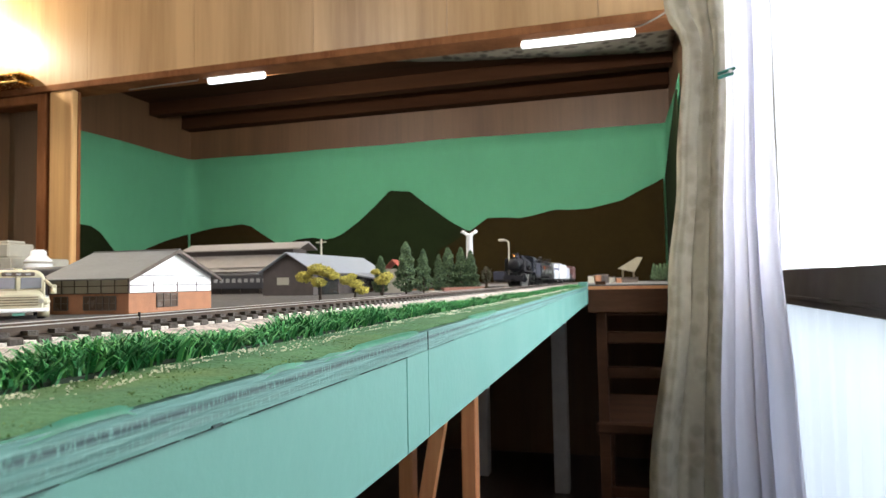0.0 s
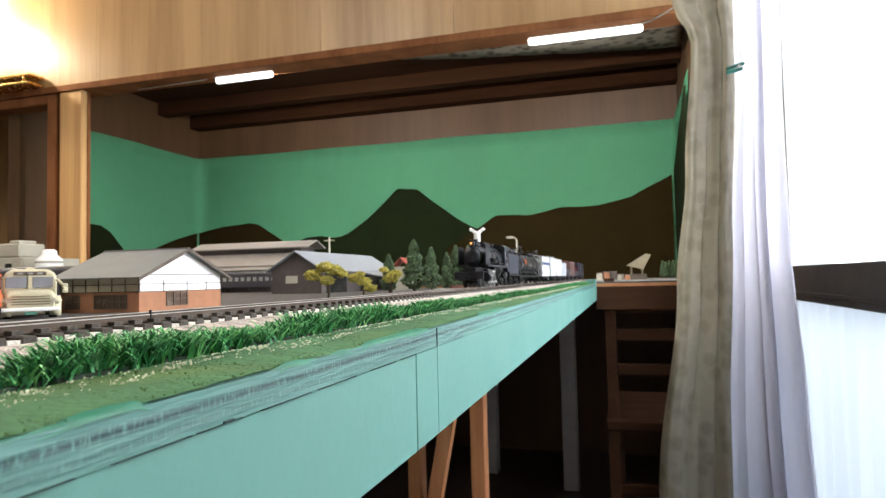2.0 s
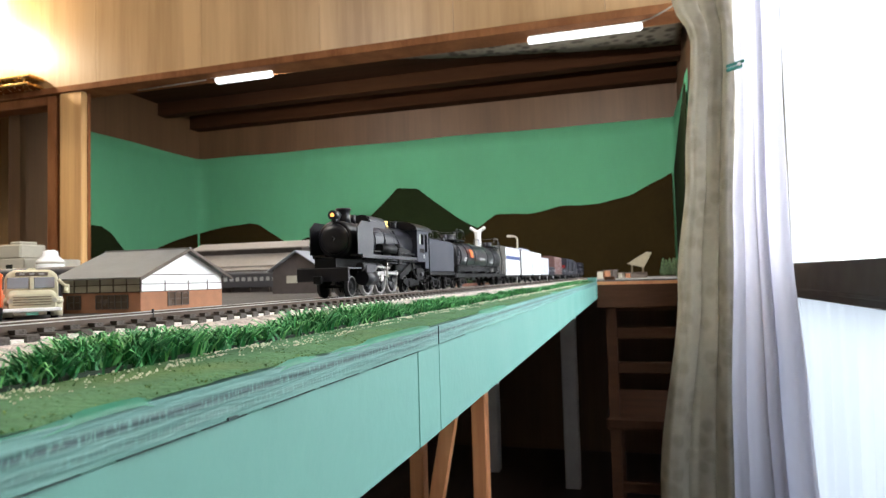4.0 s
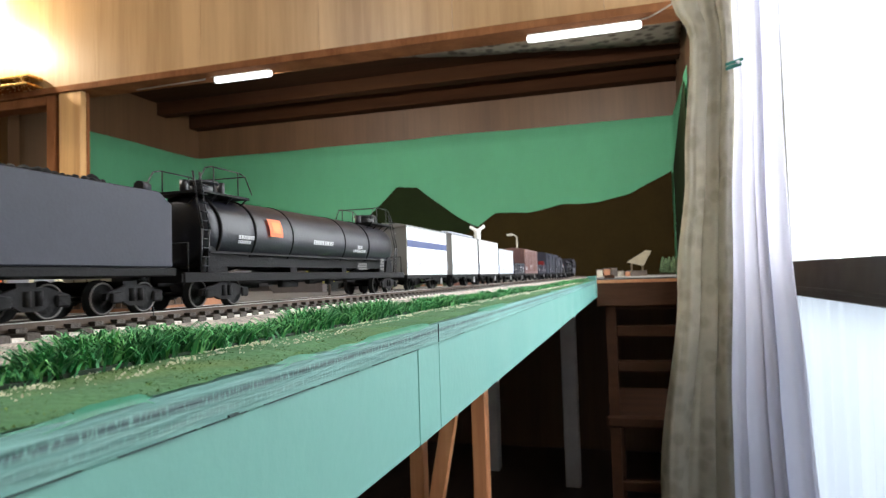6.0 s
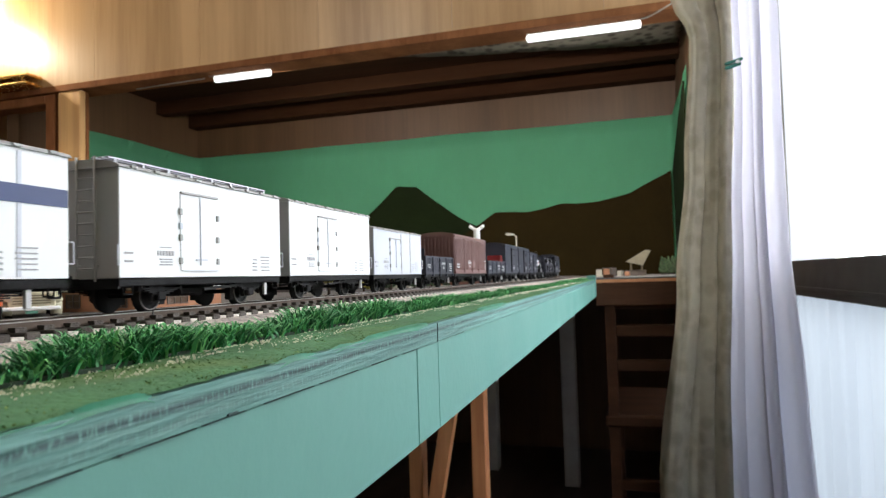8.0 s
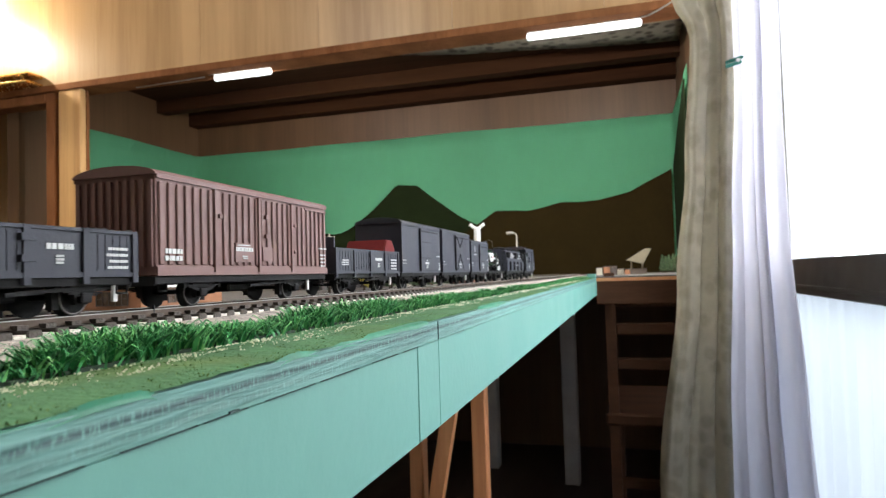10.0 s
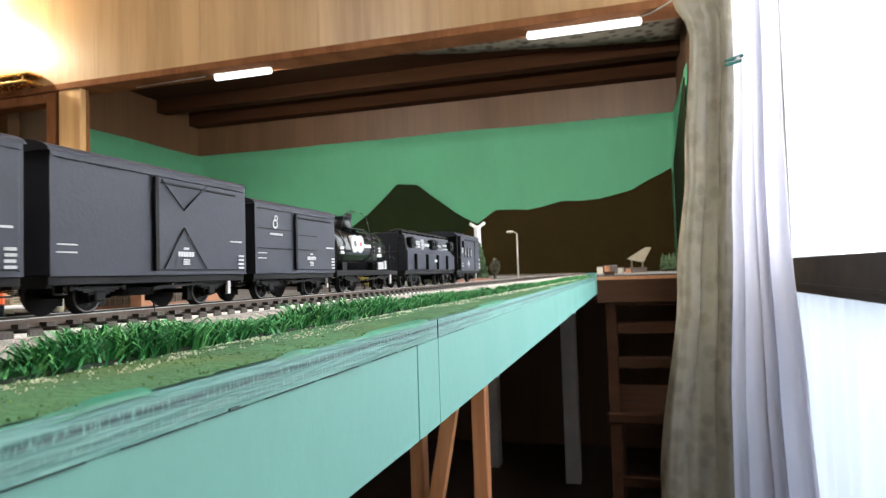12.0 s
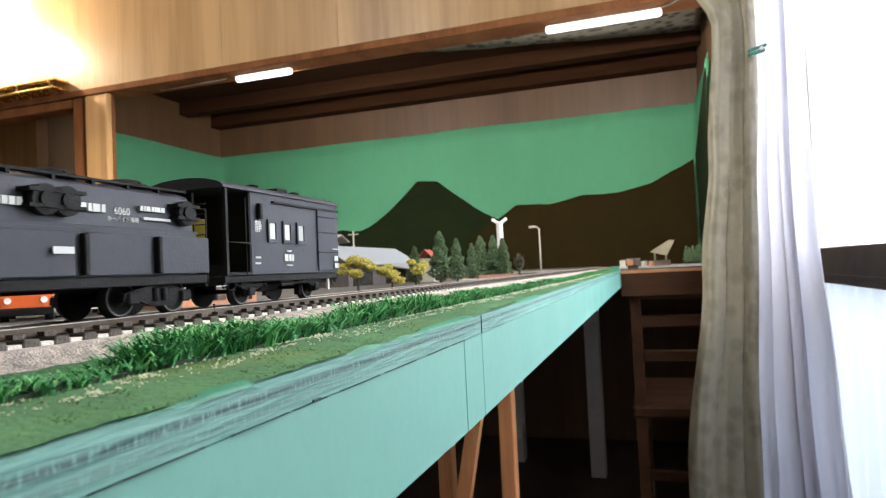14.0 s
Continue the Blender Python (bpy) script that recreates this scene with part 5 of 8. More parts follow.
def tank_wagon(front, rear):
    v, L = vehicle("tank_wagon", "long black oil tank wagon with an orange badge", "tank wagon", front, rear)
    zf = 0.0125
    bm = B()
    for s in (1, -1):
        box(bm, s * 0.0150 - 0.0012, s * 0.0150 + 0.0006, -L, L, zf - 0.003, zf + 0.0006, 0.0003)
        for y, hw, dz in ((-L * 0.30, 0.0075, 0.0062), (-L * 0.10, 0.004, 0.0050), (L * 0.08, 0.0030, 0.0055), (L * 0.30, 0.006, 0.0048)):
            box(bm, s * 0.0105 - 0.0014, s * 0.0105 + 0.0014, y - hw, y + hw, zf - dz, zf - 0.0028, 0.0005)
    for k in range(9):
        y = -L + 2 * L * k / 8
        box(bm, -0.015, 0.015, y - 0.001, y + 0.001, zf - 0.003, zf)
    box(bm, -0.004, 0.004, -L, L, zf - 0.004, zf)
    part("underframe", bm, M_UNDER, v)
    bogie(v, -L + 0.026, 0.0225)
    bogie(v, L - 0.026, 0.0225)
    coupler(v, -L, -1)
    coupler(v, L, 1)
    # barrel, fatter in the middle, with straps
    R, zc = 0.0147, 0.0291
    e = L - 0.017
    bm = B()
    lathe(bm, [(-e - 0.0030, 0.004), (-e - 0.0020, R * 0.72), (-e, R * 0.93), (-e + 0.004, R * 0.96), (-L * 0.32, R), (L * 0.32, R), (e - 0.004, R * 0.96), (e, R * 0.93), (e + 0.0020, R * 0.72), (e + 0.0030, 0.004)], (0, 0, zc), (0, 1, 0), 40)
    part("barrel", bm, M_BLACK, v, "satin black tank barrel")
    for y in (-L * 0.80, -L * 0.588, -L * 0.314, L * 0.19, L * 0.486):
        bm = B()
        lathe(bm, [(y - 0.0005, R * 0.95), (y - 0.0005, R + 0.0003), (y + 0.0005, R + 0.0003), (y + 0.0005, R * 0.95)], (0, 0, zc), (0, 1, 0), 40)
        part("strap", bm, M_UNDER, v)
    bm = B()
    for s in (1, -1):
        box(bm, s * 0.0125 - 0.0015, s * 0.0125 + 0.0010, -e, e, zc - 0.0088, zc - 0.0078)
    for y in (-L * 0.74, -L * 0.25, L * 0.25, L * 0.74):
        box(bm, -0.0105, 0.0105, y - 0.003, y + 0.003, zf, zc - 0.0110)
    box(bm, -0.0112, 0.0112, -e, e, zf + 0.0030, zc - R * 0.55)
    part("saddle", bm, M_UNDER, v)
    # platforms, domes, rails and ladders at both ends
    for d in (-1, 1):
        yc = d * (L - 0.030)
        bm = B()
        cyl(bm, (0, yc, zc + R * 0.9), (0, yc, zc + R + 0.0048), 0.0062, 20)
        cyl(bm, (0, yc, zc + R + 0.0048), (0, yc, zc + R + 0.0060), 0.0068, 20)
        cyl(bm, (0.003, yc + 0.009, zc + R * 0.9), (0.003, yc + 0.009, zc + R + 0.0065), 0.0015, 10)
        cyl(bm, (0, yc - 0.010, zc + R * 0.9), (0, yc - 0.010, zc + R + 0.0055), 0.0018, 10)
        part("dome", bm, M_BLACK, v)
        bm = B()
        box(bm, -0.012, 0.012, yc - 0.016, yc + 0.016, zc + R - 0.0005, zc + R + 0.0004)
        for s in (1, -1):
            for k in range(4):
                y = yc - 0.015 + 0.010 * k
                cyl(bm, (s * 0.0115, y, zc + R), (s * 0.006, y, zc + R - 0.0045), 0.0004, 5)
        part("platform", bm, M_UNDER, v)
        bm = B()
        zt = zc + R + 0.0100
        for s in (1, -1):
            handrail(bm, [(s * 0.0118, yc - 0.018, zc + R + 0.002), (s * 0.0118, yc - 0.013, zt - 0.001), (s * 0.0118, yc - 0.009, zt), (s * 0.0118, yc + 0.009, zt), (s * 0.0118, yc + 0.013, zt - 0.001), (s * 0.0118, yc + 0.018, zc + R + 0.002)])
            for y in (-0.008, 0.008):
                handrail(bm, [(s * 0.0118, yc + y, zc + R), (s * 0.0118, yc + y, zt)])
        handrail(bm, [(-0.0118, yc - d * 0.013, zt - 0.001), (0.0118, yc - d * 0.013, zt - 0.001)])
        part("railing", bm, M_BLACK, v)
        bm = B()
        ye = d * (L - 0.013)
        for y in (-0.0020, 0.0020):
            handrail(bm, [(0.0135, ye + y, zf), (0.0148, ye + y, zc), (0.0125, ye + y, zc + R * 0.8), (0.0108, ye + y, zc + R + 0.007)], 0.0004)
        for k in range(10):
            f = k / 9
            handrail(bm, [(0.0142, ye - 0.002, zf + 0.003 + f * 0.030), (0.0142, ye + 0.002, zf + 0.003 + f * 0.030)], 0.00028)
        part("ladder", bm, M_BLACK, v)
        bm = B()
        yb = d * (L - 0.003)
        handrail(bm, [(0.0145, yb, zf), (0.0145, yb, zf + 0.011), (-0.0145, yb, zf + 0.011), (-0.0145, yb, zf)], 0.00035)
        cyl(bm, (-0.009, yb, zf), (-0.009, yb, zf + 0.014), 0.0005, 6)
        cyl(bm, (-0.0093, yb, zf + 0.0132), (-0.0087, yb, zf + 0.0146), 0.0024, 12)
        part("end_rail", bm, M_UNDER, v)
        bm = B()
        prism(bm, [(d * (e - 0.010), zf), (d * (e + 0.004), zf), (d * (e - 0.002), zc - 0.004), (d * (e - 0.005), zc - 0.004)] if d > 0 else [(d * (e + 0.004), zf), (d * (e - 0.010), zf), (d * (e - 0.005), zc - 0.004), (d * (e - 0.002), zc - 0.004)], 0.0112, 0.0125, "x")
        part("stay", bm, M_UNDER, v)
    # badge and lettering curved on the barrel
    def patch(name, y0, y1, a0, a1, material, label, rad=0.0004, cells=None, seed=0):
        bm = B()
        rnd = random.Random(seed)
        spans = [(y0, y1)]
        if cells:
            spans = []
            y = y0
            while y < y1:
                wv = min(cells * (0.5 + rnd.random()), y1 - y)
                spans.append((y, y + wv * 0.78))
                y += wv
        for ya, yb in spans:
            n = 5
            grid = []
            for k in range(n + 1):
                a = radians(a0 + (a1 - a0) * k / n)
                grid.append([bm.verts.new((((R + rad) * math.cos(a)), y, zc + (R + rad) * math.sin(a))) for y in (ya, yb)])
            for g, h in zip(grid, grid[1:]):
                bm.faces.new((g[0], g[1], h[1], h[0]))
        bmesh.ops.solidify(bm, geom=bm.faces[:], thickness=0.0002)
        part(name, bm, material, v, label)
    patch("badge", -L * 0.500, -L * 0.405, -2, 28, M_ORANGE, "orange square badge", 0.0007)
    patch("badge_mark", -L * 0.480, -L * 0.425, 4, 22, mat("badge_amber", (0.82, 0.25, 0.05), 0.5), "amber shell shape", 0.0010)
    patch("name_bar", -L * 0.146, L * 0.047, -9, -1, M_TXT, "white lettering bar", 0.0007, 0.0024, 3)
    patch("lettering", L * 0.28, L * 0.433, -18, -12, M_TXT, "", 0.0007, 0.0016, 4)
    patch("lettering", L * 0.325, L * 0.385, -11, -3, M_TXT, "", 0.0007, 0.0016, 5)
    patch("lettering", -L * 0.70, -L * 0.60, -10, -4, M_TXT, "", 0.0003, 0.0014, 6)
    patch("lettering", -L * 0.70, -L * 0.62, -17, -12, M_TXT, "", 0.0003, 0.0014, 7)
    bm = B()
    bars(bm, 0.0146, L * 0.63, L * 0.69, zf + 0.002, zf + 0.009, 4, 9, gap=0.3)
    bars(bm, 0.0140, L * 0.34, L * 0.46, zf + 0.002, zf + 0.006, 3, 10, gap=0.3)
    part("plate", bm, M_RIM, v, "dull grey data plate")
    return v


def small_tank(front, rear):
    v, L = vehicle("tank_wagon", "short glossy black tank wagon with white roundels", "tank wagon", front, rear)
    zf, R, zc = 0.0118, 0.0125, 0.0245
    two_axle_gear(v, L, 2 * L * 0.55, zf=zf)
    e = L - 0.0095
    bm = B()
    lathe(bm, [(-e - 0.002, 0.003), (-e - 0.0012, R * 0.7), (-e, R * 0.94), (-e + 0.003, R), (e - 0.003, R), (e, R * 0.94), (e + 0.0012, R * 0.7), (e + 0.002, 0.003)], (0, 0, zc), (0, 1, 0), 40)
    part("barrel", bm, M_BLACKG, v, "glossy black tank barrel")
    for y in (-e + 0.008, e - 0.010):
        bm = B()
        lathe(bm, [(y - 0.001, R * 0.97), (y - 0.001, R + 0.0004), (y + 0.001, R + 0.0004), (y + 0.001, R * 0.97)], (0, 0, zc), (0, 1, 0), 40)
        part("strap", bm, M_BLACKG, v)
    bm = B()
    box(bm, -0.012, 0.012, -L, L, zf - 0.001, zf + 0.0006)
    for y in (-e * 0.7, e * 0.7):
        box(bm, -0.011, 0.011, y - 0.003, y + 0.003, zf, zc - R * 0.6)
    part("saddle", bm, M_UNDER, v)
    bm = B()
    y = -0.006
    cyl(bm, (0, y, zc + R * 0.8), (0, y, zc + R + 0.0062), 0.0062, 18)
    cyl(bm, (0, y, zc + R + 0.0062), (0, y, zc + R + 0.0074), 0.0066, 18)
    cyl(bm, (0.001, y + 0.0095, zc + R), (0.001, y + 0.0095, zc + R + 0.0095), 0.0012, 8)
    cyl(bm, (0.001, y + 0.0095, zc + R + 0.007), (0.001, y + 0.0095, zc + R + 0.010), 0.0019, 8)
    part("dome", bm, M_BLACK, v)
    bm = B()
    box(bm, -0.009, 0.009, y - 0.010, y + 0.014, zc + R - 0.0004, zc + R + 0.0004)
    part("platform", bm, M_UNDER, v)
    bm = B()
    zt = zc + R + 0.0100
    for s in (1, -1):
        handrail(bm, [(s * 0.009, y - 0.020, zc + R - 0.002), (s * 0.009, y - 0.014, zt - 0.003), (s * 0.009, y - 0.006, zt), (s * 0.009, y + 0.004, zt)])
        handrail(bm, [(s * 0.009, y + 0.009, zt), (s * 0.009, y + 0.016, zt - 0.001), (s * 0.009, y + 0.020, zt - 0.006), (s * 0.010, y + 0.021, zc + R - 0.003)])
    part("railing", bm, M_BLACK, v)
    bm = B()
    for yy in (0.0105, 0.0140):
        handrail(bm, [(0.0135, yy, zf), (0.0128, yy, zc), (0.0095, yy, zc + R * 0.75), (0.007, yy, zc + R)], 0.0004)
    for k in range(8):
        handrail(bm, [(0.0131, 0.0105, zf + 0.002 + 0.0026 * k), (0.0131, 0.0140, zf + 0.002 + 0.0026 * k)], 0.00028)
    part("ladder", bm, M_BLACK, v)
    bm = B()
    yy = -L * 0.33
    for dy, mt, r in ((0, M_TXT, 0.0050), (0.0076, M_TXT, 0.0050)):
        disc(bm, R - 0.0030, yy + dy, zc + 0.003, r, 26, 0.0036)
    part("roundel", bm, M_TXT, v, "two overlapping white roundels")
    bm = B()
    disc(bm, R + 0.0005, yy, zc + 0.003, 0.0016, 16)
    part("roundel_mark", bm, M_BLACKG, v)
    bm = B()
    disc(bm, R + 0.0005, yy + 0.0082, zc + 0.003, 0.0013, 16)
    part("roundel_mark", bm, M_REDMARK, v, "red mark")
    bm = B()
    bars(bm, R + 0.0001, -0.002, 0.009, zc + 0.0012, zc + 0.0032, 1, 21)
    bars(bm, R - 0.0006, L * 0.42, L * 0.58, zc - 0.0040, zc - 0.002, 1, 22, t=0.0008)
    bars(bm, R - 0.0003, L * 0.46, L * 0.54, zc - 0.001, zc + 0.002, 2, 23, t=0.0006)
    bars(bm, R - 0.0006, -L * 0.75, -L * 0.62, zc - 0.003, zc + 0.001, 2, 24, t=0.0008)
    part("lettering", bm, M_TXT, v, "white stencilled lettering")
    bm = B()
    box(bm, 0.0118, 0.0128, L * 0.44, L * 0.64, zf + 0.001, zf + 0.0055)
    box(bm, 0.0118, 0.0130, L * 0.66, L * 0.74, zf + 0.001, zf + 0.0065)
    part("plate", bm, M_GREY_ENDSHADE, v, "pale data plates")
    bm = B()
    for d in (-1, 1):
        handrail(bm, [(0.0145, d * (L - 0.002), zf), (0.0145, d * (L - 0.002), zf + 0.009), (-0.0145, d * (L - 0.002), zf + 0.009), (-0.0145, d * (L - 0.002), zf)], 0.0003)
        handrail(bm, [(0.012, d * (L - 0.004), zf), (0.012, d * (L - 0.004), zc + 0.004)], 0.0004)
    part("end_rail", bm, M_UNDER, v)
    return v


def carbide_wagon(front, rear):
    v, L = vehicle("carbide_wagon", "black two-deck carbide tank wagon with roof hatches", "tank wagon", front, rear)
    zf = 0.0120
    bm = B()
    for s in (1, -1):
        box(bm, s * 0.0150 - 0.0010, s * 0.0150 + 0.0006, -L, L, zf - 0.003, zf, 0.0003)
    box(bm, -0.004, 0.004, -L, L, zf - 0.004, zf)
    box(bm, -0.015, 0.015, -L, -L + 0.0015, zf - 0.004, zf)
    box(bm, -0.015, 0.015, L - 0.0015, L, zf - 0.004, zf)
    part("underframe", bm, M_UNDER, v)
    bogie(v, -L + 0.022, 0.0220, 0.0056)
    bogie(v, L - 0.022, 0.0220, 0.0056)
    coupler(v, -L, -1)
    coupler(v, L, 1)
    e = L - 0.006
    bm = B()
    box(bm, -0.0158, 0.0158, -e, e, zf, 0.0258, 0.0004)
    part("lower_body", bm, M_VAN, v)
    bm = B()
    prism(bm, [(-0.0150, 0.0258), (0.0150, 0.0258), (0.0130, 0.0375), (0.0085, 0.0392), (-0.0085, 0.0392), (-0.0130, 0.0375)], -e + 0.0006, e - 0.0006, "y")
    bmesh.ops.bevel(bm, geom=bm.edges[:], offset=0.0004, segments=1, affect="EDGES")
    part("upper_body", bm, M_VAN, v)
    bm = B()
    for s in (1, -1):
        x0, x1 = sorted((s * 0.0157, s * 0.0172))
        for k in range(4):
            y = -e * 0.72 + k * e * 0.47
            part("side_panel", box(B(), x0, x1 - (0.0008 if s > 0 else 0), y, y + e * 0.40, zf + 0.0004, 0.0242, 0.0002), M_VAN, v)
            part("side_rib", box(B(), x0, x1 + 0.0006, y - e * 0.035, y - 0.0002, zf + 0.0006, 0.0238, 0.0003), M_UNDER, v)
    bm = B()
    for s in (1, -1):
        box(bm, min(s * 0.0148, s * 0.0160), max(s * 0.0148, s * 0.0160), -e, e, 0.0252, 0.0260)
    part("waist_strip", bm, M_VAN, v)
    for y in (-e * 0.86, 0.0, e * 0.05 + e * 0.06, e * 0.90):
        bm = B()
        cyl(bm, (0.0130, y, 0.0318), (0.0172, y, 0.0318), 0.0040, 16)
        cyl(bm, (0.0172, y, 0.0318), (0.0180, y, 0.0318), 0.0022, 12)
        box(bm, 0.0135, 0.0178, y - 0.0052, y + 0.0052, 0.0296, 0.0306)
        box(bm, 0.0135, 0.0178, y - 0.0052, y + 0.0052, 0.0336, 0.0346)
        part("valve", bm, M_UNDER, v)
    for k in range(4):
        y = -e * 0.72 + k * e * 0.47
        bm = B()
        lathe(bm, [(0, 0.0072), (0.0012, 0.0072), (0.0030, 0.0052), (0.0036, 0.002)], (0.0025, y, 0.0390), (0, 0, 1), 22)
        for a in range(8):
            c, s2 = math.cos(a * 0.785), math.sin(a * 0.785)
            cyl(bm, (0.0025 + 0.0066 * c, y + 0.0066 * s2, 0.039), (0.0025 + 0.0066 * c, y + 0.0066 * s2, 0.0412), 0.0005, 5)
        part("hatch", bm, M_UNDER, v)
    bm = B()
    for x in (0.0105, -0.0105):
        box(bm, x - 0.0012, x + 0.0012, -e, e, 0.0393, 0.0400)
        for k in range(9):
            box(bm, x - 0.0012, x + 0.0012, -e + 2 * e * k / 9, -e + 2 * e * k / 9 + 0.001, 0.0375, 0.0394)
    part("walkway", bm, M_UNDER, v)
    for d in (-1, 1):
        bm = B()
        y = d * (L - 0.001)
        handrail(bm, [(0.0155, y, zf - 0.003), (0.0155, y, 0.034), (0.010, y, 0.0345)], 0.00035)
        handrail(bm, [(0.0105, y, zf), (0.0105, y, 0.0400)], 0.00035)
        for k in range(7):
            handrail(bm, [(0.0105, y, zf + 0.003 + 0.0035 * k), (0.0155, y, zf + 0.003 + 0.0035 * k)], 0.00025)
        part("ladder", bm, M_UNDER, v)
    bm = B()
    bars(bm, 0.0144, -e * 0.66, -e * 0.50, 0.0285, 0.0335, 3, 61, t=0.0010)
    bars(bm, 0.0142, e * 0.20, e * 0.36, 0.0300, 0.0322, 1, 62, t=0.0010)
    bars(bm, 0.0142, e * 0.58, e * 0.76, 0.0315, 0.0330, 1, 63, t=0.0010)
    bars(bm, 0.0144, e * 0.60, e * 0.80, 0.0288, 0.0296, 1, 64, t=0.0010)
    bars(bm, 0.0142, -e * 0.28, -e * 0.08, 0.0300, 0.0320, 1, 65, t=0.0010)
    lathe_ring(bm, 0.0140, -e * 0.37, 0.0312, 0.0038, 0.0033, t=0.0012)
    for dy, dz in ((0.0, 0.0016), (-0.0015, -0.0009), (0.0015, -0.0009)):
        lathe_ring(bm, 0.0140, -e * 0.37 + dy, 0.0312 + dz, 0.0015, 0.0009, t=0.0012)
    box(bm, 0.0172, 0.0176, e * 0.02, e * 0.13, 0.0182, 0.0200)
    part("lettering", bm, M_TXT, v, "white stencilled lettering")
    text_on(v, "6060", 0.0143, e * 0.47, 0.0308, 0.0030)
    text_on(v, "カーバイド専用", 0.0147, e * 0.47, 0.0284, 0.0017)
    return v


def text_on(v, words, x, y, z, size):
    """Lettering on a side that faces +x, centred at y, in the built-in font."""
    cu = bpy.data.curves.new("lettering", "FONT")
    cu.body = words
    cu.size = size
    cu.extrude = 0.00015
    cu.align_x, cu.align_y = "CENTER", "CENTER"
    cu.materials.append(M_TXT)
    ob = new("lettering", cu)
    ob.parent = v
    ob.matrix_local = Matrix.Translation((x, y, z)) @ Euler((radians(90), 0, radians(90))).to_matrix().to_4x4()
    return ob


def brake_van(front, rear):
    v, L = vehicle("brake_van", "black brake van with an open end platform and windows", "brake van", front, rear)
    z0, z1, w = 0.0112, 0.0430, 0.0163
    p = -L + 0.0155
    bm = B()
    box(bm, -w, w, p, L, z0, z1, 0.0003)
    part("body", bm, M_VAN, v)
    bm = B()
    prism(bm, roof_arc(w + 0.0009, z1 - 0.0003, 0.0042), -L - 0.0012, L + 0.0008, "y")
    part("roof", bm, M_VAN, v)
    # platform in near-black, the recess's shade put into its colour
    bm = B()
    box(bm, -w, w, -L, p, z0, z0 + 0.0012)
    box(bm, -w, -w + 0.0008, -L, p, z0, z1)
    for s in (1, -1):
        box(bm, s * w - 0.0006, s * w + 0.0006, -L, -L + 0.0014, z0, z1)
    box(bm, -w, w, -L, -L + 0.0008, z0, z0 + 0.0040)
    part("platform", bm, M_UNDER, v, "open end platform coloured dark for its shade")
    bm = B()
    handrail(bm, [(w, -L + 0.001, z0 + 0.012), (w, p, z0 + 0.012)])
    handrail(bm, [(w, p - 0.003, z0), (w, p - 0.003, z1 - 0.003)])
    part("railing", bm, M_UNDER, v)
    bm = B()
    box(bm, 0.0010, 0.0090, -L - 0.0012, -L - 0.0002, z0 + 0.0118, z0 + 0.0205, 0.0002)
    box(bm, 0.0040, 0.0060, -L - 0.0002, -L + 0.0008, z0 + 0.0035, z0 + 0.0140)
    part("notice_panel", bm, M_YELLOW, v, "yellow panel on the end")
    bm = B()
    box(bm, -0.006, 0.006, p - 0.0008, p, z0 + 0.001, z1 - 0.006)
    # full-width near-black sheet stands in for shade inside the platform
    box(bm, -w + 0.0004, w - 0.0002, p - 0.0006, p - 0.0001, z0 + 0.001, z1 - 0.0006)
    part("end_door_and_shade", bm, M_UNDER, v)
    two_axle_gear(v, L, 2 * L * 0.58)
    # three small windows with frames
    for k, mt in enumerate((M_CREAMGLASS, M_CREAMGLASS, M_GREY_ENDSHADE)):
        y = p + 0.0140 + 0.0108 * k
        bm = B()
        box(bm, w - 0.0003, w + 0.0004, y - 0.0024, y + 0.0024, z0 + 0.0135, z0 + 0.0205)
        win = part("window", bm, mt, v, "pale lit window")
        bm = B()
        for ya, yb, za, zb in ((y - 0.0032, y - 0.0022, 0.0125, 0.0215), (y + 0.0022, y + 0.0032, 0.0125, 0.0215), (y - 0.0032, y + 0.0032, 0.0125, 0.0138), (y - 0.0032, y + 0.0032, 0.0202, 0.0215)):
            box(bm, w, w + 0.0008, ya, yb, z0 + za, z0 + zb)
        f = new("window_frame", mesh_of("window_frame", bm, M_VAN))
        f.parent = win
    bm = B()
    box(bm, w, w + 0.0008, L - 0.0195, L - 0.0006, z0 + 0.001, z1 - 0.0030, 0.0002)
    part("door", bm, M_VAN, v, "sliding door")
    bm = B()
    for zz in (z0 + 0.009, z0 + 0.018, z0 + 0.025):
        box(bm, w + 0.0008, w + 0.0012, L - 0.0190, L - 0.001, zz, zz + 0.0004)
    box(bm, w, w + 0.0014, -L * 0.3, L - 0.0005, z1 - 0.0036, z1 - 0.0028)
    box(bm, w, w + 0.0018, p + 0.0040, p + 0.0060, z1 - 0.0105, z1 - 0.0045, 0.0003)
    part("door_track", bm, M_UNDER, v)
    bm = B()
    for k in range(3):
        y = -0.006 + 0.016 * k
        lathe(bm, [(0, 0.0026), (0.0014, 0.0030), (0.0020, 0.001)], (0.003, y, z1 + 0.0037), (0, 0, 1), 12)
    box(bm, -0.001, 0.010, 0.002, 0.010, z1 + 0.003, z1 + 0.0045)
    part("roof_vent", bm, M_UNDER, v)
    bm = B()
    bars(bm, w + 0.0001, p + 0.002, p + 0.006, z0 + 0.004, z0 + 0.007, 2, 72, gap=2)
    bars(bm, w + 0.0012, L - 0.0075, L - 0.001, z0 + 0.0105, z0 + 0.0110, 1, 73)
    bars(bm, w + 0.0012, L - 0.0060, L - 0.002, z0 + 0.002, z0 + 0.0075, 2, 74)
    bars(bm, w + 0.0001, p + 0.0245, p + 0.0280, z0 + 0.0090, z0 + 0.0098, 1, 75)
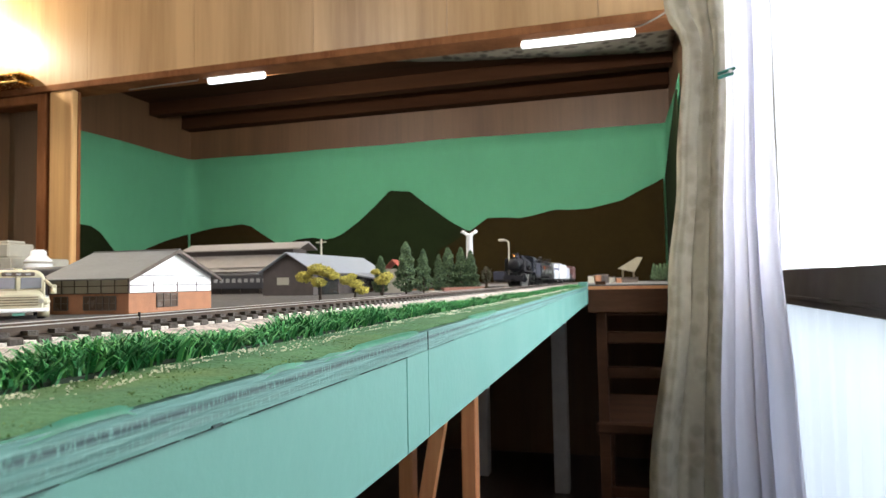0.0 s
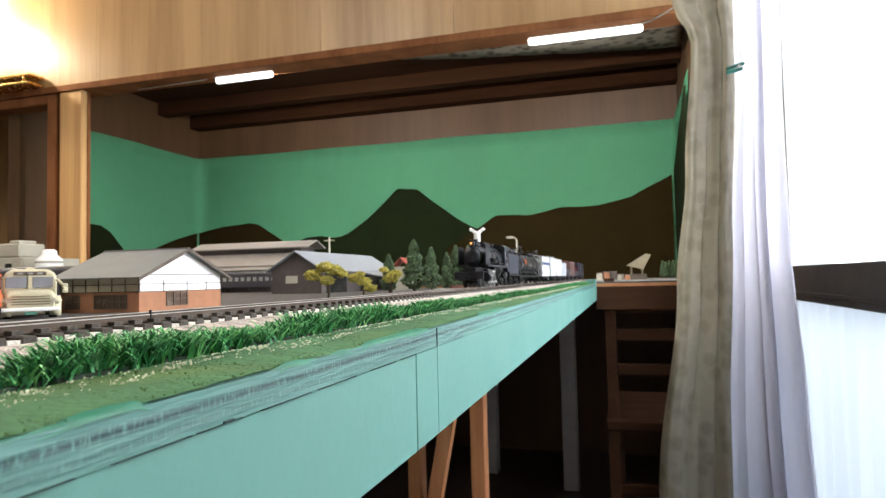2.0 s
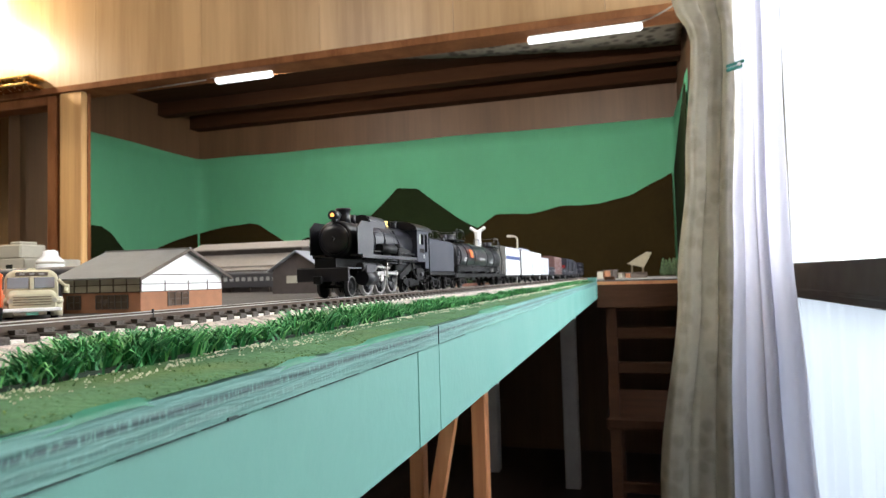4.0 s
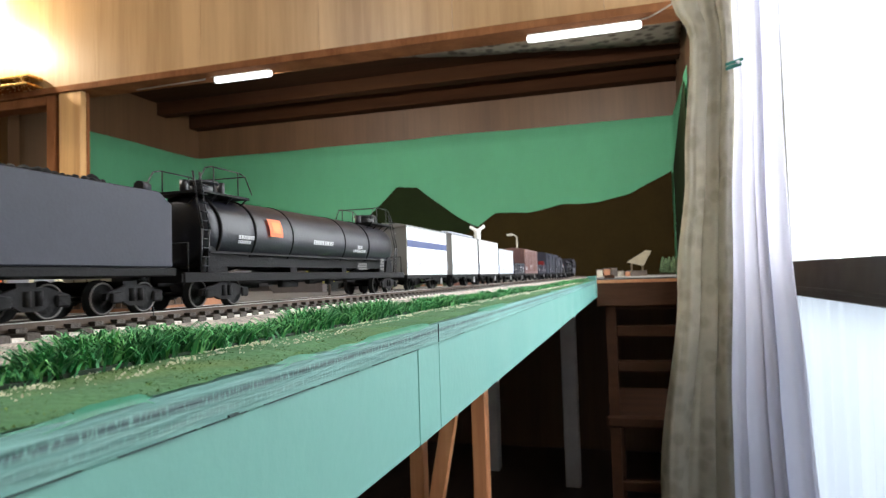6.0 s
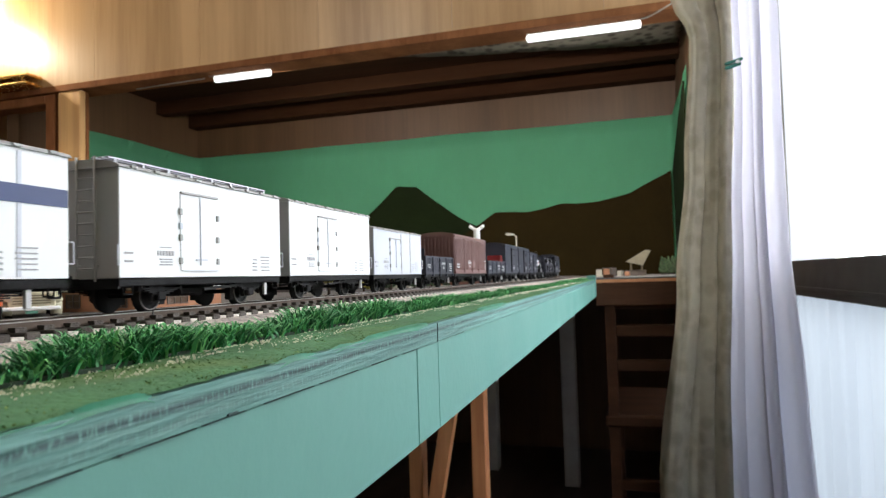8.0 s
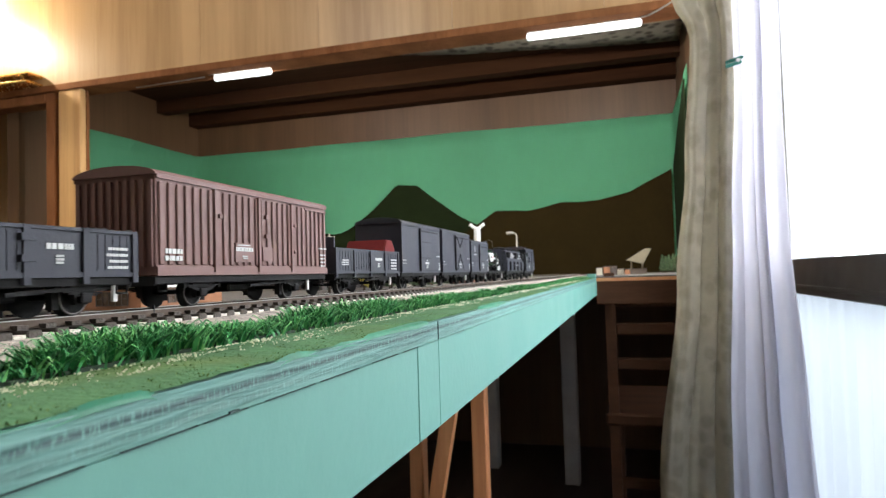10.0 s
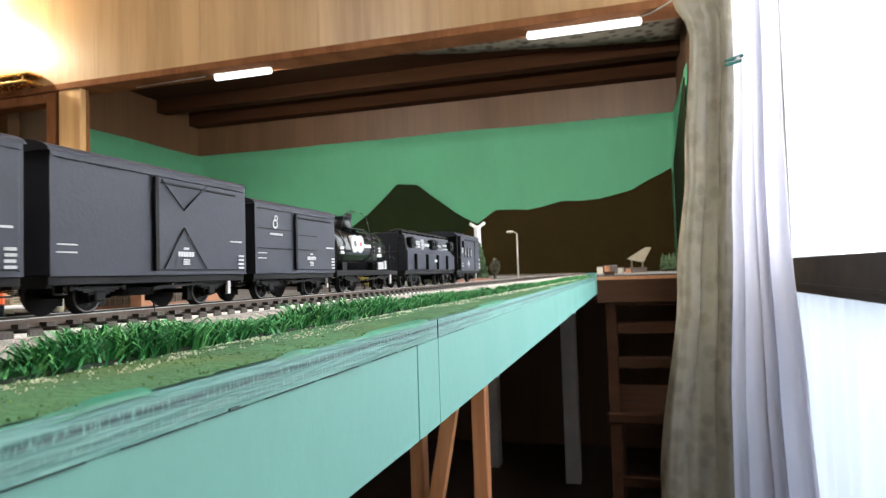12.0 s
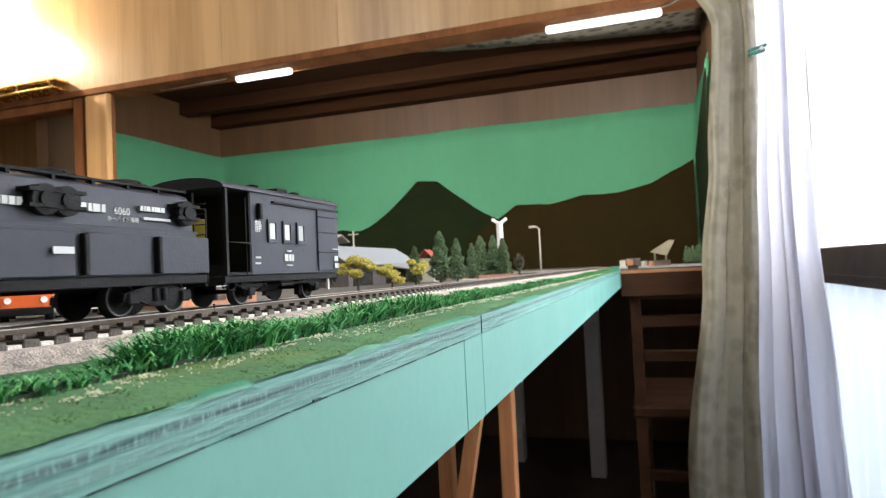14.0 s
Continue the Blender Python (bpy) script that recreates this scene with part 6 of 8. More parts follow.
    bars(bm, w + 0.0001, p + 0.0240, p + 0.0290, z0 + 0.0032, z0 + 0.0038, 1, 76)
    part("lettering", bm, M_TXT, v, "white stencilled lettering")
    text_on(v, "静", w + 0.0002, p + 0.0046, z0 + 0.0182, 0.0050)
    bars_n = B()
    bars(bars_n, w + 0.0001, p + 0.0225, p + 0.0300, z0 + 0.0052, z0 + 0.0080, 1, 77)
    part("number", bars_n, M_TXT, v, "white running number")
    return v


def locomotive(front, rear):
    """Black 2-6-2 tender engine."""
    v, L = vehicle("steam_locomotive", "black model steam locomotive with silver rods", "locomotive", front, rear)
    zb, R = 0.0335, 0.0110
    cabF = -L + 0.1175
    # frame, running board, buffer beam
    bm = B()
    box(bm, -0.0065, 0.0065, -L + 0.004, L - 0.004, 0.0095, 0.0220)
    part("frame", bm, M_UNDER, v)
    bm = B()
    box(bm, -0.0158, 0.0158, -L, -L + 0.002, 0.0090, 0.0165, 0.0003)
    box(bm, -0.0150, 0.0150, -L + 0.002, -L + 0.020, 0.0160, 0.0168)
    part("buffer_beam", bm, M_BLACK, v)
    coupler(v, -L, -1)
    bm = B()
    for s in (1, -1):
        x0, x1 = sorted((s * 0.0085, s * 0.0160))
        box(bm, x0, x1, -L + 0.020, cabF, 0.0235, 0.0245)
        x0, x1 = sorted((s * 0.0152, s * 0.0161))
        box(bm, x0, x1, -L + 0.020, cabF, 0.0225, 0.0246)
    part("running_board", bm, M_BLACK, v)
    # boiler with bands
    bm = B()
    lathe(bm, [(-L + 0.0165, 0.002), (-L + 0.0168, R * 0.9), (-L + 0.0180, R), (-L + 0.048, R), (-L + 0.049, R * 1.03), (cabF - 0.035, R * 1.06), (cabF, R * 1.16)], (0, 0, zb), (0, 1, 0), 36)
    part("boiler", bm, M_BLACK, v, "satin black boiler")
    for k in range(5):
        y = -L + 0.050 + k * 0.0165
        bm = B()
        lathe(bm, [(y, R * 1.0), (y, R * 1.075), (y + 0.0010, R * 1.075), (y + 0.0010, R * 1.0)], (0, 0, zb), (0, 1, 0), 36)
        part("boiler_band", bm, M_BLACK, v)
    bm = B()
    lathe(bm, [(0, R * 0.82), (0.0010, R * 0.80), (0.0022, R * 0.5), (0.0026, 0.001)], (0, -L + 0.0168, zb), (0, -1, 0), 30)
    cyl(bm, (0, -L + 0.0150, zb), (0, -L + 0.0125, zb), 0.0012, 8)
    part("smokebox_door", bm, M_BLACK, v)
    # firebox
    bm = B()
    box(bm, -0.0120, 0.0120, cabF - 0.034, cabF + 0.002, 0.0150, 0.0320, 0.0006)
    part("firebox", bm, M_UNDER, v)
    # chimney, dome cover, valves
    bm = B()
    lathe(bm, [(-0.001, 0.0048), (0.003, 0.0040), (0.0068, 0.0040), (0.0072, 0.0046), (0.0082, 0.0046)], (0, -L + 0.029, zb + R * 0.97), (0, 0, 1), 20)
    part("chimney", bm, M_BLACK, v)
    bm = B()
    prism(bm, [(-0.0062, zb + R * 0.8), (0.0062, zb + R * 0.8), (0.0062, zb + R + 0.0035), (0.0045, zb + R + 0.0058), (0, zb + R + 0.0066), (-0.0045, zb + R + 0.0058), (-0.0062, zb + R + 0.0035)], -L + 0.054, -L + 0.083, "y")
    bmesh.ops.bevel(bm, geom=bm.edges[:], offset=0.0009, segments=2, affect="EDGES")
    part("dome", bm, M_BLACK, v)
    bm = B()
    for x in (-0.0012, 0.0022):
        lathe(bm, [(0, 0.0012), (0.0015, 0.0012), (0.0018, 0.0008), (0.0048, 0.0009), (0.0052, 0.0004)], (x, cabF - 0.024, zb + R * 1.05), (0, 0, 1), 10)
    part("safety_valve", bm, M_BRASS, v, "brass safety valves")
    bm = B()
    cyl(bm, (0.002, cabF - 0.010, zb + R * 1.05), (0.002, cabF - 0.010, zb + R + 0.0050), 0.0022, 10)
    cyl(bm, (0.002, cabF - 0.010, zb + R + 0.0050), (0.002, cabF - 0.010, zb + R + 0.0060), 0.0028, 10)
    part("fitting", bm, M_BLACK, v)
    bm = B()
    cyl(bm, (0.003, -L + 0.036, zb + R * 0.9), (0.003, -L + 0.036, zb + R + 0.0045), 0.0016, 10)
    part("fitting", bm, M_BLACK, v)
    # smoke deflectors
    for s in (1, -1):
        bm = B()
        x0, x1 = sorted((s * 0.0146, s * 0.0152))
        prism(bm, [(-L + 0.015, 0.0245), (-L + 0.038, 0.0245), (-L + 0.038, 0.0440), (-L + 0.021, 0.0440), (-L + 0.015, 0.0400)], x0, x1, "x")
        part("smoke_deflector", bm, M_BLACK, v)
    # headlamps
    bm = B()
    cyl(bm, (0, -L + 0.0140, zb + R + 0.0028), (0, -L + 0.0200, zb + R + 0.0028), 0.0028, 16)
    box(bm, -0.0015, 0.0015, -L + 0.016, -L + 0.0195, zb + R * 0.9, zb + R + 0.001)
    lamp = part("headlamp", bm, M_BLACK, v)
    gl = new("lens", mesh_of("lens", cyl(B(), (0, -L + 0.0134, zb + R + 0.0028), (0, -L + 0.0140, zb + R + 0.0028), 0.0011, 16), M_LAMP))
    gl.parent = lamp
    tagged(gl, "glowing orange lamp lens")
    # pipes and handrails along the boiler
    bm = B()
    for s in (1, -1):
        handrail(bm, [(s * (R + 0.0015), -L + 0.02, zb + 0.0052), (s * (R + 0.0015), cabF, zb + 0.0052)], 0.00035)
        handrail(bm, [(s * (R + 0.0012), -L + 0.05, zb - 0.0065), (s * (R + 0.0020), cabF - 0.02, zb - 0.0065)], 0.0005)
        handrail(bm, [(s * 0.0140, -L + 0.04, 0.0268), (s * 0.0140, cabF, 0.0268)], 0.0006)
        handrail(bm, [(s * 0.0148, -L + 0.06, 0.0215), (s * 0.0148, cabF, 0.0215)], 0.0005)
        handrail(bm, [(s * 0.0148, -L + 0.06, 0.0200), (s * 0.0148, cabF - 0.02, 0.0200)], 0.0004)
        handrail(bm, [(s * (R * 0.9), -L + 0.068, zb + R * 0.6), (s * (R + 0.001), -L + 0.066, zb), (s * (R + 0.001), -L + 0.060, zb - 0.008)], 0.0007)
        handrail(bm, [(s * (R * 0.8), cabF - 0.030, zb + R * 0.8), (s * (R + 0.0018), cabF - 0.028, zb), (s * 0.0140, cabF - 0.026, 0.0245)], 0.0005)
    part("pipework", bm, M_BLACK, v)
    for s in (1, -1):
        bm = B()
        x0, x1 = sorted((s * 0.0110, s * 0.0160))
        box(bm, x0, x1, cabF - 0.0375, cabF - 0.0310, 0.0190, 0.0300, 0.0006)
        cyl(bm, (s * 0.0135, cabF - 0.034, 0.0300), (s * 0.0135, cabF - 0.034, 0.0330), 0.0016, 10)
        cyl(bm, (s * 0.0130, -L + 0.052, 0.0290), (s * 0.0130, -L + 0.078, 0.0290), 0.0030, 14)
        part("air_pump", bm, M_UNDER, v)
        # cylinders and slide bars
        bm = B()
        cyl(bm, (s * 0.0135, -L + 0.024, 0.0105), (s * 0.0135, -L + 0.040, 0.0105), 0.0042, 18)
        cyl(bm, (s * 0.0130, -L + 0.022, 0.0172), (s * 0.0130, -L + 0.042, 0.0172), 0.0026, 14)
        box(bm, min(s * 0.010, s * 0.0160), max(s * 0.010, s * 0.0160), -L + 0.025, -L + 0.039, 0.0085, 0.0190, 0.0008)
        part("cylinder", bm, M_BLACK, v)
        bm = B()
        box(bm, min(s * 0.0132, s * 0.0142), max(s * 0.0132, s * 0.0142), -L + 0.040, -L + 0.060, 0.0118, 0.0128)
        cyl(bm, (s * 0.0138, -L + 0.040, 0.0105), (s * 0.0138, -L + 0.052, 0.0105), 0.0007, 8)
        box(bm, min(s * 0.0128, s * 0.0150), max(s * 0.0128, s * 0.0150), -L + 0.050, -L + 0.055, 0.0085, 0.0125, 0.0004)
        handrail(bm, [(s * 0.0146, -L + 0.044, 0.0172), (s * 0.0146, -L + 0.066, 0.0168)], 0.0006)
        handrail(bm, [(s * 0.0148, -L + 0.060, 0.0200), (s * 0.0148, -L + 0.061, 0.0110)], 0.0008)
        part("valve_gear", bm, M_STEEL, v, "silver valve gear")
    # wheels
    wheelset(v, -L + 0.0180, 0.0060)
    rd = 0.0098
    drv = [-L + 0.0415, -L + 0.0620, -L + 0.0827]
    for y in drv:
        wheelset(v, y, rd, spokes=True, name="driving_wheelset")
    wheelset(v, cabF - 0.010, 0.0060)
    for s in (1, -1):
        bm = B()
        x0, x1 = sorted((s * 0.0112, s * 0.0122))
        box(bm, x0, x1, drv[0] - 0.002, drv[2] + 0.002, -0.0010, 0.0010, 0.0003)
        for y in drv:
            cyl(bm, (s * 0.0105, y, 0), (s * 0.0128, y, 0), 0.0018, 14)
        rod = part("coupling_rod", bm, M_STEEL, v, "bright steel coupling rod", loc=(0, 0, rd))
        RODS.append((rod, rd, 0.0042, 0.0))
    # cab
    w, z0, z1 = 0.0162, 0.0228, 0.0450
    c1 = cabF + 0.0270
    bm = B()
    box(bm, -w, w, cabF, cabF + 0.0008, z0, z1)
    for s in (1, -1):
        xs = sorted((s * (w - 0.0008), s * w))
        for ya, yb, za, zbb in ((cabF, cabF + 0.0055, z0, z1), (cabF + 0.0055, cabF + 0.0150, z0, 0.0345), (cabF + 0.0055, cabF + 0.0150, 0.0420, z1), (cabF + 0.0150, cabF + 0.0180, z0, z1), (cabF + 0.0235, c1, z0 - 0.006, z1), (cabF + 0.0180, cabF + 0.0235, z0 - 0.006, 0.0290), (cabF + 0.0180, cabF + 0.0235, 0.0425, z1)):
            box(bm, xs[0], xs[1], ya, yb, za, zbb)
    box(bm, -w, w, cabF, c1, z0 - 0.001, z0)
    part("cab", bm, M_VAN, v)
    bm = B()
    prism(bm, roof_arc(w + 0.0012, z1 - 0.0004, 0.0068), cabF - 0.004, c1 + 0.006, "y")
    part("cab_roof", bm, M_BLACK, v)
    bm = B()
    box(bm, w - 0.0006, w - 0.0003, cabF + 0.0055, cabF + 0.0095, 0.0345, 0.0420)
    part("window", bm, M_CREAMGLASS, v, "pale cab window")
    bm = B()
    box(bm, w, w + 0.0003, cabF + 0.0060, cabF + 0.0160, 0.0285, 0.0312)
    part("number_plate", bm, M_BLACKG, v, "black number plate")
    bm = B()
    bars(bm, w + 0.0003, cabF + 0.0130, cabF + 0.0165, 0.0245, 0.0270, 2, 81, gap=0.2)
    part("data_plate", bm, M_TXT, v, "small pale data plate")
    bm = B()
    for k in range(3):
        box(bm, w - 0.004, w, c1 - 0.007, c1 - 0.001, 0.006 + 0.0045 * k, 0.0066 + 0.0045 * k)
    cyl(bm, (w - 0.0005, c1 - 0.0068, 0.006), (w - 0.0005, c1 - 0.0068, 0.020), 0.0004, 5)
    cyl(bm, (w - 0.0005, c1 - 0.0012, 0.006), (w - 0.0005, c1 - 0.0012, 0.020), 0.0004, 5)
    box(bm, -0.010, 0.010, cabF + 0.002, c1, 0.010, 0.0195)
    prism(bm, [(cabF - 0.030, 0.010), (cabF - 0.012, 0.013), (cabF - 0.004, 0.020), (cabF - 0.008, 0.0205), (cabF - 0.030, 0.0125)], 0.0120, 0.0135, "x")
    box(bm, 0.0105, 0.0150, cabF + 0.002, cabF + 0.018, 0.0085, 0.0170, 0.0006)
    part("cab_step", bm, M_UNDER, v)
    # trailing truck frame, ash pan and injector pipes under the cab
    for s in (1, -1):
        bm = B()
        x0, x1 = sorted((s * 0.0118, s * 0.0132))
        yt = cabF - 0.010
        prism(bm, [(yt - 0.012, 0.0072), (yt - 0.004, 0.0038), (yt + 0.004, 0.0038), (yt + 0.013, 0.0072), (yt + 0.013, 0.0092), (yt + 0.004, 0.0098), (yt - 0.004, 0.0098), (yt - 0.012, 0.0092)], x0, x1, "x")
        box(bm, x0, x1 + s * 0.0008, yt - 0.0020, yt + 0.0020, 0.0042, 0.0082, 0.0005)
        part("truck_frame", bm, M_UNDER, v)
        bm = B()
        xp = s * 0.0142
        pipe(bm, [(xp, cabF + 0.020, 0.0165), (xp, cabF + 0.018, 0.0105), (xp, cabF + 0.006, 0.0095), (xp, cabF - 0.002, 0.0125), (xp, cabF - 0.006, 0.0210)], 0.0007, 7)
        pipe(bm, [(xp, cabF + 0.012, 0.0165), (xp, cabF + 0.011, 0.0075), (xp, cabF + 0.016, 0.0055)], 0.0006, 7)
        cyl(bm, (xp, cabF + 0.009, 0.0125), (xp, cabF + 0.015, 0.0125), 0.0017, 10)
        part("injector_pipe", bm, M_BLACK, v)
    bm = B()
    prism(bm, [(cabF + 0.001, 0.0105), (cabF + 0.004, 0.0045), (cabF + 0.020, 0.0045), (cabF + 0.023, 0.0105)], -0.0100, 0.0100, "x")
    part("ash_pan", bm, M_UNDER, v)
    return v


def tender(front, rear):
    v, L = vehicle("tender", "black coal tender coupled behind the locomotive", "tender", front, rear)
    w = 0.0155
    bm = B()
    prism(bm, [(-L, 0.0148), (L, 0.0148), (L, 0.0360), (L - 0.006, 0.0400), (-L, 0.0400)], -w, w, "x")
    bmesh.ops.bevel(bm, geom=bm.edges[:], offset=0.0004, segments=1, affect="EDGES")
    part("body", bm, M_VAN, v, "plain black tender body")
    bm = B()
    box(bm, -w - 0.0004, w + 0.0006, -L - 0.001, L + 0.001, 0.0118, 0.0146, 0.0003)
    part("frame", bm, M_UNDER, v)
    bm = B()
    rnd = random.Random(2)
    for k in range(160):
        x, y = (rnd.random() - 0.5) * 0.024, -L * 0.8 + rnd.random() * L * 1.2
        r = 0.0012 + 0.0012 * rnd.random()
        lathe(bm, [(-r, r * 0.3), (-r * 0.3, r), (r * 0.4, r * 0.8), (r, r * 0.3)], (x, y, 0.0396 + 0.001 * rnd.random()), (rnd.random() - 0.5, rnd.random() - 0.5, 1), 6)
    tagged(part("coal", bm, M_UNDER, v, "heap of coal"), kind="stuff")
    bogie(v, -L * 0.50, 0.0175, 0.0052, 0.0142)
    bogie(v, L * 0.55, 0.0175, 0.0052, 0.0142)
    coupler(v, -L, -1)
    coupler(v, L, 1)
    bm = B()
    handrail(bm, [(w + 0.0005, -L + 0.001, 0.013), (w + 0.0005, -L - 0.002, 0.013), (w + 0.0005, -L - 0.002, 0.036), (w + 0.0005, -L + 0.001, 0.037)], 0.0004)
    part("handrail", bm, M_BLACK, v)
    bm = B()
    cyl(bm, (0.006, L - 0.003, 0.038), (0.006, L - 0.003, 0.0425), 0.0014, 8)
    cyl(bm, (0.006, L - 0.001, 0.0425), (0.006, L - 0.005, 0.0425), 0.0020, 12)
    part("tail_lamp", bm, M_BLACK, v)
    return v


RODS = []
locomotive(1.072, 1.2165)
tender(1.2210, 1.2910)
tank_wagon(1.2970, 1.5220)
reefer(1.5270, 1.6250, "band", 11)
reefer(1.6435, 1.7370, "white", 15, True)
reefer(1.7455, 1.8385, "white", 19)
reefer(1.8455, 1.9360, "low", 23)
open_wagon(1.9450, 2.0200, False, 27)
brown_van(2.0300, 2.1520)
open_wagon(2.1630, 2.2560, True, 31)
van(2.2640, 2.3530, "plain", 35)
van(2.3610, 2.4520, "cross", 39)
van(2.4590, 2.5330, "logo", 43)
small_tank(2.5370, 2.6280)
carbide_wagon(2.6440, 2.7700)
brake_van(2.7780, 2.8630)


# ---- model buildings, trees and vehicles on the layout ----
M_ROOFG = mat("roof_grey", (0.22, 0.22, 0.22), 0.7, vary=0.12, scale=60, bump=0.4, bscale=300)
M_ROOFB = mat("roof_pale_brown", (0.28, 0.25, 0.23), 0.7, vary=0.12, scale=60, bump=0.3)
M_PLAST = mat("model_plaster", (0.93, 0.93, 0.92), 0.7, vary=0.05, scale=60)
M_CREAMW = mat("model_cream_wall", (0.46, 0.43, 0.35), 0.75, vary=0.08, scale=60)
M_BRICK = mat("model_brick", (0.40, 0.18, 0.095), 0.8, vary=0.15, scale=120, bump=0.4, bscale=700)
M_TIMBER = mat("model_timber", (0.11, 0.085, 0.07), 0.7, vary=0.2, scale=100)
# house window glass, its brown reflection put into the base colour
M_REFLGLASS = mat("brown_reflection_glass", (0.10, 0.065, 0.045), 0.25, vary=0.2, scale=90)
M_KIOSK = mat("kiosk_cream", (0.22, 0.19, 0.13), 0.8, vary=0.15, scale=80)
M_SHEDW = mat("shed_wall_dark", (0.085, 0.07, 0.065), 0.8, vary=0.2, scale=80, bump=0.3)


def gable_roof(bm, x0, x1, y0, y1, ze, zr, over, th, along="x"):
    """Two sloping slabs; the ridge runs along x or y."""
    if along == "x":
        ym = (y0 + y1) / 2
        k = (zr - ze) / (ym - y0)
        for e, s in ((y0, -1), (y1, 1)):
            yo = e + s * over
            zo = ze - k * over
            pts = [(yo, zo), (ym, zr), (ym, zr + th), (yo, zo + th)]
            prism(bm, pts, x0 - over, x1 + over, "x")
    else:
        xm = (x0 + x1) / 2
        k = (zr - ze) / (xm - x0)
        for e, s in ((x0, -1), (x1, 1)):
            xo = e + s * over
            zo = ze - k * over
            pts = [(xo, zo), (xm, zr), (xm, zr + th), (xo, zo + th)]
            prism(bm, pts, y0 - over, y1 + over, "y")


def goods_house():
    h = thing("model_goods_house", "small brick and white plaster model house with grey roof", "model house", m=pose(0, 0, BACK_Z))
    x0, x1, y0, y1 = -0.462, -0.382, 0.431, 0.539
    zb, ze, zr = 0.0165, 0.0300, 0.0525
    bm = B()
    box(bm, x0, x1, y0, y1, 0, zb, 0.0003)
    part("brick_base", bm, M_BRICK, h, "brown brick lower wall")
    bm = B()
    box(bm, x0, x1 - 0.0012, y0, y1, zb, ze)
    part("side_wall", bm, M_CREAMW, h, "cream plaster side wall")
    bm = B()
    ym = (y0 + y1) / 2
    prism(bm, [(y0, zb), (y1, zb), (y1, ze), (ym, zr - 0.0006), (y0, ze)], x1 - 0.0012, x1, "x")
    part("gable", bm, M_PLAST, h, "white plaster gable")
    bm = B()
    prism(bm, [(y0, zb), (y1, zb), (y1, ze), (ym, zr - 0.0006), (y0, ze)], x0, x0 + 0.0012, "x")
    part("gable", bm, M_PLAST, h)
    bm = B()
    gable_roof(bm, x0, x1, y0, y1, ze, zr, 0.0060, 0.0014)
    part("roof", bm, M_ROOFG, h, "grey roof with wide eaves")
    bm = B()
    for yy in (y0, y0 + 0.028, y0 + 0.058, y0 + 0.085, y1 - 0.0008):
        box(bm, x1, x1 + 0.0005, yy, yy + 0.0008, zb, zb + 0.0095 if yy not in (y0, y1 - 0.0008) else ze)
    for zz in (zb, zb + 0.0062, zb + 0.0140):
        box(bm, x1, x1 + 0.0005, y0 + (0.012 if zz > ze else 0), y1 - (0.012 if zz > ze else 0), zz, zz + 0.0006)
    for k in range(7):
        xx = x0 + (x1 - x0) * k / 6
        box(bm, xx - 0.0005, xx + 0.0003, y0 - 0.0006, y0, zb, ze)
    for zz in (zb, zb + 0.0060, ze - 0.001):
        box(bm, x0, x1, y0 - 0.0006, y0, zz, zz + 0.0007)
    part("timber_framing", bm, M_TIMBER, h, "dark timber framing")
    bm = B()
    box(bm, x1 - 0.0008, x1 + 0.0003, y0 + 0.032, y0 + 0.058, 0.0045, 0.0155)
    w1 = part("window", bm, M_REFLGLASS, h)
    bm = B()
    for k in range(4):
        yy = y0 + 0.032 + 0.026 * k / 3
        box(bm, x1 + 0.0002, x1 + 0.0009, yy - 0.0005, yy + 0.0005, 0.004, 0.016)
    for zz in (0.004, 0.0097, 0.0155):
        box(bm, x1 + 0.0002, x1 + 0.0009, y0 + 0.0315, y0 + 0.0585, zz, zz + 0.0006)
    f = new("window_frame", mesh_of("window_frame", bm, M_TIMBER))
    f.parent = w1
    for xa, xb in ((x0 + 0.006, x0 + 0.020), (x0 + 0.036, x0 + 0.068)):
        bm = B()
        box(bm, xa, xb, y0 - 0.0003, y0 + 0.0008, 0.0035, 0.0145)
        w2 = part("window", bm, M_REFLGLASS, h)
        bm = B()
        n = int((xb - xa) / 0.008) + 1
        for k in range(n + 1):
            xx = xa + (xb - xa) * k / n
            box(bm, xx - 0.0004, xx + 0.0004, y0 - 0.0009, y0 - 0.0002, 0.0035, 0.0145)
        for zz in (0.003, 0.0086, 0.0142):
            box(bm, xa, xb, y0 - 0.0009, y0 - 0.0002, zz, zz + 0.0006)
        f = new("window_frame", mesh_of("window_frame", bm, M_TIMBER))
        f.parent = w2
    bm = B()
    for s in (-1, 1):
        ye = ym + s * (ym - y0 + 0.0075)
        pts = [(ye, ze - 0.0045), (ym, zr - 0.0010), (ym, zr + 0.0016), (ye, ze - 0.0018)]
        prism(bm, pts, x1 + 0.0055, x1 + 0.0068, "x")
    part("barge_board", bm, M_TIMBER, h, "dark barge board")
    bm = B()
    box(bm, x0 - 0.006, x1 + 0.006, ym - 0.0013, ym + 0.0013, zr + 0.0005, zr + 0.0022)
    part("ridge", bm, M_ROOFG, h)


goods_house()


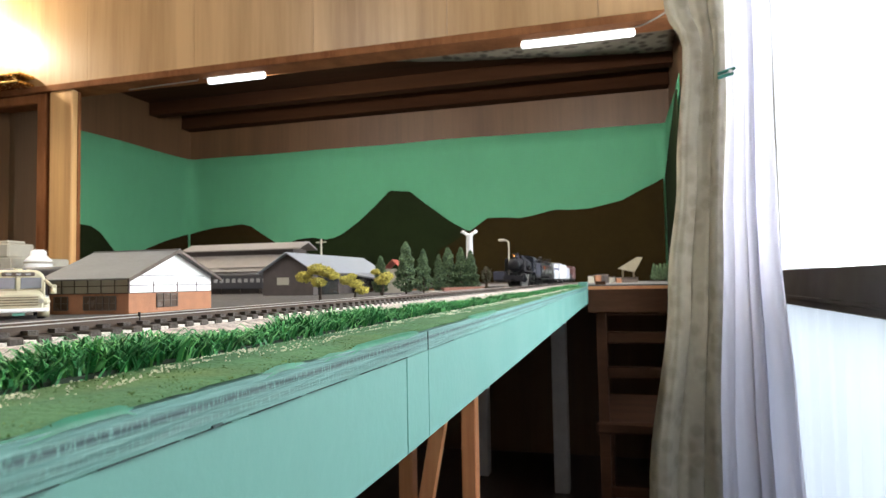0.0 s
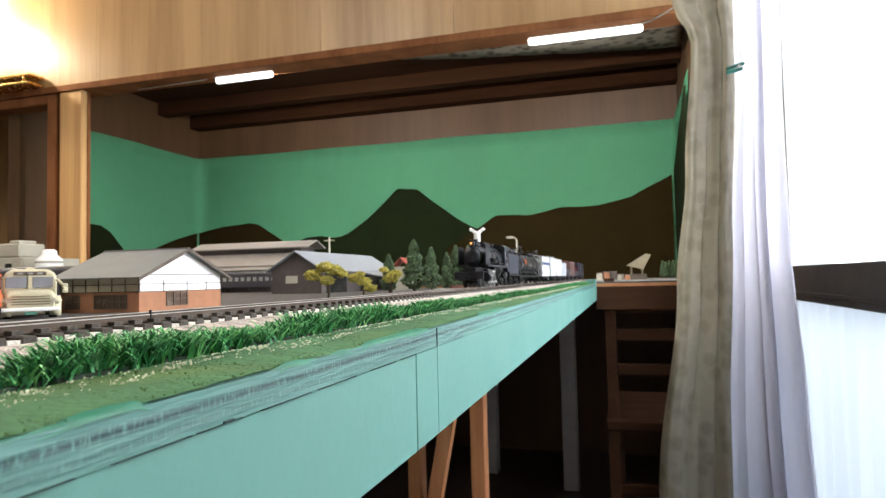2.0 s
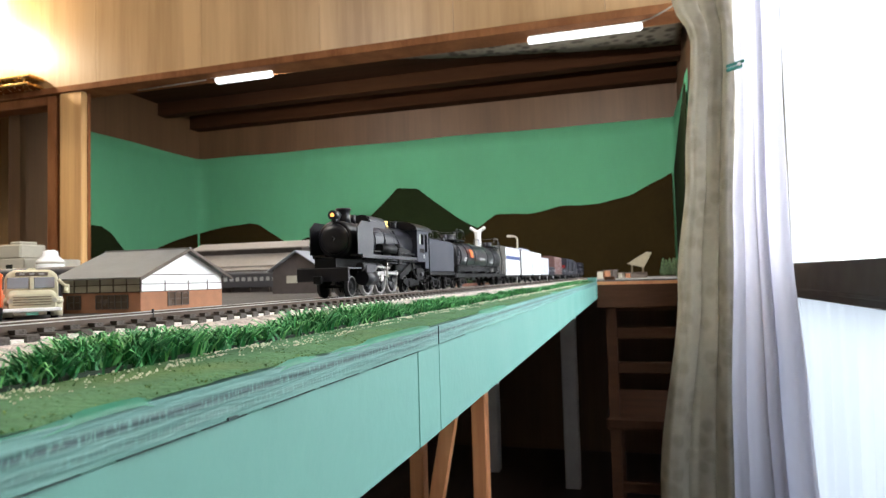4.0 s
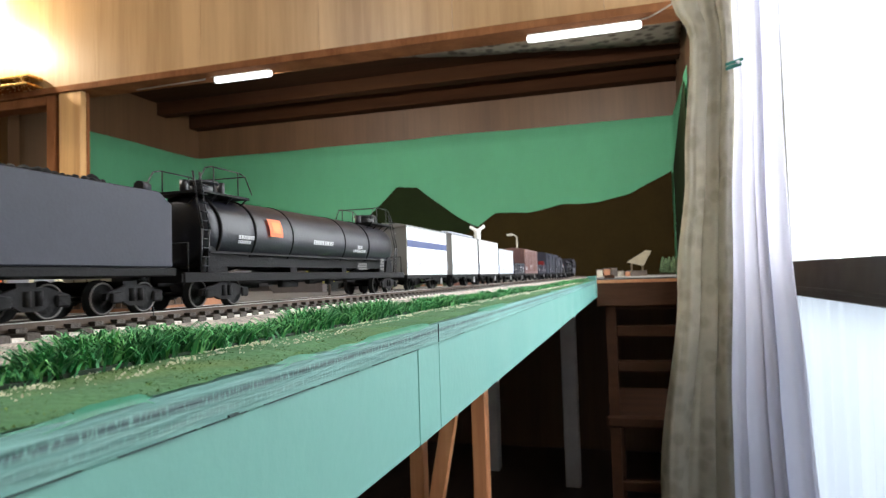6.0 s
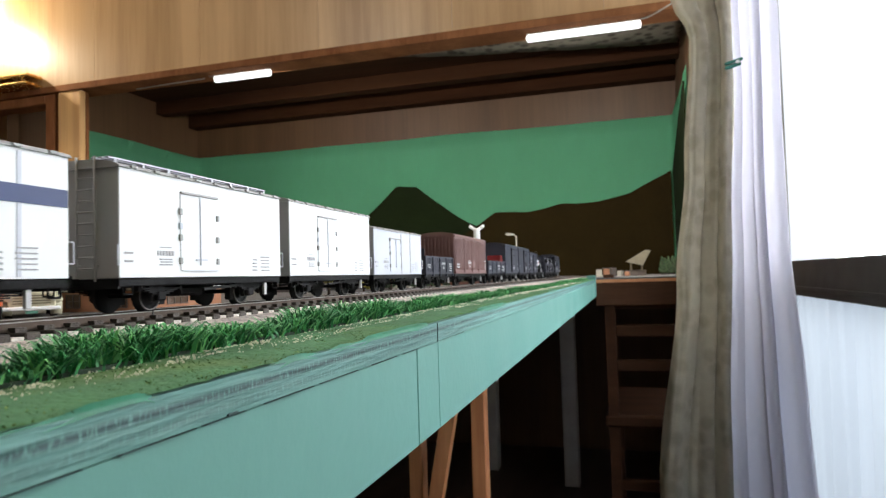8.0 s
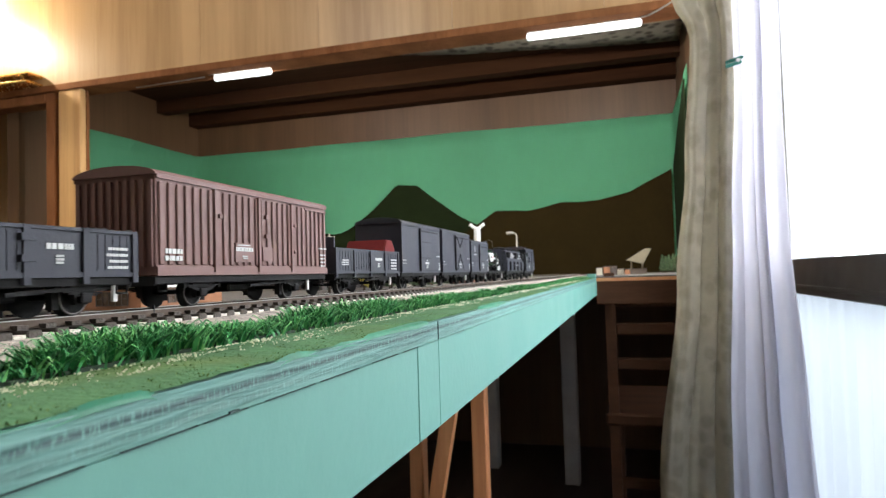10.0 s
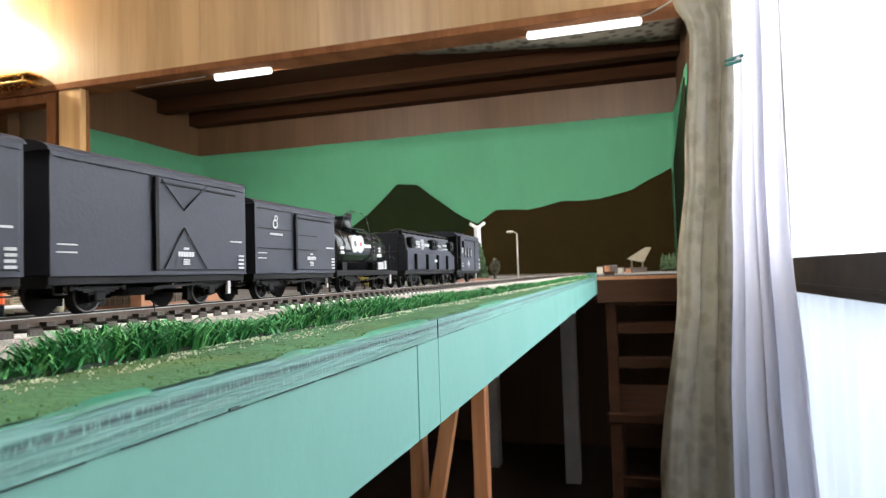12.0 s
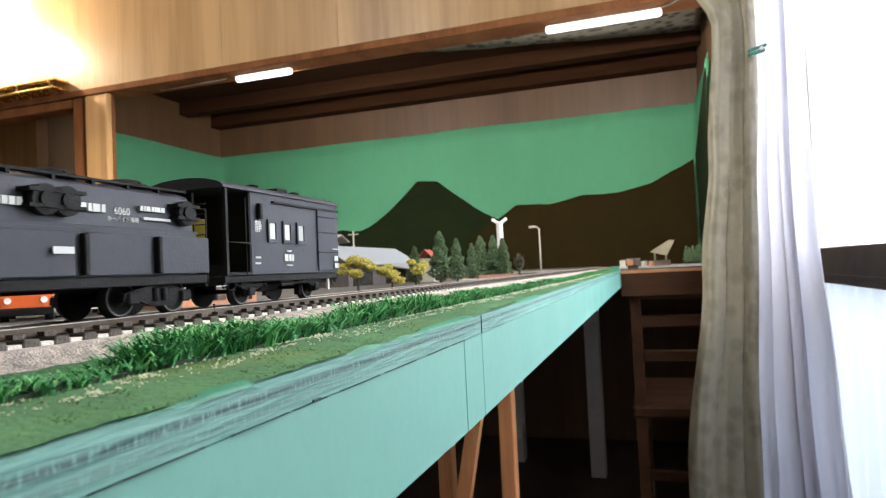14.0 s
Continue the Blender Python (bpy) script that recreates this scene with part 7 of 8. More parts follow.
def engine_sheds():
    w = thing("model_warehouse", "long model warehouse with a raised clerestory roof", "model warehouse", m=pose(0, 0, BACK_Z))
    x0, x1, y0, y1 = -1.12, -0.80, 1.40, 1.58
    part("wall", box(B(), x0, x1, y0, y1, 0, 0.066), M_SHEDW, w, "dark boarded wall")
    bm = B()
    prism(bm, [(y0 - 0.012, 0.062), (y0 + 0.055, 0.094), (y0 + 0.055, 0.097), (y0 - 0.012, 0.065)], x0 - 0.01, x1 + 0.01, "x")
    prism(bm, [(y1 + 0.012, 0.062), (y1 - 0.055, 0.094), (y1 - 0.055, 0.097), (y1 + 0.012, 0.065)], x0 - 0.01, x1 + 0.01, "x")
    part("lower_roof", bm, M_ROOFB, w, "pale grey-brown roof")
    part("clerestory", box(B(), x0 + 0.01, x1 + 0.005, y0 + 0.055, y1 - 0.055, 0.060, 0.110), M_SHEDW, w)
    bm = B()
    prism(bm, [(y0 + 0.042, 0.108), ((y0 + y1) / 2, 0.126), (y1 - 0.042, 0.108), (y1 - 0.042, 0.111), ((y0 + y1) / 2, 0.129), (y0 + 0.042, 0.111)], x0 + 0.005, x1 + 0.03, "x")
    part("upper_roof", bm, M_ROOFB, w, "pale raised roof")
    for k in range(8):
        bm = B()
        xx = x0 + 0.03 + k * 0.036
        box(bm, xx, xx + 0.016, y0 - 0.0006, y0 + 0.001, 0.022, 0.050)
        part("window", bm, M_GLASS, w)
    # canopy along the front with a parked coach below
    bm = B()
    prism(bm, [(y0 - 0.05, 0.052), (y0 - 0.002, 0.060), (y0 - 0.002, 0.062), (y0 - 0.05, 0.054)], x0 + 0.02, x1 - 0.01, "x")
    part("canopy", bm, M_ROOFB, w)
    bm = B()
    for k in range(6):
        xx = x0 + 0.03 + k * 0.052
        box(bm, xx, xx + 0.003, y0 - 0.047, y0 - 0.044, 0, 0.0525)
    part("canopy_posts", bm, M_TIMBER, w)

    s = thing("model_station", "dark model shed with a pale grey gabled roof", "model shed", m=pose(0, 0, BACK_Z))
    x0, x1, y0, y1 = -0.665, -0.560, 1.10, 1.46
    bm = B()
    prism(bm, [(x0, 0), (x1, 0), (x1, 0.046), ((x0 + x1) / 2, 0.078), (x0, 0.046)], y0, y1, "y")
    part("wall", bm, M_SHEDW, s, "dark boarded wall")
    bm = B()
    gable_roof(bm, x0, x1, y0, y1, 0.047, 0.080, 0.009, 0.002, "y")
    part("roof", bm, mat("roof_blue_grey", (0.33, 0.35, 0.38), 0.6, vary=0.08, scale=50), s, "pale blue-grey roof")
    bm = B()
    box(bm, x0 + 0.030, x0 + 0.055, y0 - 0.0008, y0 + 0.001, 0.020, 0.034)
    part("window", bm, M_CREAMW, s, "pale window")
    bm = B()
    box(bm, x1 - 0.001, x1 + 0.0006, y0 + 0.02, y0 + 0.11, 0.0, 0.036)
    part("doorway", bm, M_GLASS, s, "dark doorway")
    bm = B()
    box(bm, x1 - 0.001, x1 + 0.0006, y0 + 0.18, y0 + 0.30, 0.0, 0.036)
    part("doorway", bm, M_GLASS, s, "dark doorway")
    bm = B()
    prism(bm, [(x1 + 0.002, 0.040), (x1 + 0.075, 0.026), (x1 + 0.075, 0.028), (x1 + 0.002, 0.043)], y0 + 0.16, y1 - 0.02, "y")
    part("side_roof", bm, mat("side_roof_grey", (0.30, 0.31, 0.34), 0.6), s, "sloping grey side roof")
    for yy in (y0 + 0.17, y0 + 0.25, y1 - 0.03):
        part("post", box(B(), x1 + 0.068, x1 + 0.071, yy, yy + 0.003, 0, 0.0275), M_CREAMW, s)

    p = thing("model_pole", "thin pale model telegraph pole", "pole", m=pose(-0.74, 1.5, BACK_Z))
    part("post", cyl(B(), (0, 0, 0), (0, 0, 0.135), 0.003, 8, 0.0022), M_CREAMW, p)
    part("cross_arm", box(B(), -0.014, 0.014, -0.001, 0.001, 0.125, 0.128), M_CREAMW, p)


engine_sheds()


def coach(x0, x1, y, label, color, seats):
    v = thing("model_coach", label, "railway coach", "parked coaches", pose((x0 + x1) / 2, y, BACK_Z))
    h = (x1 - x0) / 2
    mt = mat("coach_paint", color, 0.5, vary=0.12, scale=60)
    part("body", box(B(), -h, h, -0.016, 0.016, 0.012, 0.042, 0.0006), mt, v)
    bm = B()
    prism(bm, [(0.0168 * math.cos(math.pi * k / 10), 0.0418 + 0.0075 * math.sin(math.pi * k / 10)) for k in range(11)], -h - 0.001, h + 0.001, "y")
    bmesh.ops.rotate(bm, verts=bm.verts[:], cent=(0, 0, 0), matrix=Matrix.Rotation(radians(90), 3, "Z"))
    part("roof", bm, mat("coach_roof", (0.055, 0.055, 0.065), 0.6, vary=0.1), v)
    n = max(3, int(2 * h / 0.016))
    for k in range(n):
        xx = -h + 2 * h * (k + 0.5) / n
        part("window", box(B(), xx - 0.0045, xx + 0.0045, -0.0166, -0.0155, 0.027, 0.036), seats, v)
    bm = B()
    for e in (-1, 1):
        for k in (-1, 1):
            cyl(bm, (e * (h - 0.03) + k * 0.012, -0.010, 0.0056), (e * (h - 0.03) + k * 0.012, 0.010, 0.0056), 0.0055, 14)
        box(bm, e * (h - 0.03) - 0.018, e * (h - 0.03) + 0.018, -0.013, -0.011, 0.004, 0.010)
    part("bogie", bm, M_UNDER, v)


coach(-1.02, -0.70, 1.325, "dark grey model coach parked under the canopy", (0.06, 0.06, 0.068), M_GREY_ENDSHADE)
coach(-1.00, -0.60, 0.66, "slate grey model coach parked behind the house", (0.085, 0.085, 0.10), M_GLASS)


def bus():
    b = thing("model_bus", "cream bonneted model bus parked beside the house", "model bus", m=pose(-0.420, 0.366, BACK_Z, 0, 0, 50) @ Matrix.Scale(0.93, 4))
    mc = mat("bus_cream", (0.58, 0.54, 0.38), 0.45, vary=0.06, scale=60)
    # front faces -y; body behind
    def rounded(hw, z0, z1, rt, rb):
        """Outline in x and z with round corners, rt at the top and rb below."""
        out = []
        for cx, cz, r, a0 in ((hw - rt, z1 - rt, rt, 0), (-hw + rt, z1 - rt, rt, 90), (-hw + rb, z0 + rb, rb, 180), (hw - rb, z0 + rb, rb, 270)):
            out += [(cx + r * math.cos(radians(a0 + 18 * k)), cz + r * math.sin(radians(a0 + 18 * k))) for k in range(6)]
        return out

    def hull(sections):
        bm = B()
        rings = [[bm.verts.new((x, y, z)) for x, z in o] for y, o in sections]
        for ra, rb in zip(rings, rings[1:]):
            for k in range(24):
                bm.faces.new((ra[k], ra[(k + 1) % 24], rb[(k + 1) % 24], rb[k])).smooth = True
        bm.faces.new(rings[0])
        bm.faces.new(rings[-1])
        return bm
    part("body", hull([(0.0098, rounded(0.0172, 0.0072, 0.0362, 0.0085, 0.002)), (0.0106, rounded(0.0180, 0.0065, 0.0374, 0.0085, 0.002)), (0.0135, rounded(0.0185, 0.006, 0.0384, 0.0085, 0.002)),
                       (0.086, rounded(0.0185, 0.006, 0.0384, 0.0085, 0.002)), (0.090, rounded(0.0170, 0.007, 0.0365, 0.0080, 0.002))]), mc, b, "cream bus body")
    part("bonnet", hull([(-0.0108, rounded(0.0150, 0.0082, 0.0188, 0.0040, 0.002)), (-0.0098, rounded(0.0160, 0.0078, 0.0200, 0.0048, 0.002)), (-0.005, rounded(0.0166, 0.0076, 0.0212, 0.0052, 0.002)),
                         (0.012, rounded(0.0172, 0.0075, 0.0224, 0.0055, 0.002))]), mc, b)
    part("roof_vent", box(B(), -0.003, 0.003, 0.024, 0.032, 0.0382, 0.0398, 0.0006), mc, b)
    for x in (-0.0065, 0.0, 0.0065):
        part("sign_mark", box(B(), x - 0.0018, x + 0.0018, 0.0084, 0.0090, 0.0342, 0.0357), M_GREY_ENDSHADE, b, "grey bar on the sign")
    bm = B()
    for s in (-1, 1):
        lathe(bm, [(-0.004, 0.0075), (0.004, 0.0075)], (s * 0.0165, -0.001, 0.0085), (s, 0, 0), 16)
        box(bm, s * 0.0165 - 0.0045, s * 0.0165 + 0.0045, -0.010, 0.012, 0.010, 0.0165, 0.0025)
    part("mudguard", bm, mc, b)
    # the windscreen's pale reflections are put into its glass colour
    for s in (-1, 1):
        part("windscreen", box(B(), s * 0.0090 - 0.0075, s * 0.0088 + 0.0068, 0.0090, 0.0105, 0.0235, 0.0322, 0.0003), mat("bus_reflection_glass", (0.24, 0.25, 0.28), 0.12), b, "windscreen glass coloured pale for its reflections")
    part("screen_pillar", box(B(), -0.0013, 0.0013, 0.0085, 0.0100, 0.022, 0.033), mc, b)
    part("destination_box", box(B(), -0.011, 0.011, 0.0088, 0.0105, 0.0335, 0.0365, 0.0004), M_TIMBER, b, "dark destination box")
    bm = B()
    for k in range(4):
        box(bm, -0.0125, 0.0125, -0.0116, -0.0100, 0.0105 + 0.0020 * k, 0.0113 + 0.0020 * k)
    part("grille", bm, M_KIOSK, b)
    bm = B()
    box(bm, -0.0195, 0.0195, -0.0130, -0.0105, 0.0055, 0.0085, 0.0008)
    part("bumper", bm, M_PLAST, b, "white bumper")
    for s in (-1, 1):
        part("headlight", cyl(B(), (s * 0.0145, -0.0100, 0.0140), (s * 0.0145, -0.0122, 0.0140), 0.0019, 12), M_CREAMW, b)
        for y in (0.000, 0.066):
            w = part("wheel", cyl(B(), (s * 0.0125, y, 0.0060), (s * 0.0175, y, 0.0060), 0.0060, 18), M_UNDER, b)
    part("plate", box(B(), -0.004, 0.004, -0.0120, -0.0108, 0.0030, 0.0052), mat("plate_green", (0.10, 0.28, 0.22), 0.5), b, "green plate")
    for s in (-1, 1):
        for k in range(5):
            y = 0.020 + 0.0145 * k
            part("side_window", box(B(), s * 0.0182 - 0.0006, s * 0.0182 + 0.0006, y - 0.0055, y + 0.0055, 0.0225, 0.0325), M_GLASS, b)
    bm = B()
    pipe(bm, [(0.018, 0.006, 0.030), (0.0235, 0.002, 0.0235), (0.0225, -0.002, 0.020)], 0.0014, 8)
    box(bm, 0.0215, 0.0255, 0.0005, 0.0025, 0.019, 0.0265, 0.0006)
    part("mirror", bm, mc, b)

    c = thing("model_truck", "orange model breakdown truck beside the bus", "model truck", m=pose(-0.424, 0.326, BACK_Z, 0, 0, 48))
    mo = mat("truck_orange", (0.72, 0.13, 0.03), 0.4, vary=0.08, scale=60)
    bm = B()
    prism(bm, [(-0.014, 0.008), (0.012, 0.008), (0.012, 0.033), (-0.004, 0.033), (-0.009, 0.021), (-0.014, 0.020)], -0.0155, 0.0155, "x")
    bmesh.ops.bevel(bm, geom=bm.edges[:], offset=0.0012, segments=2, affect="EDGES")
    part("cab", bm, mo, c, "orange cab")
    part("deck", box(B(), -0.0155, 0.0155, 0.013, 0.070, 0.009, 0.018, 0.0008), mo, c)
    part("windscreen", prism(B(), [(-0.0091, 0.0225), (-0.0046, 0.0320), (-0.0040, 0.0320), (-0.0085, 0.0225)], -0.013, 0.013, "x"), M_GLASS, c)
    for s in (-1, 1):
        part("side_window", box(B(), s * 0.0155 - 0.0005, s * 0.0155 + 0.0005, -0.003, 0.008, 0.021, 0.030), M_GLASS, c)
        for y in (-0.004, 0.052):
            part("wheel", cyl(B(), (s * 0.0105, y, 0.0062), (s * 0.0155, y, 0.0062), 0.0062, 18), M_UNDER, c)
        part("headlight", cyl(B(), (s * 0.0105, -0.0138, 0.0145), (s * 0.0105, -0.0150, 0.0145), 0.0022, 12), M_PLAST, c)
    part("bumper", box(B(), -0.0165, 0.0165, -0.0175, -0.0145, 0.004, 0.0095, 0.0008), M_UNDER, c, "black bumper")
    bm = B()
    pipe(bm, [(0, 0.022, 0.018), (0, 0.060, 0.036), (0, 0.066, 0.022)], 0.0016, 8)
    part("crane_jib", bm, M_UNDER, c)


bus()


def far_left():
    c = thing("model_castle", "cream model building with a stepped tower", "model building", m=pose(-0.035, 0, BACK_Z))
    part("hall", box(B(), -1.42, -1.13, 1.0, 1.14, 0, 0.084, 0.002), M_CREAMW, c, "cream block")
    part("tower", box(B(), -1.198, -1.138, 1.0, 1.06, 0.084, 0.1125, 0.003), M_CREAMW, c)
    part("tower_cap", box(B(), -1.178, -1.150, 1.01, 1.05, 0.1125, 0.119, 0.002), M_CREAMW, c)
    for k in range(6):
        part("window", box(B(), -1.40 + 0.045 * k, -1.383 + 0.045 * k, 0.9992, 1.001, 0.05, 0.072), M_GLASS, c)
    d = thing("model_tank", "white round-topped model storage tank", "model tank", m=pose(-1.097, 1.0, BACK_Z))
    part("drum", lathe(B(), [(0, 0.024), (0.075, 0.024), (0.078, 0.022), (0.084, 0.016), (0.085, 0.014), (0.094, 0.013), (0.097, 0.008)], (0, 0, 0), (0, 0, 1), 24), M_PLAST, d)
    part("rim", lathe(B(), [(0, 0.0246), (0.002, 0.0252), (0.004, 0.0246)], (0, 0, 0.070), (0, 0, 1), 24), M_CREAMW, d)


far_left()


def leaf_mesh(name, pts, r, seed, material):
    rnd = random.Random(seed)
    verts, faces = [], []
    for x, y, z, k in pts:
        s = r * k * (0.6 + 0.8 * rnd.random())
        i = len(verts)
        a = rnd.random() * 6.283
        t = rnd.random() - 0.5
        for j in range(3):
            b = a + j * 2.094
            verts.append((x + s * math.cos(b), y + s * math.sin(b), z + s * t * math.cos(b * 1.3)))
        verts.append((x + s * 0.3 * (rnd.random() - 0.5), y + s * 0.3 * (rnd.random() - 0.5), z + s * 0.9))
        faces.extend(((i, i + 1, i + 3), (i + 1, i + 2, i + 3), (i + 2, i, i + 3), (i, i + 2, i + 1)))
    me = bpy.data.meshes.new(name)
    me.from_pydata(verts, [], faces)
    me.materials.append(material)
    return me


def foliage(name, lo, hi):
    m = mat(name, hi, 0.85, vary=0.1)
    nt = m.node_tree
    gi = nt.nodes.new("ShaderNodeNewGeometry")
    rp = nt.nodes.new("ShaderNodeValToRGB")
    rp.color_ramp.elements[0].color = (*lo, 1)
    rp.color_ramp.elements[1].color = (*hi, 1)
    nt.links.new(gi.outputs["Random Per Island"], rp.inputs["Fac"])
    nt.links.new(rp.outputs["Color"], nt.nodes["Principled BSDF"].inputs["Base Color"])
    return m


M_FIR = foliage("fir_green", (0.022, 0.05, 0.022), (0.10, 0.155, 0.065))
M_MAPLE = foliage("maple_yellow", (0.20, 0.18, 0.03), (0.72, 0.62, 0.13))
M_TRUNK = mat("trunk_brown", (0.07, 0.05, 0.035), 0.9, vary=0.3, scale=200, bump=0.4)


def fir(x, y, h, w, seed):
    rnd = random.Random(seed)
    t = thing("model_fir", "dark green model conifer with a pointed crown", "tree", "conifers", pose(x, y, BACK_Z))
    part("trunk", cyl(B(), (0, 0, 0), (0, 0, h * 0.9), h * 0.022, 7, h * 0.006), M_TRUNK, t)
    pts = []
    lob = [rnd.random() * 6.28 for _ in range(3)]
    for k in range(1500):
        f = rnd.random() ** 0.8
        z = h * (0.08 + 0.92 * f)
        prof = w * (min(1.0, (f + 0.06) * 6) * (1 - f) ** 0.62) * (0.86 + 0.14 * math.sin(f * 26 + lob[0]))
        a = rnd.random() * 6.283
        rr = prof * (0.55 + 0.45 * rnd.random() ** 0.5) * (1 + 0.14 * math.sin(3 * a + lob[1] + 9 * f))
        pts.append((rr * math.cos(a), rr * math.sin(a), z, 1.0))
    ob = new("crown", leaf_mesh("crown", pts, h * 0.032, seed, M_FIR))
    ob.parent = t


for k, (x, y, h, w) in enumerate(((-0.386, 1.0, 0.062, 0.014), (-0.325, 0.95, 0.080, 0.0175), (-0.322, 1.03, 0.072, 0.014), (-0.315, 1.10, 0.066, 0.012), (-0.312, 1.15, 0.080, 0.019), (-0.290, 1.16, 0.080, 0.015), (-0.270, 1.16, 0.068, 0.014), (-0.281, 1.20, 0.076, 0.013))):
    fir(x, y, h * 1.03, w * 1.25, 100 + k)


def maple(x, y, h, clumps, seed):
    rnd = random.Random(seed)
    t = thing("model_maple", "yellow-green broadleaf model tree with drooping clumps", "tree", "broadleaf trees", pose(x, y, BACK_Z))
    bm = B()
    cyl(bm, (0, 0, 0), (0.001, 0, h * 0.45), h * 0.045, 8, h * 0.03)
    for cx, cy, cz, cr in clumps:
        cyl(bm, (0.001, 0, h * 0.42), (cx, cy, cz), h * 0.022, 6, h * 0.008)
    part("trunk", bm, M_TRUNK, t)
    pts = []
    for cx, cy, cz, cr in clumps:
        for k in range(420):
            a, b = rnd.random() * 6.283, math.acos(2 * rnd.random() - 1)
            q = cr * (0.6 + 0.4 * rnd.random()) * (1 + 0.25 * noise.noise((cx * 90 + math.cos(a) * 2, math.sin(a) * 2, b * 2)))
            pts.append((cx + q * math.sin(b) * math.cos(a), cy + q * math.sin(b) * math.sin(a), cz + 0.62 * q * math.cos(b), 1.0))
    ob = new("crown", leaf_mesh("crown", pts, 0.0016, seed, M_MAPLE))
    ob.parent = t


maple(-0.378, 0.762, 0.045, [(-0.022, 0.0, 0.030, 0.012), (-0.006, 0.004, 0.040, 0.012), (0.008, 0.0, 0.036, 0.011), (0.000, -0.004, 0.023, 0.010), (0.018, 0.002, 0.031, 0.008)], 1)
maple(-0.335, 0.775, 0.034, [(-0.012, 0.0, 0.025, 0.009), (0.000, 0.002, 0.020, 0.009), (0.010, 0.0, 0.012, 0.008), (-0.004, 0.0, 0.030, 0.006)], 2)
maple(-0.318, 0.83, 0.036, [(0.000, 0.0, 0.024, 0.011), (0.006, 0.002, 0.030, 0.009), (-0.010, 0.0, 0.036, 0.006)], 3)


def small_scenery():
    mb = mat("low_brick", (0.27, 0.12, 0.085), 0.85, vary=0.2, scale=150, bump=0.5)
    wall = thing("model_brick_wall", "low red-brown model brick wall beside the trees", "model wall", m=Matrix.Translation((-0.243, 0.868, BACK_Z)) @ Matrix.Rotation(math.atan2(0.09, 0.037), 4, "Z"))
    part("wall", box(B(), 0, 0.098, -0.002, 0.002, 0, 0.0115, 0.0004), mb, wall)
    part("coping", box(B(), -0.001, 0.099, -0.003, 0.003, 0.0115, 0.0130, 0.0004), mb, wall)
    k = thing("model_hut", "tiny pale brick model hut", "model hut", m=pose(-0.256, 0.868, BACK_Z, 0, 0, 30))
    part("wall", box(B(), -0.011, 0.011, -0.006, 0.006, 0, 0.007, 0.0005), mat("hut_pink", (0.42, 0.25, 0.18), 0.8), k)
    part("roof", box(B(), -0.0125, 0.0125, -0.0075, 0.0075, 0.007, 0.0085, 0.0005), M_CREAMW, k)
    r = thing("model_cottage", "small model cottage with a red roof behind the firs", "model house", m=pose(-0.469, 1.30, BACK_Z))
    part("wall", box(B(), -0.018, 0.018, -0.018, 0.018, 0, 0.050), M_CREAMW, r)
    bm = B()
    gable_roof(bm, -0.018, 0.018, -0.018, 0.018, 0.050, 0.068, 0.003, 0.0015, "y")
    part("roof", bm, mat("roof_red", (0.35, 0.07, 0.045), 0.7, vary=0.12), r, "red roof")
    b = thing("model_bush", "thin bare model shrub by the brick wall", "shrub", m=pose(-0.2505, 1.2, BACK_Z))
    bm = B()
    rnd = random.Random(5)
    for q in range(14):
        a = rnd.random() * 6.28
        pipe(bm, [(0, 0, 0), (0.003 * math.cos(a), 0.003 * math.sin(a), 0.02), (0.010 * math.cos(a), 0.010 * math.sin(a), 0.030 + 0.016 * rnd.random())], 0.0006, 4)
    part("stems", bm, M_TRUNK, b)
    pts = []
    for q in range(380):
        a, f = rnd.random() * 6.28, rnd.random()
        rr = 0.011 * math.sin(math.pi * (0.15 + 0.8 * f)) * rnd.random() ** 0.4
        pts.append((rr * math.cos(a), rr * math.sin(a), 0.018 + 0.030 * f, 1))
    o = new("crown", leaf_mesh("crown", pts, 0.0014, 9, foliage("shrub_grey_green", (0.05, 0.06, 0.035), (0.13, 0.13, 0.08))))
    o.parent = b
    L = thing("model_street_lamp", "tall pale model street lamp", "street lamp", m=pose(-0.300, 1.74, 0.790))
    part("post", cyl(B(), (0, 0, 0), (0, 0, 0.118), 0.0026, 10, 0.0018), M_CREAMW, L)
    part("arm", pipe(B(), [(0, 0, 0.117), (-0.006, 0, 0.123), (-0.016, 0, 0.124)], 0.0016, 8), M_CREAMW, L)
    part("lamp_head", box(B(), -0.028, -0.010, -0.004, 0.004, 0.121, 0.127, 0.0015), M_CREAMW, L)
    s = thing("model_tower", "white model lighthouse-like column with a forked top", "model tower", m=pose(-0.400, 1.7, 0.790))
    part("column", lathe(B(), [(0, 0.012), (0.01, 0.010), (0.135, 0.0085), (0.137, 0.0100), (0.140, 0.0100)], (0, 0, 0), (0, 0, 1), 20), M_PLAST, s)
    bm = B()
    for e in (-1, 1):
        pipe(bm, [(0, 0, 0.136), (e * 0.010, 0, 0.142), (e * 0.020, 0, 0.149)], 0.0042, 10)
    part("fork", bm, M_PLAST, s)
    # things on the far section beside the chair
    t = thing("model_kiosk", "cream model kiosk with a tilted roof on the far table", "model kiosk", m=pose(0.022, 2.2, 0.790))
    part("roof", prism(B(), [(-0.042, 0.046), (0.018, 0.082), (0.036, 0.080), (0.010, 0.032)], -0.02, 0.03, "y"), M_KIOSK, t, "tilted cream roof")
    for x, zt in ((-0.030, 0.050), (0.004, 0.060)):
        part("post", box(B(), x, x + 0.006, -0.004, 0.002, 0, zt), M_KIOSK, t)
    part("counter", box(B(), -0.04, 0.02, -0.01, 0.02, 0, 0.018, 0.001), M_TIMBER, t)
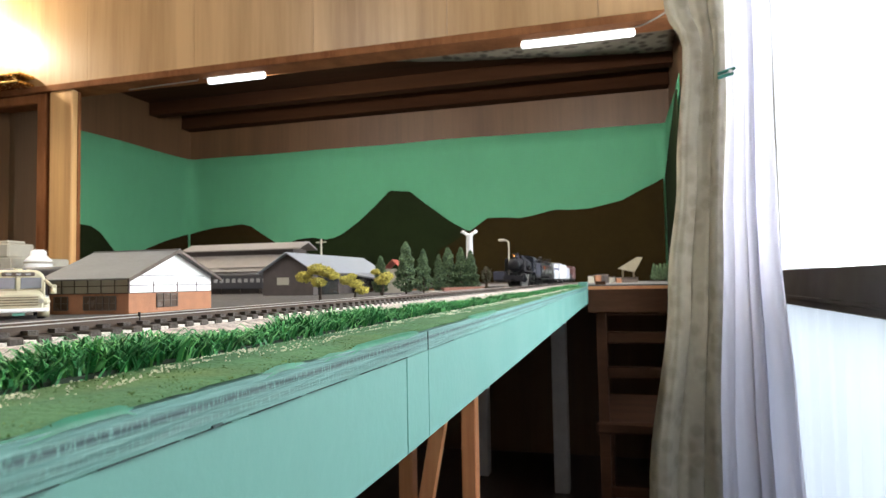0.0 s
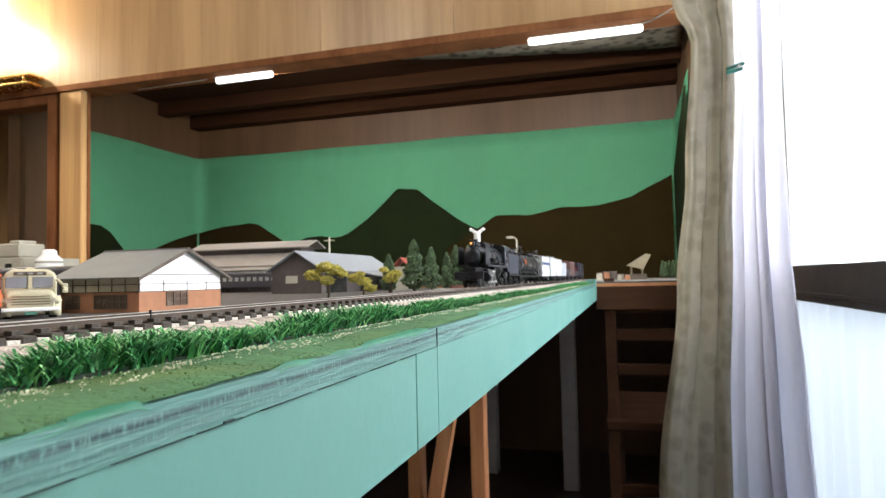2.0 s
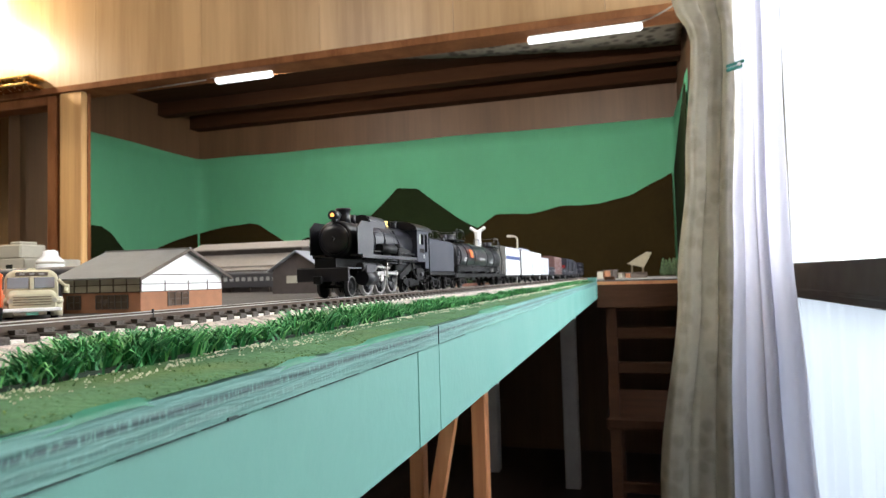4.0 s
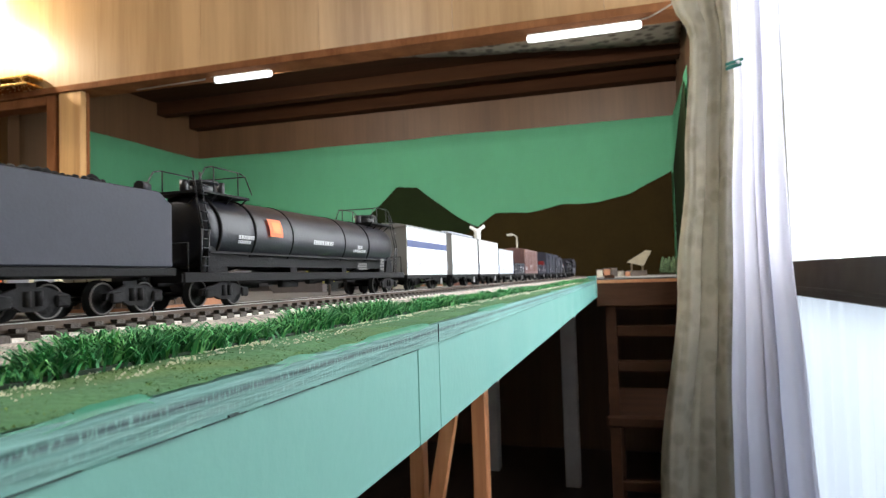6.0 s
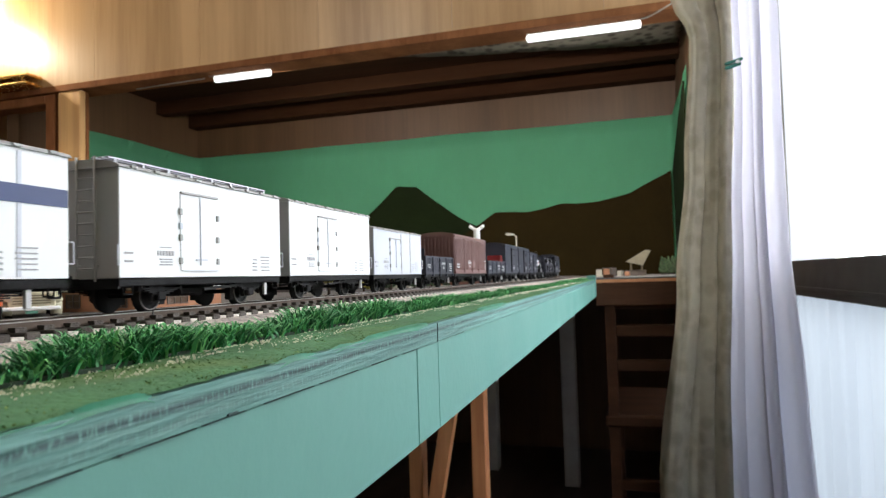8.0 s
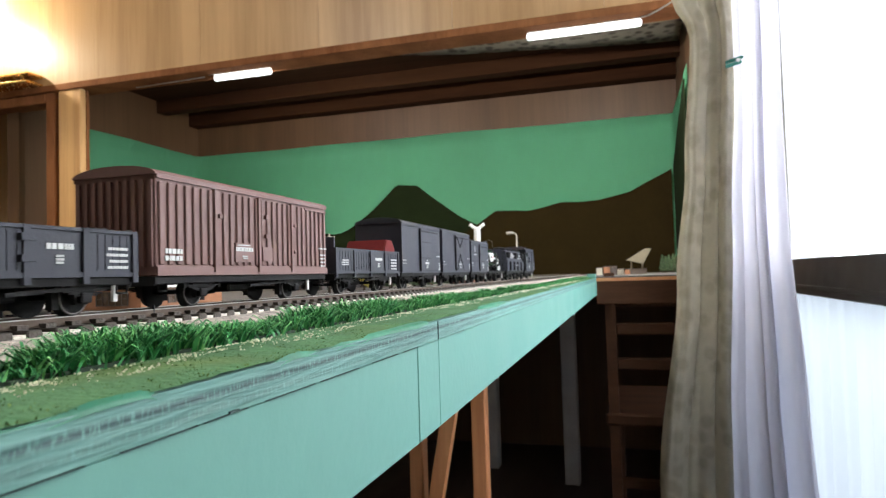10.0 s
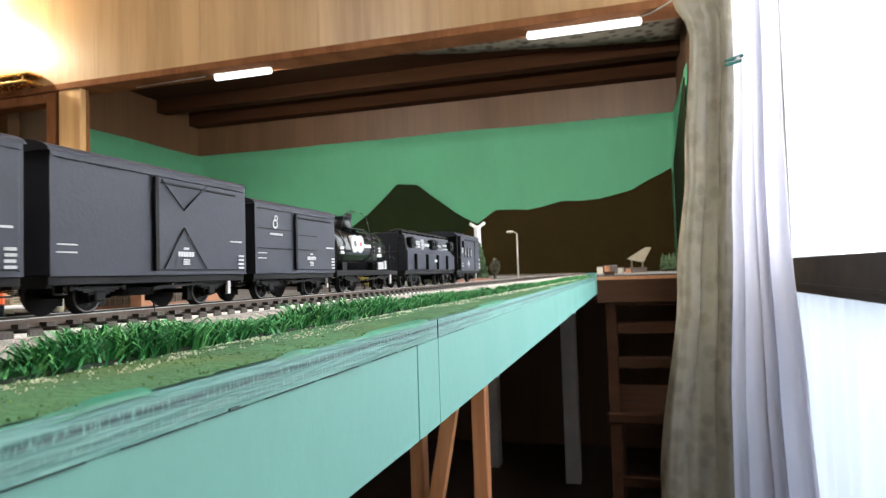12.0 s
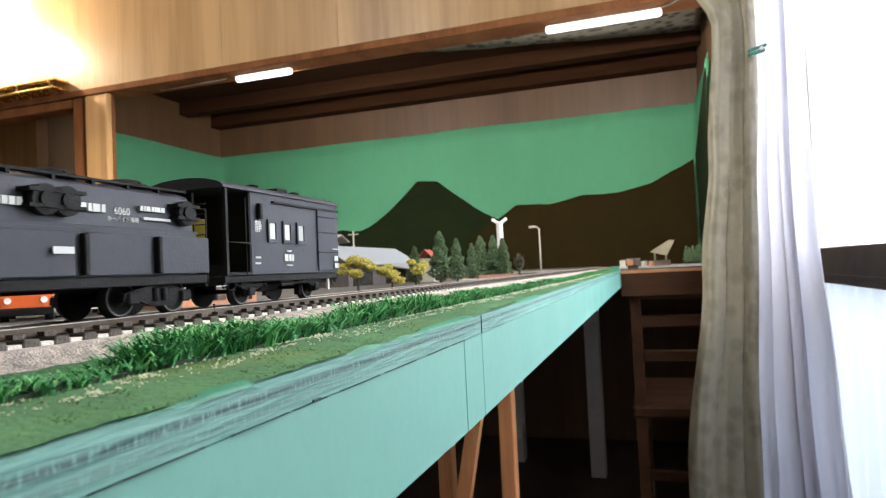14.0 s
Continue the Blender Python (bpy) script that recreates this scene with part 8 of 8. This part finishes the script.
    rnd = random.Random(12)
    for q in range(5):
        o = thing("model_crate", "small brown and grey crate on the far table", "crate", "crates on the far table", pose(-0.105 + 0.022 * q, 2.16 + 0.01 * (q % 2), 0.790, 0, 0, 20 * q))
        hh = 0.014 + 0.016 * rnd.random()
        part("box", box(B(), -0.009, 0.009, -0.007, 0.007, 0, hh, 0.001), (M_CREAMW, M_BRICK, M_SHEDW)[q % 3], o)
        part("lid", box(B(), -0.010, 0.010, -0.008, 0.008, hh, hh + 0.003, 0.0008), M_TIMBER, o)
    for q in range(9):
        fx = 0.10 + 0.012 * q
        o = thing("model_fir", "dark green model conifer on the far table", "tree", "conifers on the far table", pose(fx, 2.4 + 0.02 * (q % 3), 0.790))
        part("trunk", cyl(B(), (0, 0, 0), (0, 0, 0.05), 0.0015, 6, 0.0006), M_TRUNK, o)
        hh = 0.055 + 0.02 * rnd.random()
        pts = []
        for j in range(300):
            f = rnd.random()
            a = rnd.random() * 6.28
            rr = 0.013 * (1 - f) ** 0.7 * rnd.random() ** 0.4
            pts.append((rr * math.cos(a), rr * math.sin(a), hh * (0.1 + 0.9 * f), 1))
        c = new("crown", leaf_mesh("crown", pts, 0.003, 300 + q, M_FIR))
        c.parent = o


small_scenery()


# ---- motion ----
GONE = [(0, 0.083), (0.5, 0.166), (1, 0.249), (1.5, 0.332), (2, 0.415), (2.5, 0.497), (3, 0.580), (3.5, 0.664), (4, 0.750), (4.5, 0.837), (5, 0.926),
        (5.5, 1.015), (6, 1.109), (6.5, 1.205), (7, 1.300), (7.5, 1.393)] + [(8 + 0.5 * k, 1.486 + 0.09288 * k) for k in range(13)]


def gone(t):
    return float(np.interp(t, [a for a, _ in GONE], [b for _, b in GONE]))


def motions():
    for v, s in TRAIN:
        walk(v, [(t, on_track(s - gone(t))) for t in [0.25 * k for k in range(57)]])
    for ob, r in WHEELS:
        x, y, z = ob.location
        step = 0.0333 if r < 0.0075 else 0.0667
        n = int(round(14.0 / step))
        rows = []
        for k in range(n + 1):
            t = min(14.0, k * 14.0 / n)
            rows.append((t, pose(x, y, z, math.degrees(gone(t) / r) % 360.0)))
        walk(ob, rows)
    for ob, r, crank, ph in RODS:
        rows = []
        for k in range(211):
            t = k * 14.0 / 210
            a = gone(t) / r + ph
            rows.append((t, pose(0, crank * math.cos(a), r + crank * math.sin(a))))
        walk(ob, rows)


motions()
